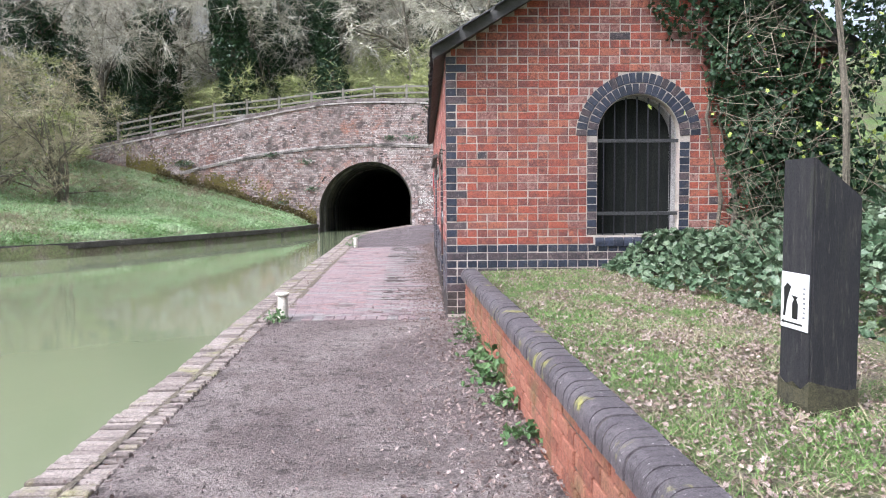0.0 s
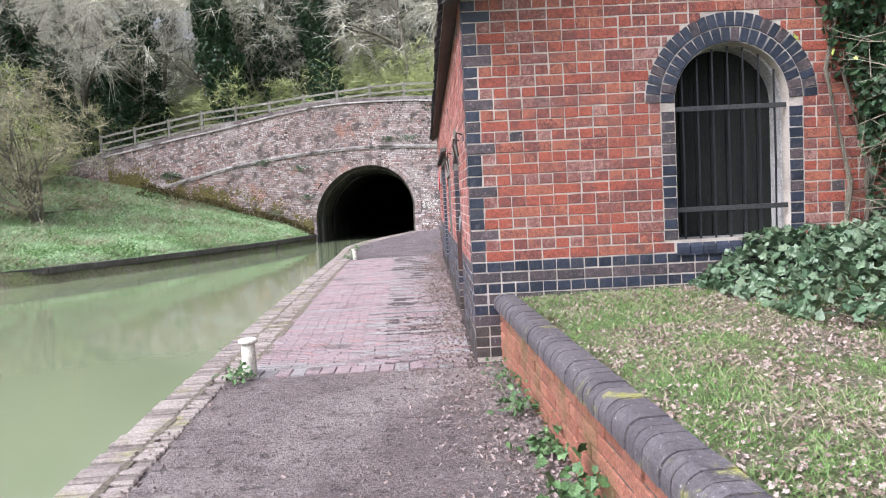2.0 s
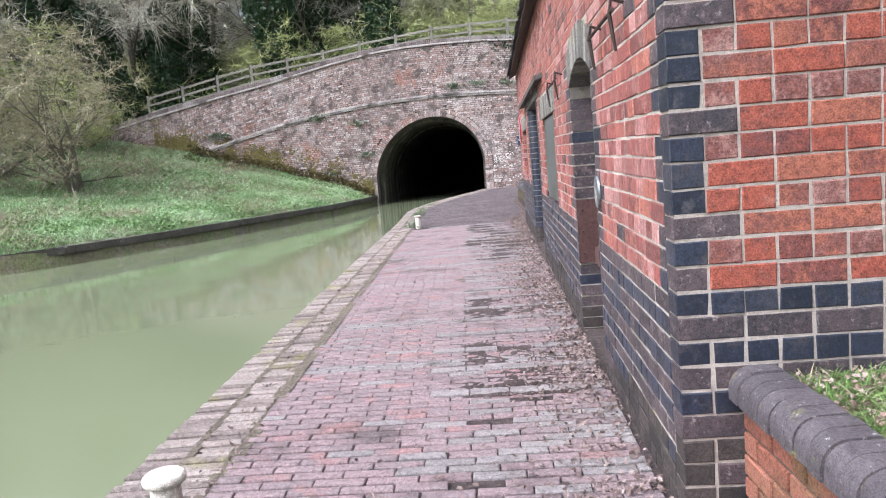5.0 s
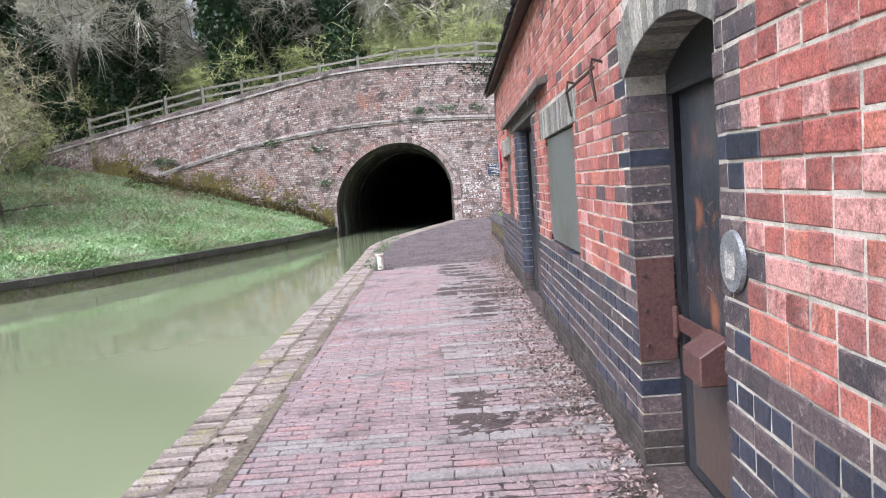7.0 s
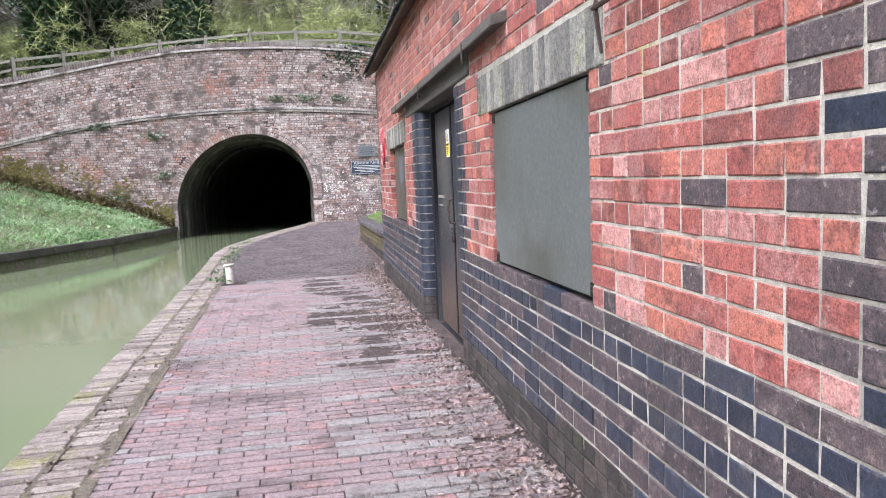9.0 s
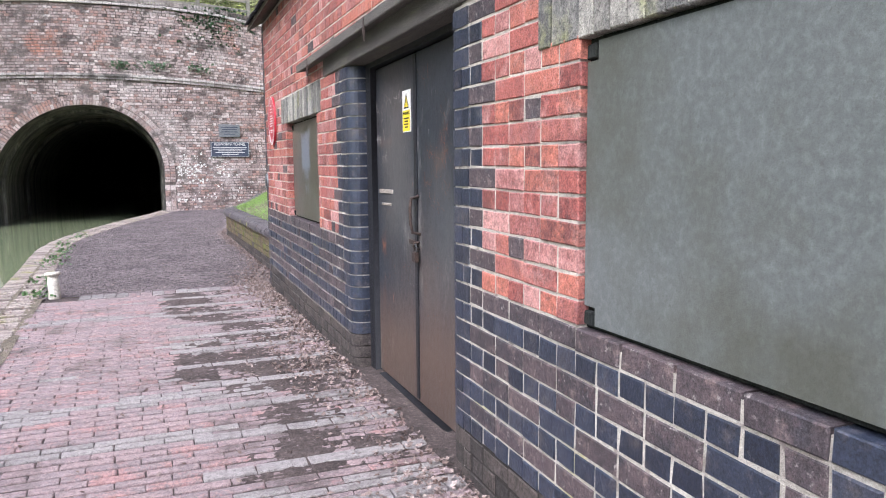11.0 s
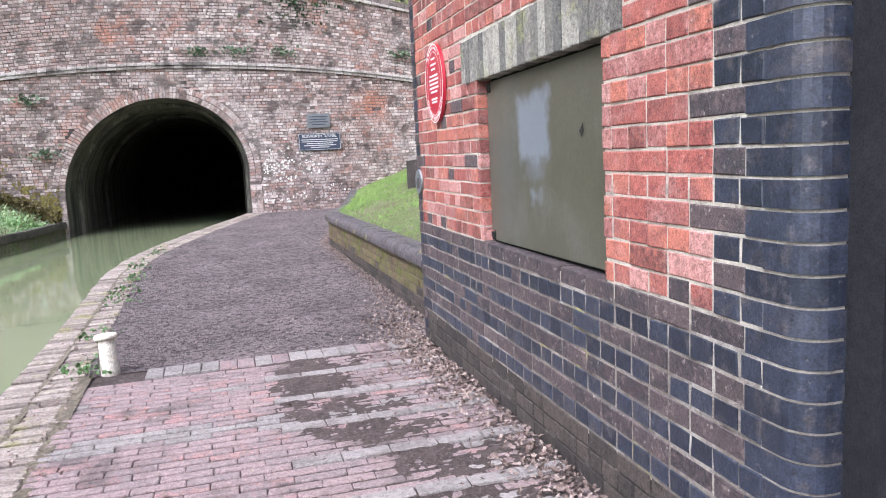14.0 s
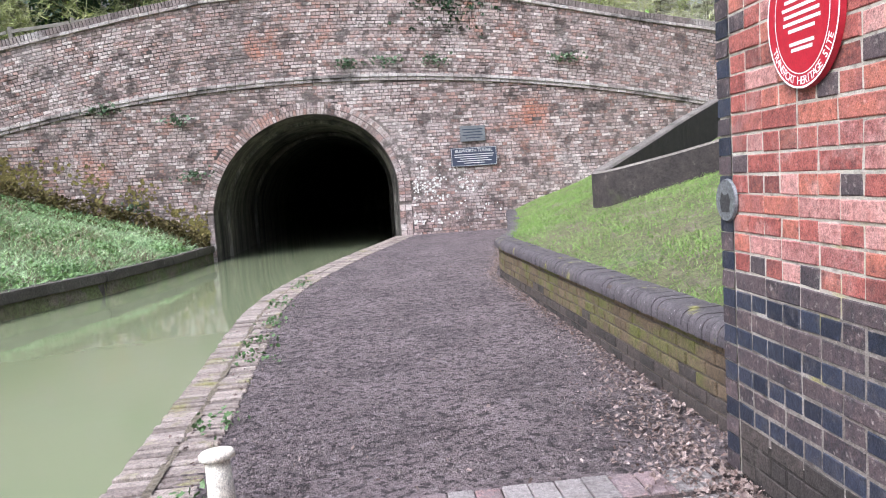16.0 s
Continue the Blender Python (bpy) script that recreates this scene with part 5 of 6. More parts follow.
def portal_bricks(y, zlo, zhi, follow, shift, name, step_at):
    vs, fs = [], []
    for k in range(-8, 80):
        p = BH if k % 2 else BL
        u = PX0 + (.1 if k % 4 == 2 else 0)
        while u < PX1:
            a, b = u, u + p * rng.uniform(.96, 1.04)
            u = b
            um = (a + b) / 2
            z = k * CH + CH / 2 + (follow(um) if follow else 0)
            if not zlo(um) < z < zhi(um):
                continue
            if z < SPR:
                if abs(um - XC) < HW + RW * .75 + p / 2 and abs(um - XC) < HW + RW:
                    continue
            elif math.hypot(um - XC - skew(z), z - SPR) < HW + RW + .02:
                continue
            if um < -5.6 and z < ground_z(um, 26.6) - .25 or um > 1.9 and z < ground_z(um, 26.6) - .25:
                continue
            sl = math.degrees(math.atan((follow(um + .2) - follow(um - .2)) / .4)) if follow else 0
            er = noise.noise((um * .7, z * .9, shift))
            m = axes((0, y, 0), (1, 0, 0), (0, 0, 1)) @ pose(um, z, rng.uniform(-.009, .006) - .012 * max(0, er) * (rng.random() < .3), 0, 0, sl)
            q, f = brick_shape(b - a - rng.uniform(.008, .018), CH - rng.uniform(.008, .018), .06, .006)
            n = len(vs)
            vs += [tuple(m @ Vector(t)) for t in q]
            fs += [tuple(n + t for t in g) for g in f]
    thing(name, vs, fs, M_PORTAL, portal, "weathered pinkish-grey brick", kind="stuff")


portal_bricks(PORTAL_Y, lambda x: -.6, lambda x: string_z(x) - .06, None, 0, "lower_brickwork", 0)
portal_bricks(PORTAL_Y, lambda x: string_z(x) + .08, lambda x: top_z(x) - .22, string_z, 3, "upper_brickwork", 0)
# string course, parapet bands and ring
vs, fs = [], []


def band(zf, y, h, pitch, d, jit, out):
    u = PX0
    while u < PX1:
        w = pitch * rng.uniform(.97, 1.03)
        um = u + w / 2
        sl = math.degrees(math.atan((zf(um + .3) - zf(um - .3)) / .6))
        m = axes((0, y - out, 0), (1, 0, 0), (0, 0, 1)) @ pose(um, zf(um), rng.uniform(-jit, jit), 0, 0, sl)
        q, f = brick_shape(w - .01, h - .008, d, .006)
        n = len(vs)
        vs.extend(tuple(m @ Vector(t)) for t in q)
        fs.extend(tuple(n + t for t in g) for g in f)
        u += w


band(lambda x: string_z(x) - .02, PORTAL_Y, .08, BL, .2, .006, .045)
band(lambda x: string_z(x) + .06, PORTAL_Y, .085, BL, .2, .006, .075)
band(lambda x: top_z(x) - .19, PORTAL_Y, .08, BL, .2, .006, .05)
thing("string_course", vs, fs, M_STRING, portal, "projecting brick string courses", kind="stuff")
vs, fs = [], []
band(lambda x: top_z(x) - .07, PORTAL_Y, .15, .082, .45, .006, .03)
thing("parapet_coping", vs, fs, M_RING, portal, "brick-on-edge parapet coping", kind="stuff")
for r, w in ((HW + .075, .145), (HW + .225, .145)):
    n = int(math.pi * r / .082)
    for i in range(n):
        t = math.pi * (i + .5) / n
        m = axes((0, PORTAL_Y - .012, 0), (1, 0, 0), (0, 0, 1)) @ pose(XC + skew(SPR + r * math.sin(t)) + r * math.cos(t), SPR + r * math.sin(t), rng.uniform(-.004, .004), 0, 0, math.degrees(t) - 90 - 4)
        q, f = brick_shape(math.pi * r / n - .012, w - .008, .12, .005)
        ob = new("voussoir", mesh_of("voussoir", q, f, M_PORTAL)) if (r < HW + .1 and i == 0) else None
        if r < HW + .1:
            if i == 0:
                vous = ob.data
            else:
                ob = new("voussoir", vous)
            ob.parent, ob.matrix_world = portal, m
        else:
            if i == 0:
                vs, fs = [], []
            b = len(vs)
            vs += [tuple(m @ Vector(p)) for p in q]
            fs += [tuple(b + p for p in g) for g in f]
    for sgn in (-1, 1):
        for k in range(-6, int(SPR / .16)):
            m = axes((0, PORTAL_Y - .012, 0), (1, 0, 0), (0, 0, 1)) @ pose(XC + sgn * r, k * .16 + .08 + .07, 0)
            q, f = brick_shape(w - .006, .152, .12, .008)
            if r > HW + .1:
                b = len(vs)
                vs += [tuple(m @ Vector(p)) for p in q]
                fs += [tuple(b + p for p in g) for g in f]
            else:
                if sgn == -1 and k == -6:
                    legm = mesh_of("jamb_stone", q, f, M_PORTAL)
                ob = new("jamb_stone", legm)
                ob.parent, ob.matrix_world = portal, m
thing("outer_ring", vs, fs, M_PORTAL, portal, "outer ring of the tunnel arch", kind="stuff")
# tunnel barrel with its lining rings
vs, fs = [], []
sect = [(y, HW + (.0 if i % 2 == 0 else -.07) + .02 * noise.noise((y, 0, 0))) for i, y in enumerate((26.9, 28.3, 28.35, 31.0, 31.05, 32.4, 32.45, 36, 36.05, 39, 46, 60, 90))]
prof_n = 26
prev = None
stations = []
for i, (y, r) in enumerate(sect):
    stations.append((y, HW - (.006, .006, .09, .09, .02, .02, .11, .11, .04, .04, .0, .0, .0)[i]))
for y, r in stations:
    ring = [(XC - r, -1.2)] + [(XC + skew(SPR + r * math.sin(math.pi * q / prof_n)) - r * math.cos(math.pi * q / prof_n), SPR + r * math.sin(math.pi * q / prof_n)) for q in range(prof_n + 1)] + [(XC + r, -1.2)]
    vs += [(x + .0025 * max(0, y - 30) ** 1.6, y, z) for x, z in ring]
c = prof_n + 3
fs = [(j * c + i, j * c + i + 1, (j + 1) * c + i + 1, (j + 1) * c + i) for j in range(len(stations) - 1) for i in range(c - 1)]
fs.append(tuple((len(stations) - 1) * c + i for i in range(c)))
thing("tunnel_lining", vs, fs, M_LINING, label="dark sooty brick tunnel lining with stepped rings", category="tunnel", kind="structure", smooth=False)

# boards on the portal wall
bd = empty("tunnel_board", "dark blue tunnel information board with white lettering on the portal wall", "sign")
BM = axes((0, PORTAL_Y - .02, 0), (1, 0, 0), (0, 0, 1))
part("panel", box_bm(.44, 1.58, PORTAL_Y - .055, PORTAL_Y - .02, 1.70, 2.16, .006), M_SIGNBLUE, bd)
fm = BM @ Matrix.Translation((1.01, 1.93, .037))
writing("BLISWORTH TUNNEL", .105, fm @ Matrix.Translation((0, .145, 0)), M_SIGNWHITE, bd, width=.92)
for i, w in enumerate((1.0, .96, .7, .86, .5)):
    flat("text_bar", rect(-w / 2, w / 2, .048 - i * .052, .064 - i * .052), fm, M_SIGNWHITE, bd)
for a, b, c0, d0 in ((-.555, .555, .208, .216), (-.555, .555, -.216, -.208), (-.555, -.547, -.216, .216), (.547, .555, -.216, .216)):
    flat("border", rect(a, b, c0, d0), fm, M_SIGNWHITE, bd)
b2 = empty("stone_tablet", "small grey inscribed tablet above the information board", "sign")
part("panel", box_bm(.70, 1.32, PORTAL_Y - .05, PORTAL_Y - .02, 2.30, 2.68, .006), M_SIGNGREY, b2)
for i, w in enumerate((.5, .44, .5, .34)):
    flat("text_bar", rect(1.01 - w / 2, 1.01 + w / 2, 2.58 - i * .068, 2.604 - i * .068), BM @ Matrix.Translation((0, 0, .0315)), M_SIGNBLUE, b2)

# ---------- fence on the bank above ----------
fence = empty("fence", "grey three-rail timber post and rail fence above the portal", "fence", kind="structure")
fx = [-16.8, -15.05, -13.3, -11.6, -9.85, -8.1, -6.35, -4.65, -2.95, -1.2, .55, 2.3]
fz = lambda x: float(np.interp(x, [-17, -13.3, -11.6, -8.1, -6.35, -3, -1, .5, 3], [5.6, 6.3, 6.62, 6.98, 7.2, 7.55, 7.62, 7.62, 7.4]))  # noqa: E731
FY = 31.5
for x in fx:
    h = fz(x)
    part("post", box_bm(x - .065, x + .065, FY - .065, FY + .065, h - 2.2, h + .02, .01, 1, .012), M_FENCE, fence)
for a, b in zip(fx, fx[1:]):
    for dz in (.12, .46, .80):
        bm = box_bm(0, b - a - .13, FY - .10, FY - .064, -.05, .05, .008, 1, .006)
        bm.transform(Matrix.Translation((a + .065, 0, fz(a) - dz)) @ Matrix.Rotation(-math.atan2(fz(b) - fz(a), b - a), 4, "Y"))
        part("rail", bm, M_FENCE, fence)

# ---------- sloping concrete kerb on the bank ----------
kc = empty("concrete_kerb", "mossy curved concrete kerb on the grass bank", "kerb", kind="structure")
line = [(3.6, 17.55, 1.86), (2.9, 17.75, 1.67), (2.3, 17.98, 1.52), (1.85, 18.2, 1.42), (1.58, 18.42, 1.36), (1.47, 18.74, 1.34), (1.55, 19.08, 1.36), (1.85, 19.5, 1.44), (2.9, 20.75, 1.78), (4.2, 22.3, 2.22), (6.0, 24.4, 2.78)]
fine = []
for a, b in zip(line, line[1:]):
    fine += [Vector(a).lerp(Vector(b), t / 6) for t in range(6)]
fine.append(Vector(line[-1]))
for _ in range(5):
    fine = [fine[0]] + [(fine[i - 1] + fine[i] * 2 + fine[i + 1]) / 4 for i in range(1, len(fine) - 1)] + [fine[-1]]
vs, fs = [], []
for i, p in enumerate(fine):
    d = (fine[min(i + 1, len(fine) - 1)] - fine[max(i - 1, 0)])
    d.z = 0
    d.normalize()
    nrm = Vector((-d.y, d.x, 0)) * -1
    for o, z in ((0, -.75), (0, -.03), (.03, 0), (.17, 0), (.2, -.03), (.2, -.75)):
        vs.append(tuple(p + nrm * -o * -1 + Vector((0, 0, z))))
for i in range(len(fine) - 1):
    for k in range(5):
        a = 6 * i + k
        fs.append((a, a + 1, a + 7, a + 6))
fs += [tuple(range(6))[::-1], tuple(len(vs) - 6 + k for k in range(6))]
# both upright faces take the dark brown plinth material, bevels and top stay concrete
thing("kerb_run", vs, fs, [M_CONC, M_DIRT], kc, idx=[1 if i % 5 in (0, 4) else 0 for i in range(len(fs))])

# ---------- black marker post ----------
post = empty("marker_post", "black timber marker post with slanted top in rough grass", "post", pose(1.43, -4.98, .36, 0, 0, 5))
bm = box_bm(-.108, .108, -.108, .108, -.10, 1.11, .008, 2)
for v in bm.verts:
    if v.co.z > .9:
        v.co.z -= max(0, v.co.x + .108) * .78
part("shaft", bm, M_POST, post)
ring = [(s * .1105, t * .1105) for s, t in ((-1, -1), (-.5, -1), (0, -1), (.5, -1), (1, -1), (1, -.5), (1, 0), (1, .5), (1, 1), (.5, 1), (0, 1), (-.5, 1), (-1, 1), (-1, .5), (-1, 0), (-1, -.5))]
fv = [(x, y, -.15) for x, y in ring] + [(x, y, .15 + .07 * noise.noise((x * 13, y * 13, 2))) for x, y in ring]
thing("foot", fv, [(i, (i + 1) % 16, 16 + (i + 1) % 16, 16 + i) for i in range(16)] + [tuple(range(16, 32))], M_POSTFOOT, post, "weathered greenish foot")
sp = part("pictogram_plate", box_bm(-.114, -.108, -.095, .095, .385, .625, .002), M_SIGNWHITE, post, "white plate with a black pictogram and arrow")
pm = axes((-.1148, 0, .505), (0, -1, 0), (0, 0, 1))
flat("symbol", [(-.075, -.07), (-.06, -.07), (-.05, -.01), (-.035, .03), (-.02, .06), (-.05, .075), (-.075, .05), (-.07, 0)], pm, M_BLACK, sp)
flat("symbol", [(-.012, -.075), (.028, -.075), (.03, -.01), (.016, .01), (.03, .02), (-.02, .025), (0, .008), (-.012, -.01)], pm, M_BLACK, sp)
flat("arrow", [(-.09, -.095), (-.07, -.085), (-.07, -.091), (.06, -.091), (.06, -.099), (-.07, -.099), (-.07, -.105)], pm, M_BLACK, sp)
for i in range(7):
    flat("text_bar", rect(.062, .078, .055 - i * .02, .063 - i * .02), pm, M_SIGNGREY, sp)

# ---------- scratches and scraped paint on the double door ----------
M_SCR = mat("rust_scratches", [(.20, .085, .05), (.30, .13, .08), (.26, .19, .16)], 8, 60, .8, .1, 0, rand=.7)
M_SCRP = mat("pale_scraped_paint", [(.13, .12, .115), (.22, .205, .195), (.30, .28, .27)], 12, 60, .8, .1, 0, rand=.7)


def scratches(y0, y1, z0, z1, groups, strokes, material, label, wide=(.0015, .0035), long=(.02, .09), upright=False, x=.1496, door=None):
    vs, fs = [], []
    for _ in range(groups):
        cy, cz = rng.uniform(y0, y1), rng.uniform(z0, z1)
        for _ in range(strokes):
            a = rng.gauss(1.5708, .12) if upright else rng.choice((.2, 1.3, 1.6, 2.4, .7)) + rng.gauss(0, .2)
            L, w = rng.uniform(*long) / 2, rng.uniform(*wide) / 2
            y, z = cy + rng.gauss(0, .045), cz + rng.gauss(0, .02 if not upright else .05)
            dy, dz = math.cos(a), math.sin(a)
            n = len(vs)
            vs += [(x, y + sy * dy * L - sw * dz * w, z + sy * dz * L + sw * dy * w) for sy, sw in ((-1, -.3), (1, -.4), (1, .5), (-1, .6))]
            fs.append((n, n + 1, n + 2, n + 3))
    thing("scratches", vs, fs, material, door or door_2, label, kind="stuff")


scratches(6.9, 7.5, 1.1, 1.8, 15, 7, M_SCR, "rusty scratched graffiti")
scratches(6.9, 8.3, .5, 1.1, 10, 5, M_SCR, "rusty scratches", long=(.01, .05))
scratches(7.9, 8.3, 1.3, 1.72, 5, 7, M_SCRP, "pale scraped paint", (.008, .024), (.02, .09))
scratches(6.85, 8.3, .1, 1.9, 16, 3, M_SCRP, "small pale chips", (.003, .008), (.004, .014))
scratches(1.9, 2.7, 1.0, 1.55, 5, 8, M_SCR, "orange scratched graffiti", (.003, .007), (.02, .06), x=.2096, door=door_1)
scratches(1.9, 2.7, .75, 1.6, 7, 3, M_SCRP, "pale scuffs", (.006, .018), (.01, .05), False, x=.2096, door=door_1)

# ---------- plants ----------
def leaf_mesh(pts, size, mats_n=1, lean=.5, seed=1, aspect=1.0, normals=None, up=.5):
    """Joined small folded leaves: each four triangles about a midrib."""
    r = np.random.default_rng(seed)
    n = len(pts)
    pts = np.array(pts, float)
    nr = r.normal(size=(n, 3))
    if normals is not None:
        nr = nr * lean + np.array(normals, float)
    nr[:, 2] += up
    nr /= np.linalg.norm(nr, axis=1)[:, None]
    t = np.cross(nr, r.normal(size=(n, 3)))
    t /= np.linalg.norm(t, axis=1)[:, None] + 1e-9
    b = np.cross(nr, t)
    s = (size[0] + (size[1] - size[0]) * r.random(n))[:, None]
    # a lobed leaf in two halves folded about its midrib
    half = ((-.45, 0, 0), (-.40, .34, .10), (-.08, .27, .05), (.10, .44, .10), (.24, .20, .02), (.52, 0, -.06))
    fold = .4 + 1.2 * r.random(n)[:, None]
    ring = [pts + t * s * u + b * s * w * aspect + nr * s * z * fold for u, w, z in half] + [pts + t * s * u - b * s * w * aspect + nr * s * z * fold for u, w, z in half[1:5]]
    v = np.stack(ring, 1)
    f = [(10 * i, 10 * i + 5, 10 * i + 4, 10 * i + 3, 10 * i + 2, 10 * i + 1) for i in range(n)] + [(10 * i, 10 * i + 6, 10 * i + 7, 10 * i + 8, 10 * i + 9, 10 * i + 5) for i in range(n)]
    return v.reshape(-1, 3).tolist(), f


def blade_mesh(pts, h, w, seed=1, lean=.5):
    r = np.random.default_rng(seed)
    n = len(pts)
    p = np.array(pts, float)
    a = r.random(n) * 6.283
    d = np.stack([np.cos(a), np.sin(a), np.zeros(n)], 1)
    hh = (h[0] + (h[1] - h[0]) * r.random(n) ** 1.5)[:, None]
    lo = r.normal(size=(n, 2)) * lean
    tip = p + np.concatenate([lo * hh, np.zeros((n, 1))], 1)
    tip[:, 2:] += hh
    mid_p = p + (tip - p) * .5
    mid_p[:, 2:] += hh * .12
    ww = w * (.6 + .8 * r.random(n))[:, None]
    v = np.stack([p - d * ww, p + d * ww, mid_p + d * ww * .7, tip, mid_p - d * ww * .7], 1)
    f = []
    for i in range(n):
        k = 5 * i
        f += [(k, k + 1, k + 2, k + 4), (k + 4, k + 2, k + 3)]
    return v.reshape(-1, 3).tolist(), f


R = np.random.default_rng(11)


def scatter(n, sample, keep):
    out = []
    while len(out) < n:
        x, y = sample()
        if keep(x, y):
            out.append((x, y))
    return out


def fbm(x, y, s, k):
    return noise.noise((x * s, y * s, k)) + .5 * noise.noise((x * s * 2.3, y * s * 2.3, k + 7))


# verge behind the near garden wall
def on_verge(x, y):
    return rwall_x(y) + .13 < x < 6


vg = scatter(100000, lambda: (R.uniform(.2, 4.6), R.uniform(-9, -.02)), lambda x, y: on_verge(x, y) and fbm(x, y, 2.6, 3) + .35 * math.exp(-((x - rwall_x(y) - .5) / .5) ** 2) + .4 * math.exp(-(y + .3) ** 2 / .3) > R.uniform(-.1, .55))
thing("verge_grass", *blade_mesh([(x, y, ground_z(x, y) - .005) for x, y in vg], (.012, .048), .002, 3, 1.0), M_BLADE, label="patchy green verge grass", category="grass", kind="stuff")
st = scatter(24000, lambda: (R.uniform(.2, 5), R.uniform(-9, -.02)), lambda x, y: on_verge(x, y) and fbm(x, y, .9, 8) > R.uniform(-.3, .6))
thing("verge_straw", *blade_mesh([(x, y, ground_z(x, y)) for x, y in st], (.02, .06), .0026, 4, 1.6), M_STRAW, label="dry dead grass in the verge", category="grass", kind="stuff")
lf = scatter(30000, lambda: (R.uniform(.3, 3.6), R.uniform(-8, -.02)), lambda x, y: on_verge(x, y) and fbm(x, y, 1.8, 15) - .6 * fbm(x, y, 2.6, 3) > R.uniform(-.6, .4))
thing("verge_leaves", *leaf_mesh([(x, y, ground_z(x, y) + R.uniform(.002, .02)) for x, y in lf], (.010, .032), seed=5, up=1.2, aspect=.9), M_LEAF, label="dead brown oak leaves in the verge", category="leaf litter", kind="stuff")

# grass of the far bank
bg = scatter(115000, lambda: (lambda y: (bank_x(y) - .1 - 13 * R.random() ** 1.4, y))(R.uniform(7, 26.7)), lambda x, y: x > -21 and fbm(x, y, .5, 4) > R.uniform(-.9, .5))
thing("bank_grass", *blade_mesh([(x, y, ground_z(x, y) - .01) for x, y in bg], (.04, .13), .009, 6, 1.0), M_BLADEPALE, label="rough pale green grass on the far bank", category="grass", kind="stuff")
bs = scatter(19000, lambda: (lambda y: (bank_x(y) - .1 - 13 * R.random() ** 1.2, y))(R.uniform(7, 26.7)), lambda x, y: x > -21 and fbm(x, y, .45, 31) > R.uniform(-.1, .6))
thing("bank_straw", *blade_mesh([(x, y, ground_z(x, y)) for x, y in bs], (.05, .22), .008, 7, 1.5), M_STRAW, label="bleached dead grass on the far bank", category="grass", kind="stuff")
ms = scatter(5000, lambda: (R.uniform(-13, -5.4), R.uniform(25.6, 26.8)), lambda x, y: True)
thing("wall_foot_moss", *leaf_mesh([(x, y, ground_z(x, y) + R.uniform(0, .35) * (y > 26.3)) for x, y in ms], (.05, .12), seed=8), mat("brown_moss", [(.06, .05, .02), (.11, .085, .03), (.13, .12, .04)], 2, 20, .9, .05, 0, rand=.6), label="brown moss along the foot of the portal wall", category="moss", kind="stuff")
bn = scatter(15000, lambda: (lambda y: (bank_x(y) - .15 - 10 * R.random() ** 1.5, y))(R.uniform(8, 26.6)), lambda x, y: x > -19 and fbm(x, y, .7, 55) > R.uniform(-.2, .7))
thing("bank_nettles", *leaf_mesh([(x, y, ground_z(x, y) + R.uniform(.03, .12)) for x, y in bn], (.03, .075), seed=57, up=1.2), mat("young_nettle_leaves", [(.09, .18, .05), (.16, .28, .09), (.26, .37, .16)], 1.2, 12, .6, .1, 0, rand=.6), label="young nettles and weeds in the bank grass", category="weeds", kind="stuff")
# grass of the bank beyond the building
ng = scatter(95000, lambda: (lambda y: (rwall_x(y) + .2 + 4.5 * R.random(), y))(R.uniform(12.3, 26.8)), lambda x, y: fbm(x, y, .8, 40) > R.uniform(-.9, .3))
thing("north_bank_grass", *blade_mesh([(x, y, ground_z(x, y) - .01) for x, y in ng], (.018, .06), .0034, 9, .9), M_BLADEN, label="short green grass on the bank behind the low wall", category="grass", kind="stuff")

# leaf litter along the foot of the wall and the near path edge
ll = []
while len(ll) < 11500:
    y = R.uniform(-6, 13.5)
    if y < PAVE0:
        x = rwall_x(y) - abs(R.normal()) * .33 + .02
    else:
        x = -.02 - abs(R.normal()) * (.27 + .14 * noise.noise((y * .6, 0, 0)) - .1 * (y > 9.5))
    if noise.noise((x * 1.5, y * .8, 2)) > R.uniform(-.75, .45) and (y < 0 or x < -.015) and not (6.8 < y < 8.3 and R.random() < .5):
        ll.append((x, y, .008 + abs(R.normal()) * .01))
for y in R.uniform(PAVE1, 24, 2600):
    ll.append((min(rwall_x(y) + .0 - abs(R.normal()) * (.16 if y < 14 else .08), rwall_x(y) - .01), y, path_z(y) + .01 + abs(R.normal()) * .008))
for y in R.uniform(-9, 26, 1300):
    ll.append((kerb_x(y) + .36 + R.normal() * .09, y, path_z(y) + .014))
for _ in range(700):
    y = R.uniform(-8, -.2)
    ll.append((rwall_x(y) - .05 - 1.1 * R.random() ** 2.2, y, .004))
for _ in range(700):
    y = R.uniform(-9, 24)
    ll.append((kerb_x(y) + .4 + (rwall_x(y) - kerb_x(y) - .45) * R.random(), y, path_z(y) + .012))
big = [(-.03 - abs(R.normal()) * .22 if y < PAVE1 else min(rwall_x(y) - .02, .15 - abs(R.normal()) * .13), y, path_z(y) + .012 + abs(R.normal()) * .012) for y in R.uniform(10.6, 14.2, 260)]
big += [(-.03 - abs(R.normal()) * .17, y, .012 + abs(R.normal()) * .012) for y in R.uniform(1.0, 10.6, 260)]
thing("fallen_leaves", *leaf_mesh(big, (.02, .046), seed=16, up=1.4, aspect=.8), M_LITTER, label="pale curled oak leaves lying along the wall", category="leaf litter", kind="stuff")
thing("leaf_litter", *leaf_mesh(ll, (.012, .034), seed=15, up=1.6, aspect=.8), M_LITTER, label="curled dry oak leaves drifted along the wall", category="leaf litter", kind="stuff")


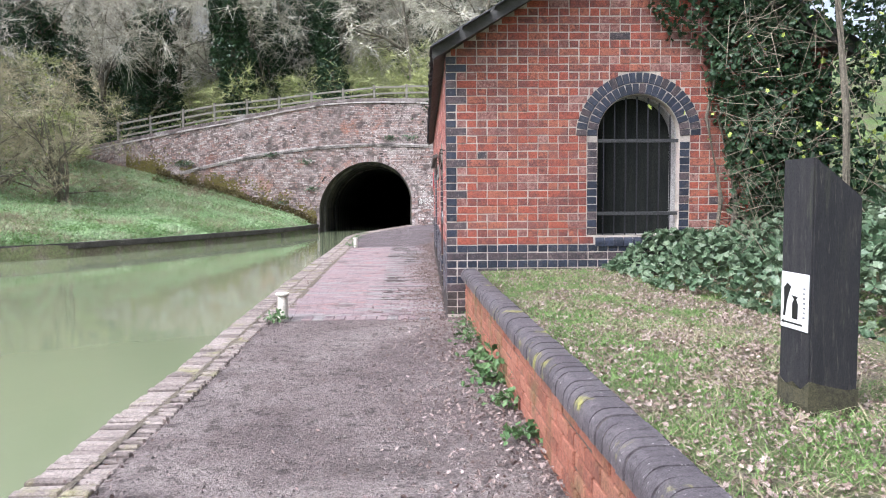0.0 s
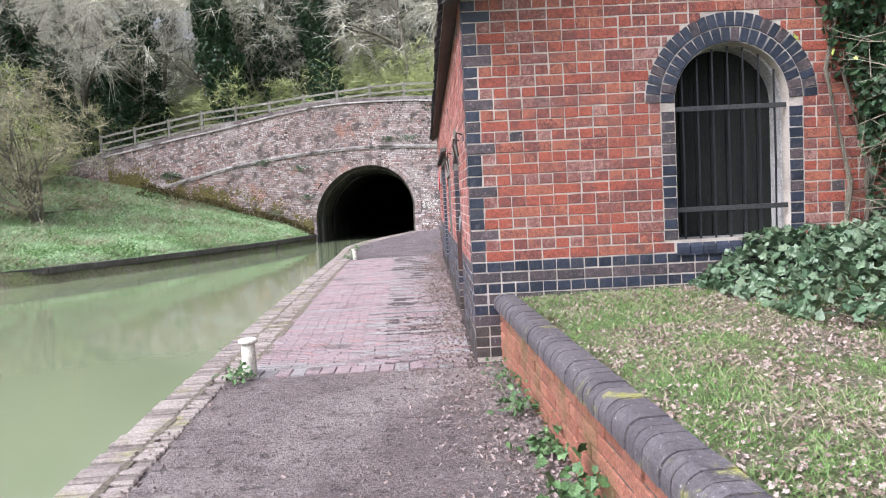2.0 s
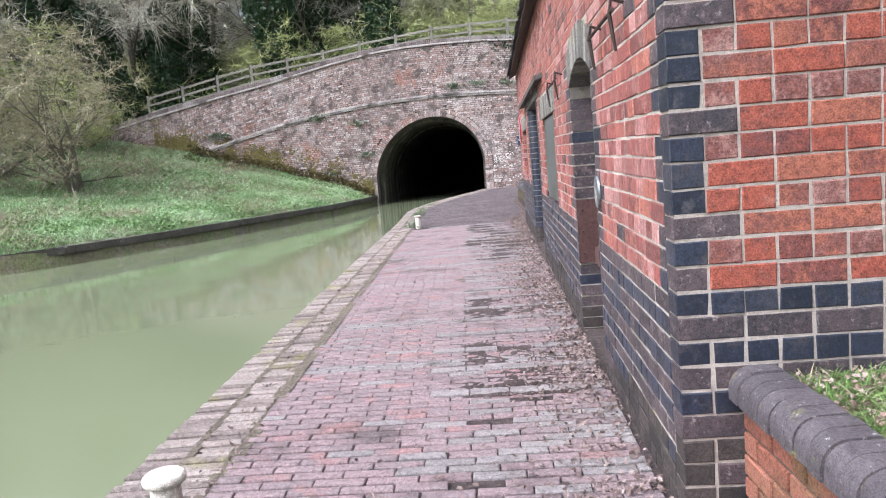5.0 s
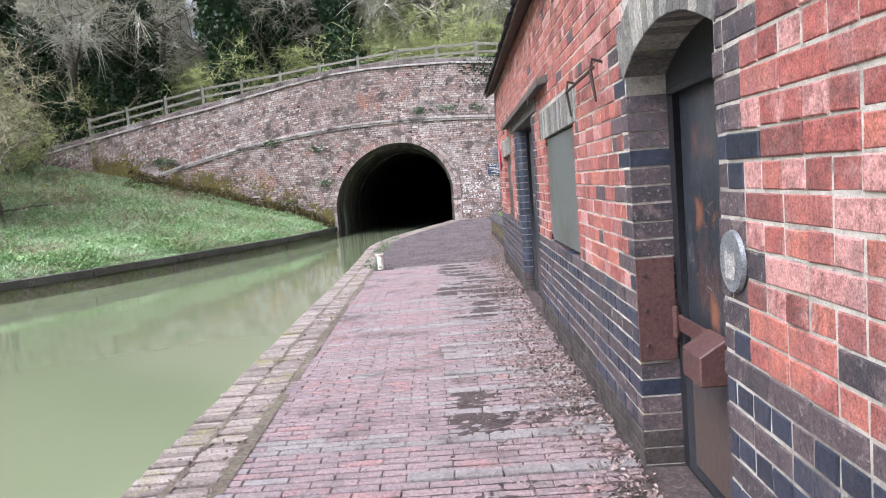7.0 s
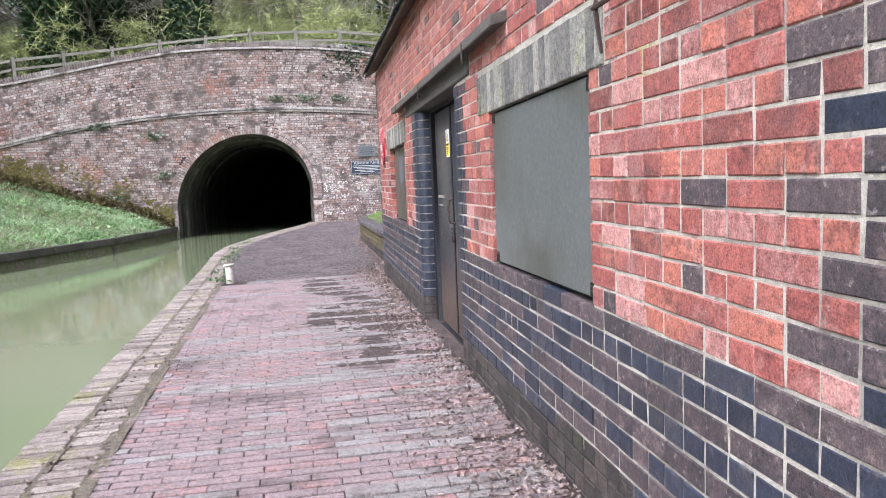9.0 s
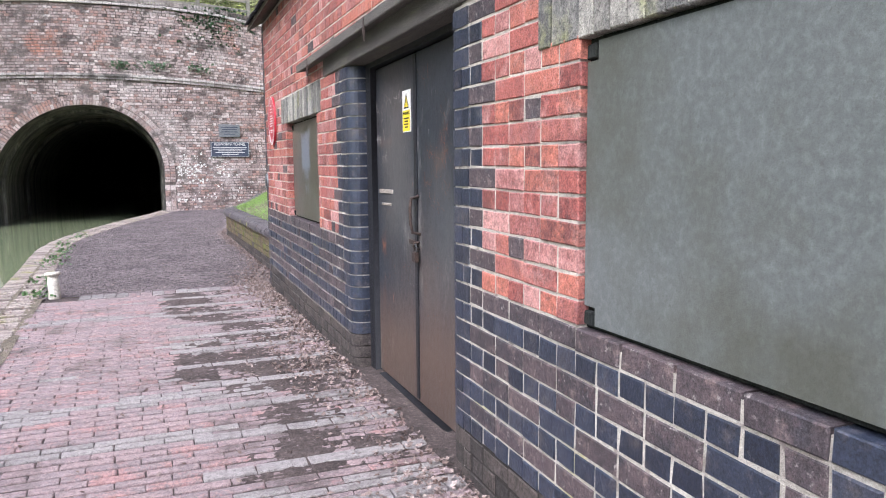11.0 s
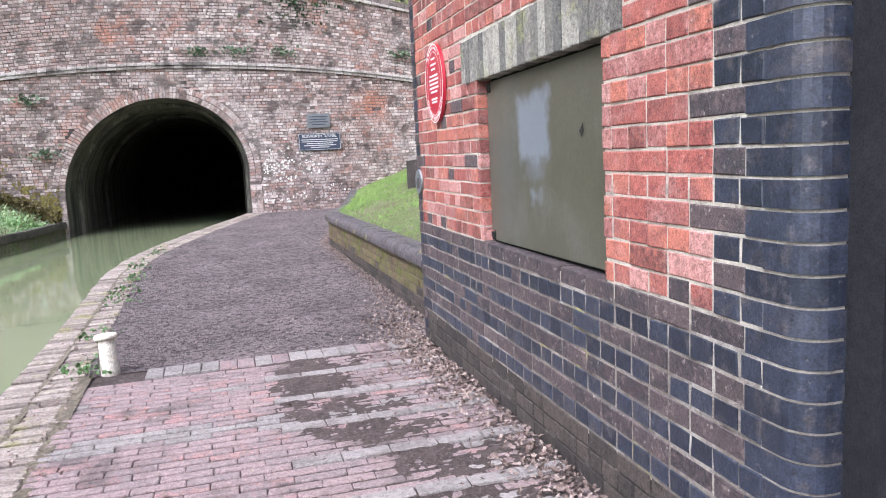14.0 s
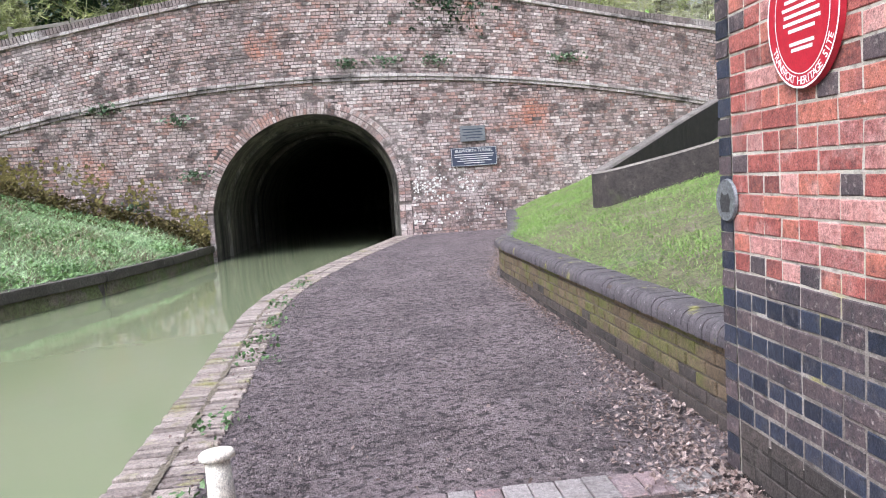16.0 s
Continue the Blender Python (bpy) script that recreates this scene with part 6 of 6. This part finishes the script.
# loose stones of the gravel
sv, sf = [], []
for _ in range(11000):
    y = -.25 - 7.7 * R.random() ** .8 if R.random() < .55 else R.uniform(12.3, 22)
    x = kerb_x(y) + .45 + (rwall_x(y) - kerb_x(y) - .5) * R.random()
    s, z = .002 + .012 * R.random() ** 2.5, path_z(y) - .006
    n = len(sv)
    q = R.uniform(.6, 1.3, 4)
    sv += [(x + s * q[0], y, z), (x, y + s * q[1], z), (x - s * q[2], y, z), (x, y - s * q[3], z), (x + s * .2, y, z + s * .8)]
    sf += [(n, n + 1, n + 4), (n + 1, n + 2, n + 4), (n + 2, n + 3, n + 4), (n + 3, n, n + 4)]
thing("gravel_stones", sv, sf, mat("gravel_stone", [(.09, .075, .07), (.15, .125, .118), (.22, .19, .18)], 5, 60, .85, .08, 0, rand=.85), label="loose small stones on the towpath", category="gravel", kind="stuff")

# trodden crumbs of earth and stone on the damp path
cv, cf = [], []
for _ in range(15000):
    y = 12.35 + 12 * R.random() ** 1.4
    x = kerb_x(y) + .5 + (rwall_x(y) - kerb_x(y) - .52) * R.random()
    if fbm(x, y, 1.6, 90) < R.uniform(-.7, .3):
        continue
    s, z = R.uniform(.004, .014), path_z(y) - .008
    n = len(cv)
    q = R.uniform(.5, 1.4, 4)
    cv += [(x + s * q[0], y, z), (x, y + s * q[1], z), (x - s * q[2], y, z), (x, y - s * q[3], z), (x + s * .2, y, z + s * .8)]
    cf += [(n, n + 1, n + 4), (n + 1, n + 2, n + 4), (n + 2, n + 3, n + 4), (n + 3, n, n + 4)]
thing("path_crumbs", cv, cf, mat("damp_crumbs", [(.045, .036, .036), (.09, .073, .073), (.15, .123, .123), (.21, .178, .175)], 5, 60, .9, .08, 0, rand=.85), label="dark crumbs of earth and grit on the towpath", category="gravel", kind="stuff")


def weed(name, x, y, z, n, r, size, label):
    p = [(x + R.normal() * r, y + R.normal() * r, z + abs(R.normal()) * r * .7) for _ in range(n)]
    return thing(name, *leaf_mesh(p, size, seed=int(abs(x * 97 + y * 31)) + 3, up=1.0), M_WEED, label=label, category="weed", kind="stuff")


for x, y, n, r, s in ((.10, -1.5, 60, .09, (.04, .09)), (.10, -2.2, 50, .08, (.05, .11)), (.14, -2.9, 70, .11, (.05, .13)), (.20, -3.5, 40, .08, (.04, .10)), (.05, -.7, 40, .08, (.03, .06)), (.08, -1.0, 30, .07, (.03, .06)), (.24, -4.2, 30, .06, (.05, .12))):
    weed("dock_plant", rwall_x(y) - .06, y, .02, n * 2, r, (s[0] * .5, s[1] * .6), "green broad-leaved weeds at the foot of the garden wall")
weed("weed_tuft", -1.86, -.25, .02, 90, .07, (.02, .05), "small green weed beside the bollard")
weed("weed_tuft", -2.33, 12.2, .03, 60, .07, (.02, .05), "small green weed beside the bollard")
for y in (13.4, 14.9, 15.6, 16.4, 17.5, 19.0):
    weed("weed_tuft", kerb_x(y) + .40, y, path_z(y) + .01, 45, .08, (.02, .05), "low green weeds along the kerb edge")
for x, z in ((-1.9, 4.33), (-1.0, 4.36), (.2, 4.3), (3.4, 4.2), (-6.0, 3.2), (-5.75, 1.9), (-7.7, 3.55), (-7.2, 1.2), (-12.0, 3.2), (-11.6, 3.15)):
    p = [(x + R.normal() * .2, PORTAL_Y - .05 - abs(R.normal()) * .06, z + R.normal() * .07) for _ in range(70)]
    thing("wall_fern", *leaf_mesh(p, (.05, .11), seed=int(abs(x * 50)) + 2), M_IVYG, label="small green plant rooted in the portal brickwork", category="weed", kind="stuff")
p = [(R.normal() * .55 + .6, PORTAL_Y + .04 - abs(R.normal()) * .05, 6.1 - abs(R.normal()) * .5) for _ in range(600)]
thing("wall_ivy", *leaf_mesh(p, (.06, .12), seed=33), M_IVY, label="dark ivy trailing over the parapet", category="ivy")

# yellow-brown moss creeping up the portal wall from the bank
mp = scatter(2600, lambda: (R.uniform(-14.5, -5.5), abs(R.normal()) * .45), lambda x, d: fbm(x, d, .9, 70) > R.uniform(-.4, .5))
thing("wall_moss", *leaf_mesh([(x, PORTAL_Y - .016, ground_z(x, 26.6) + d - .1) for x, d in mp], (.05, .13), seed=71, normals=[(0, -1, 0)] * len(mp), lean=.08, up=0),
      mat("yellow_brown_moss", [(.10, .075, .03), (.17, .14, .045), (.20, .19, .06)], 2, 20, .95, .04, 0, rand=.6), label="yellow-brown moss on the foot of the portal wall", category="moss", kind="stuff")

# lichen on the portal brickwork beside the arch
M_LICHEN = mat("white_lichen", [(.55, .54, .50), (.72, .71, .67), (.80, .79, .76)], 8, 60, .95, .04, .4, 90, rand=.4)
lp = scatter(230, lambda: (-.55 + abs(R.normal()) * .9, .35 + R.random() * 1.5), lambda x, z: x < 2.0 and fbm(x, z, 2.0, 51) > R.uniform(-.3, .5))
thing("lichen", *leaf_mesh([(x, PORTAL_Y - .014, z) for x, z in lp], (.02, .08), seed=52, normals=[(0, -1, 0)] * len(lp), lean=.05, up=0), M_LICHEN, label="white lichen spots on the portal brickwork", category="lichen", kind="stuff")

# ---------- ivy and scrub beside the gable ----------
gi = []
while len(gi) < 14000:
    x, y = 1.6 + 4.6 * R.random() ** 1.3, -.05 - 6 * R.random() ** 1.3
    edge = 1.72 + .24 * -y + .25 * noise.noise((y * 1.3, 0, 4))
    if x > edge and (x - edge > .5 or R.random() < .6):
        m = .32 * min(1, (x - edge) / .6) + .12 * fbm(x, y, 1.2, 6)
        gi.append((x, y, ground_z(x, y) + max(.02, m + .22 * (x - edge) * .5) * R.uniform(.55, 1.0) + .02))
thing("ground_ivy", *leaf_mesh(gi, (.05, .10), seed=21, up=.9, aspect=1.1), M_IVYG, label="dense grey-green ivy covering the ground beside the gable", category="ivy", kind="stuff")


def ivy_mass(name, lobes, n, size, material, label, seed):
    r = np.random.default_rng(seed)
    pts, nor = [], []
    vol = np.array([l[3] * l[4] * l[5] for l in lobes]) ** .67
    for k, l in enumerate(lobes):
        m = int(n * vol[k] / vol.sum())
        d = r.normal(size=(m, 3))
        d /= np.linalg.norm(d, axis=1)[:, None]
        for q in d:
            s = (.72 + .4 * abs(noise.noise((q[0] * 2.2 + k, q[1] * 2.2, q[2] * 2.2)))) * (1 - .35 * r.random() ** 2)
            p = (l[0] + q[0] * l[3] * s, l[1] + q[1] * l[4] * s, l[2] + q[2] * l[5] * s)
            if p[2] > .5 and (p[1] < -.02 or p[0] > 4.4):
                pts.append(p)
                nor.append(tuple(q))
    return thing(name, *leaf_mesh(pts, size, seed=seed, normals=nor, lean=.7, up=.2), material, label=label, category="ivy")


gable_ivy = ivy_mass("gable_ivy", [(2.9, -.05, 3.6, .9, .3, .8), (3.5, -.1, 2.6, .75, .35, 1.3), (4.2, -.2, 3.4, .9, .5, 1.6), (2.3, -.03, 4.1, .8, .2, .45), (4.0, -.2, 1.6, .8, .4, .8), (3.3, -.25, 3.9, 1.0, .4, .9), (3.55, -.35, 1.8, .7, .35, 1.0), (3.2, -.2, 2.9, .5, .3, .8)], 17500, (.04, .085), M_IVY, "dark green ivy climbing over the brick gable", 41)
for x, top, sway in ((2.95, 3.7, .25), (3.3, 4.2, -.3), (3.6, 3.4, .2), (3.9, 4.4, -.2), (3.1, 2.6, .3)):
    part("stem", tube_bm([(x, -.10, .55), (x + sway * .4, -.07, 1.3), (x - sway * .3, -.05, 2.2), (x + sway, -.05, top)], [.028, .024, .018, .009], 6), M_BARK, gable_ivy, "woody ivy stem")
ivy_mass("ivy_thicket", [(5.2, -1.2, 2.6, 1.3, .9, 1.7), (6.2, -2.6, 2.4, 1.3, 1.2, 1.8), (7.2, -4.2, 2.6, 1.4, 1.5, 2.2), (5.6, -.8, 4.6, 1.6, 1.0, 1.5), (7.0, -3.0, 5.0, 1.8, 1.8, 1.6), (8.5, -6.5, 3.2, 1.6, 1.8, 2.6), (5.0, -.9, 1.5, 1.0, .7, 1.0), (6.6, -1.6, 3.6, 1.4, 1.2, 2.0), (9.5, -3.5, 4.0, 2.0, 2.0, 3.0), (10.5, -8.0, 3.6, 2.0, 2.2, 3.0)], 30000, (.05, .11), M_IVY, "dense ivy-clad thicket on the bank", 42)
yl = [(R.normal() * .9 + 4.6, R.normal() * .7 - 2.4, 1.6 + abs(R.normal()) * .9) for _ in range(900)]
thing("spring_shrub", *leaf_mesh(yl, (.03, .06), seed=44), M_YLEAF, label="shrub with small fresh yellow-green leaves", category="shrub")


# ---------- trees ----------
def grow(r, base, d, length, rad, depth, out, tips, bend=.25, sides=6, kids=(3, 5)):
    """A limb as a list of points and radii, with side limbs."""
    pts, rads = [base], [rad]
    p, d = Vector(base), Vector(d).normalized()
    n = max(3, int(length / .7) if depth < 2 else 3)
    for i in range(n):
        d = (d + Vector((r.gauss(0, bend), r.gauss(0, bend), r.gauss(.04, bend * .6))) * .5).normalized()
        p = p + d * (length / n)
        pts.append(tuple(p))
        rads.append(rad * (1 - .8 * (i + 1) / n))
    out.append((pts, rads, max(3, sides - depth)))
    if depth >= 3:
        tips.append((pts[-1], tuple(d)))
        tips.append((pts[-2], tuple(d)))
        return
    for _ in range(r.randint(*kids)):
        i = r.randint(max(1, n // 3), n)
        side = Vector((r.gauss(0, 1), r.gauss(0, 1), r.gauss(.25, .5))).normalized()
        grow(r, pts[i], (d * .6 + side).normalized(), length * r.uniform(.35, .6), rads[i] * .65 + .004, depth + 1, out, tips, bend, sides, kids)


def twig_fan(tips, r, per, length, width, droop=0.0):
    v, f = [], []
    for p, d in tips:
        for _ in range(per):
            a = Vector((r.gauss(0, .8), r.gauss(0, .8), r.gauss(0, .6) - droop)) + Vector(d) * .9
            a.normalize()
            L = length * r.uniform(.5, 1.2)
            p0 = Vector(p) - a * r.uniform(0, .3) * L
            b = a.orthogonal().normalized()
            b = (b * math.cos(1.7 * r.random()) + a.cross(b) * math.sin(6.28 * r.random())).normalized() * width
            m = p0 + a * L * .5 + Vector((0, 0, -droop * L * .1 + r.gauss(0, .04)))
            e = p0 + a * L + Vector((0, 0, -droop * L * .4))
            n = len(v)
            v += [tuple(p0 - b), tuple(p0 + b), tuple(m + b * .7), tuple(m - b * .7), tuple(e)]
            f += [(n, n + 1, n + 2, n + 3), (n + 3, n + 2, n + 4)]
    return v, f


def limbs_mesh(out):
    bm = bmesh.new()
    v, f = [], []
    for pts, rads, s in out:
        base = len(v)
        a0 = None
        for i, p in enumerate(pts):
            p = Vector(p)
            d = (Vector(pts[min(i + 1, len(pts) - 1)]) - Vector(pts[max(i - 1, 0)])).normalized()
            a = d.orthogonal().normalized() if a0 is None else (a0 - d * a0.dot(d)).normalized()
            a0 = a
            b = d.cross(a)
            for k in range(s):
                t = 6.2832 * k / s
                v.append(tuple(p + (a * math.cos(t) + b * math.sin(t)) * rads[i]))
        for i in range(len(pts) - 1):
            for k in range(s):
                f.append((base + i * s + k, base + i * s + (k + 1) % s, base + (i + 1) * s + (k + 1) % s, base + (i + 1) * s + k))
    bm.free()
    return v, f


def bare_tree(name, seed, h, rad, twigs, label, category="tree", kids=(3, 5), mat_t=None, leaves=0, ivy=0, wtwig=.011, ltwig=.9, droop=0.0, stems=1):
    r = random.Random(seed)
    t = empty(name, label, category, group="bare woodland trees" if stems == 1 else "leafless shrubs")
    out, tips = [], []
    for _ in range(stems):
        d = (r.gauss(0, .08), r.gauss(0, .08), 1) if stems == 1 else (r.gauss(0, .5), r.gauss(0, .5), 1)
        grow(r, (r.gauss(0, .1 * (stems > 1)), r.gauss(0, .1 * (stems > 1)), -.4), d, h * (.75 if stems == 1 else .6), rad, 0, out, tips, .16 if stems == 1 else .28, 8, kids)
    v, f = limbs_mesh(out)
    thing("trunk", v, f, M_BARK, t, smooth=True)
    v, f = twig_fan(tips, r, twigs, ltwig, wtwig, droop)
    thing("crown", v, f, mat_t or M_TWIG, t, "bare twiggy crown")
    if leaves:
        p = [tuple(Vector(q[0]) + Vector((r.gauss(0, .3), r.gauss(0, .3), r.gauss(0, .3)))) for q in (tips * 20)[:leaves]]
        thing("foliage", *leaf_mesh(p, (.05, .10), seed=seed), M_YLEAF, t, "sparse fresh buds", kind="stuff")
    if ivy:
        pts = []
        trunk = out[0][0]
        for _ in range(ivy):
            z = r.random() ** .8
            i = min(len(trunk) - 2, int(z * (len(trunk) - 1) * .9))
            q = Vector(trunk[i]).lerp(Vector(trunk[i + 1]), r.random())
            w = (.45 if z < .75 else .3) + .95 * abs(noise.noise((z * 6, seed, r.random() * .6))) + .25 * r.random()
            a = r.random() * 6.283
            pts.append((q.x + math.cos(a) * w, q.y + math.sin(a) * w, q.z + r.gauss(0, .2)))
        thing("ivy_cloak", *leaf_mesh(pts, (.13, .24), seed=seed), M_IVY, t, "dark ivy cloaking the trunk")
    return t


def put_tree(proto, x, y, s, turn, first, sink=.1):
    m = pose(x, y, ground_z(x, y) - sink, 0, 0, turn) @ Matrix.Diagonal((s, s, s * 1.05, 1))
    if first:
        proto.matrix_world = m
        proto.scale = (1, 1, 1)
        proto.matrix_basis = m
        return proto
    c = copy_thing(proto, Matrix.Identity(4))
    c.matrix_basis = m
    return c


tr = random.Random(5)
protos = [bare_tree("tree", 100 + i, 11, .16, 10, "tall leafless woodland tree with fine grey-brown twigs", kids=(4, 6), ltwig=1.5, wtwig=.014, droop=.4) for i in range(3)]
ivies = [bare_tree("ivy_tree", 200 + i, 12, .22, 7, "woodland tree with its trunk cloaked in dark ivy", kids=(3, 5), ivy=5200, ltwig=1.2, wtwig=.010) for i in range(2)]
shrubs = [bare_tree("shrub", 300 + i, 4.2, .04, 4, "leafless olive-brown shrub on the bank", "shrub", (3, 4), M_TWIGOLIVE, 520, 0, .011, .7, .1, 5) for i in range(2)]
used = set()
big_shrub = [bare_tree("shrub", 330, 5.6, .07, 5, "open many-stemmed leafless shrub on the grass bank", "shrub", (3, 4), M_SHRUBTWIG, 200, 0, .006, .75, .3, 9)]


def plant(kind, x, y, s):
    p = kind[tr.randrange(len(kind))]
    put_tree(p, x, y, s, tr.uniform(0, 360), p not in used)
    used.add(p)


for i in range(34):
    plant(protos, -36 + i * 1.7 + tr.uniform(-1, 1), 35 + tr.uniform(0, 9), tr.uniform(.8, 1.25))
for i in range(34):
    plant(protos, -46 + i * 2.2 + tr.uniform(-1, 1), 46 + tr.uniform(0, 14), tr.uniform(1.1, 1.6))
for x, y, s in ((-22.6, 33.6, .95), (-18.3, 33.4, .8), (-16.4, 33.2, .75), (-10.7, 33.8, .95), (-5.2, 34.2, .9), (-21.6, 35.2, 1.05), (-18.0, 34.8, .9), (-15.3, 35.6, .9), (-9.2, 36.4, 1.05), (-6.4, 37.2, 1.15), (-7.9, 38.5, 1.1), (-26, 31, 1.0), (-1, 44, 1.1), (-27, 26, 1.1), (-23.5, 22, .9), (3.5, 38, .9), (-15, 45, 1.2), (-31, 33, 1.2), (-20, 41, 1.1), (-24.5, 34, 1.1), (-10.6, 42, 1.1), (-3.4, 47, 1.3), (-29, 40, 1.2), (-19.5, 28.5, .8), (1.5, 48, 1.2)):
    plant(ivies, x, y, s)
for i in range(52):
    plant(shrubs, -30 + i * .75 + tr.uniform(-.6, .6), 33 + tr.uniform(0, 9), tr.uniform(.7, 1.15))
for x, y, s in ((-14.4, 20.4, 1.12), (-16.9, 18.4, 1.0)):
    plant(big_shrub, x, y, s)
for x, y, s in ( (-18.5, 22.6, 1.1), (-16.8, 25.4, .8), (-20, 16.5, 1.1), (-19, 27, 1.2), (-21.5, 20, 1.2), (-23, 25, 1.3), (-25, 15, 1.2)):
    plant(shrubs, x, y, s)
for x, y, s in ((-20, 24, .9), (-25, 18, 1.0), (-28, 22, 1.1), (-22, 13, .9), (-31, 14, 1.1), (-30, 27, 1.1), (-34, 20, 1.2), (-36, 8, 1.2)):
    plant(protos, x, y, s)
for x, y, s in ((6.5, -2.2, .55), (8.5, -4.5, .7), (8, 1, .7), (9.5, -8, .8), (10, 4, .8), (7.5, 15, .7), (9, 20, .8), (12, 10, 1.0)):
    plant(protos, x, y, s)
for x, y, s in ((5.6, -1.6, .55), (9.8, -2, .8), (12, -6, .9)):
    plant(ivies, x, y, s)
sapling = empty("sapling", "thin bare sapling trunk among the ivy", "tree")
part("trunk", tube_bm([(3.27, -2.1, .6), (3.20, -2.15, 2.0), (3.05, -2.1, 3.6), (2.9, -2.1, 5.5)], [.032, .03, .026, .02], 8), M_BARK, sapling)

# ---------- brushwood filling the wooded slope ----------
def brush(name, n, sample, lo, hi, length, width, material, label, seed):
    r = np.random.default_rng(seed)
    tips = []
    while len(tips) < n:
        x, y = sample(r)
        cl = fbm(x, y, .16, 60)
        if cl > r.uniform(-.8, .5):
            h = lo + (hi - lo) * r.random() ** 1.6 * (.55 + .6 * max(0, cl + .4))
            tips.append(((x, y, ground_z(x, y) + h), (r.normal() * .5, r.normal() * .5, .9 * r.random() ** .5)))
    v, f = twig_fan(tips, random.Random(seed), 1, length, width, .5)
    thing(name, v, f, material, label=label, category="brushwood", kind="stuff")


brush("brushwood", 36000, lambda r: (r.uniform(-42, 14), r.uniform(34.6, 47)), 0, 7.5, 1.4, .010, M_TWIG, "tangled pale bare twigs filling the wooded slope", 71)
brush("brushwood", 15000, lambda r: (r.uniform(-42, 14), r.uniform(32.2, 40)), 0, 3.0, .9, .011, M_TWIGOLIVE, "olive-brown scrub above the fence", 72)
brush("brushwood", 15000, lambda r: (r.uniform(-55, 20), r.uniform(44, 66)), 1, 13, 2.6, .019, M_TWIG, "far bare twigs of the wood", 73)
brush("brushwood", 16000, lambda r: (r.uniform(-32, -17), r.uniform(8, 27)), 0, 5, 1.1, .008, M_TWIG, "bare tangled scrub on the far bank", 74)
gp2 = [(R.normal() * .7 - 11.3, R.normal() * .5 + 33.0) for _ in range(700)]
thing("undergrowth", *leaf_mesh([(x, y, ground_z(x, y) + abs(R.normal()) * .3) for x, y in gp2], (.10, .2), seed=78), M_GREENFRESH, label="bright green plants behind the fence", category="undergrowth", kind="stuff")
# dark evergreen ivy and holly between the trunks
er = random.Random(9)
for i in range(20):
    x, y = -40 + i * 2.55 + er.uniform(-1, 1), 38 + er.uniform(0, 11)
    z, h, w = ground_z(x, y), er.uniform(4, 8.5), er.uniform(.8, 1.6)
    pts = []
    while len(pts) < 1700:
        t, a = er.random(), er.uniform(0, 6.283)
        q = w * (1 - .55 * t) * (.6 + .7 * abs(noise.noise((math.cos(a) * 1.5 + i, math.sin(a) * 1.5, t * 4)))) * er.uniform(.6, 1.0)
        pts.append((x + math.cos(a) * q, y + math.sin(a) * q, z + t * h * 1.6))
    thing("evergreen_bush", *leaf_mesh(pts, (.16, .34), seed=400 + i), M_IVY, label="dark evergreen ivy and holly bush in the wood", category="bush")
# bare branches in front of the ivy beside the gable
gb = [((2.75 + abs(R.normal()) * .9, -.45 - abs(R.normal()) * .7, .7 + 2.6 * R.random() ** 1.2), (R.normal() * .5 - .2, R.normal() * .3, .8)) for _ in range(420)]
thing("bare_branches", *twig_fan(gb, random.Random(81), 1, .75, .0035, .3), M_DULLTWIG, label="thin bare brown branches over the ivy", category="brushwood", kind="stuff")
sl = scatter(20000, lambda: (R.uniform(-40, 12), R.uniform(32.5, 44)), lambda x, y: fbm(x, y, .22, 66) > R.uniform(-.2, .6))
thing("undergrowth", *leaf_mesh([(x, y, ground_z(x, y) + abs(R.normal()) * .6) for x, y in sl], (.10, .22), seed=77), M_GREENFRESH, label="fresh green undergrowth below the trees", category="undergrowth", kind="stuff")
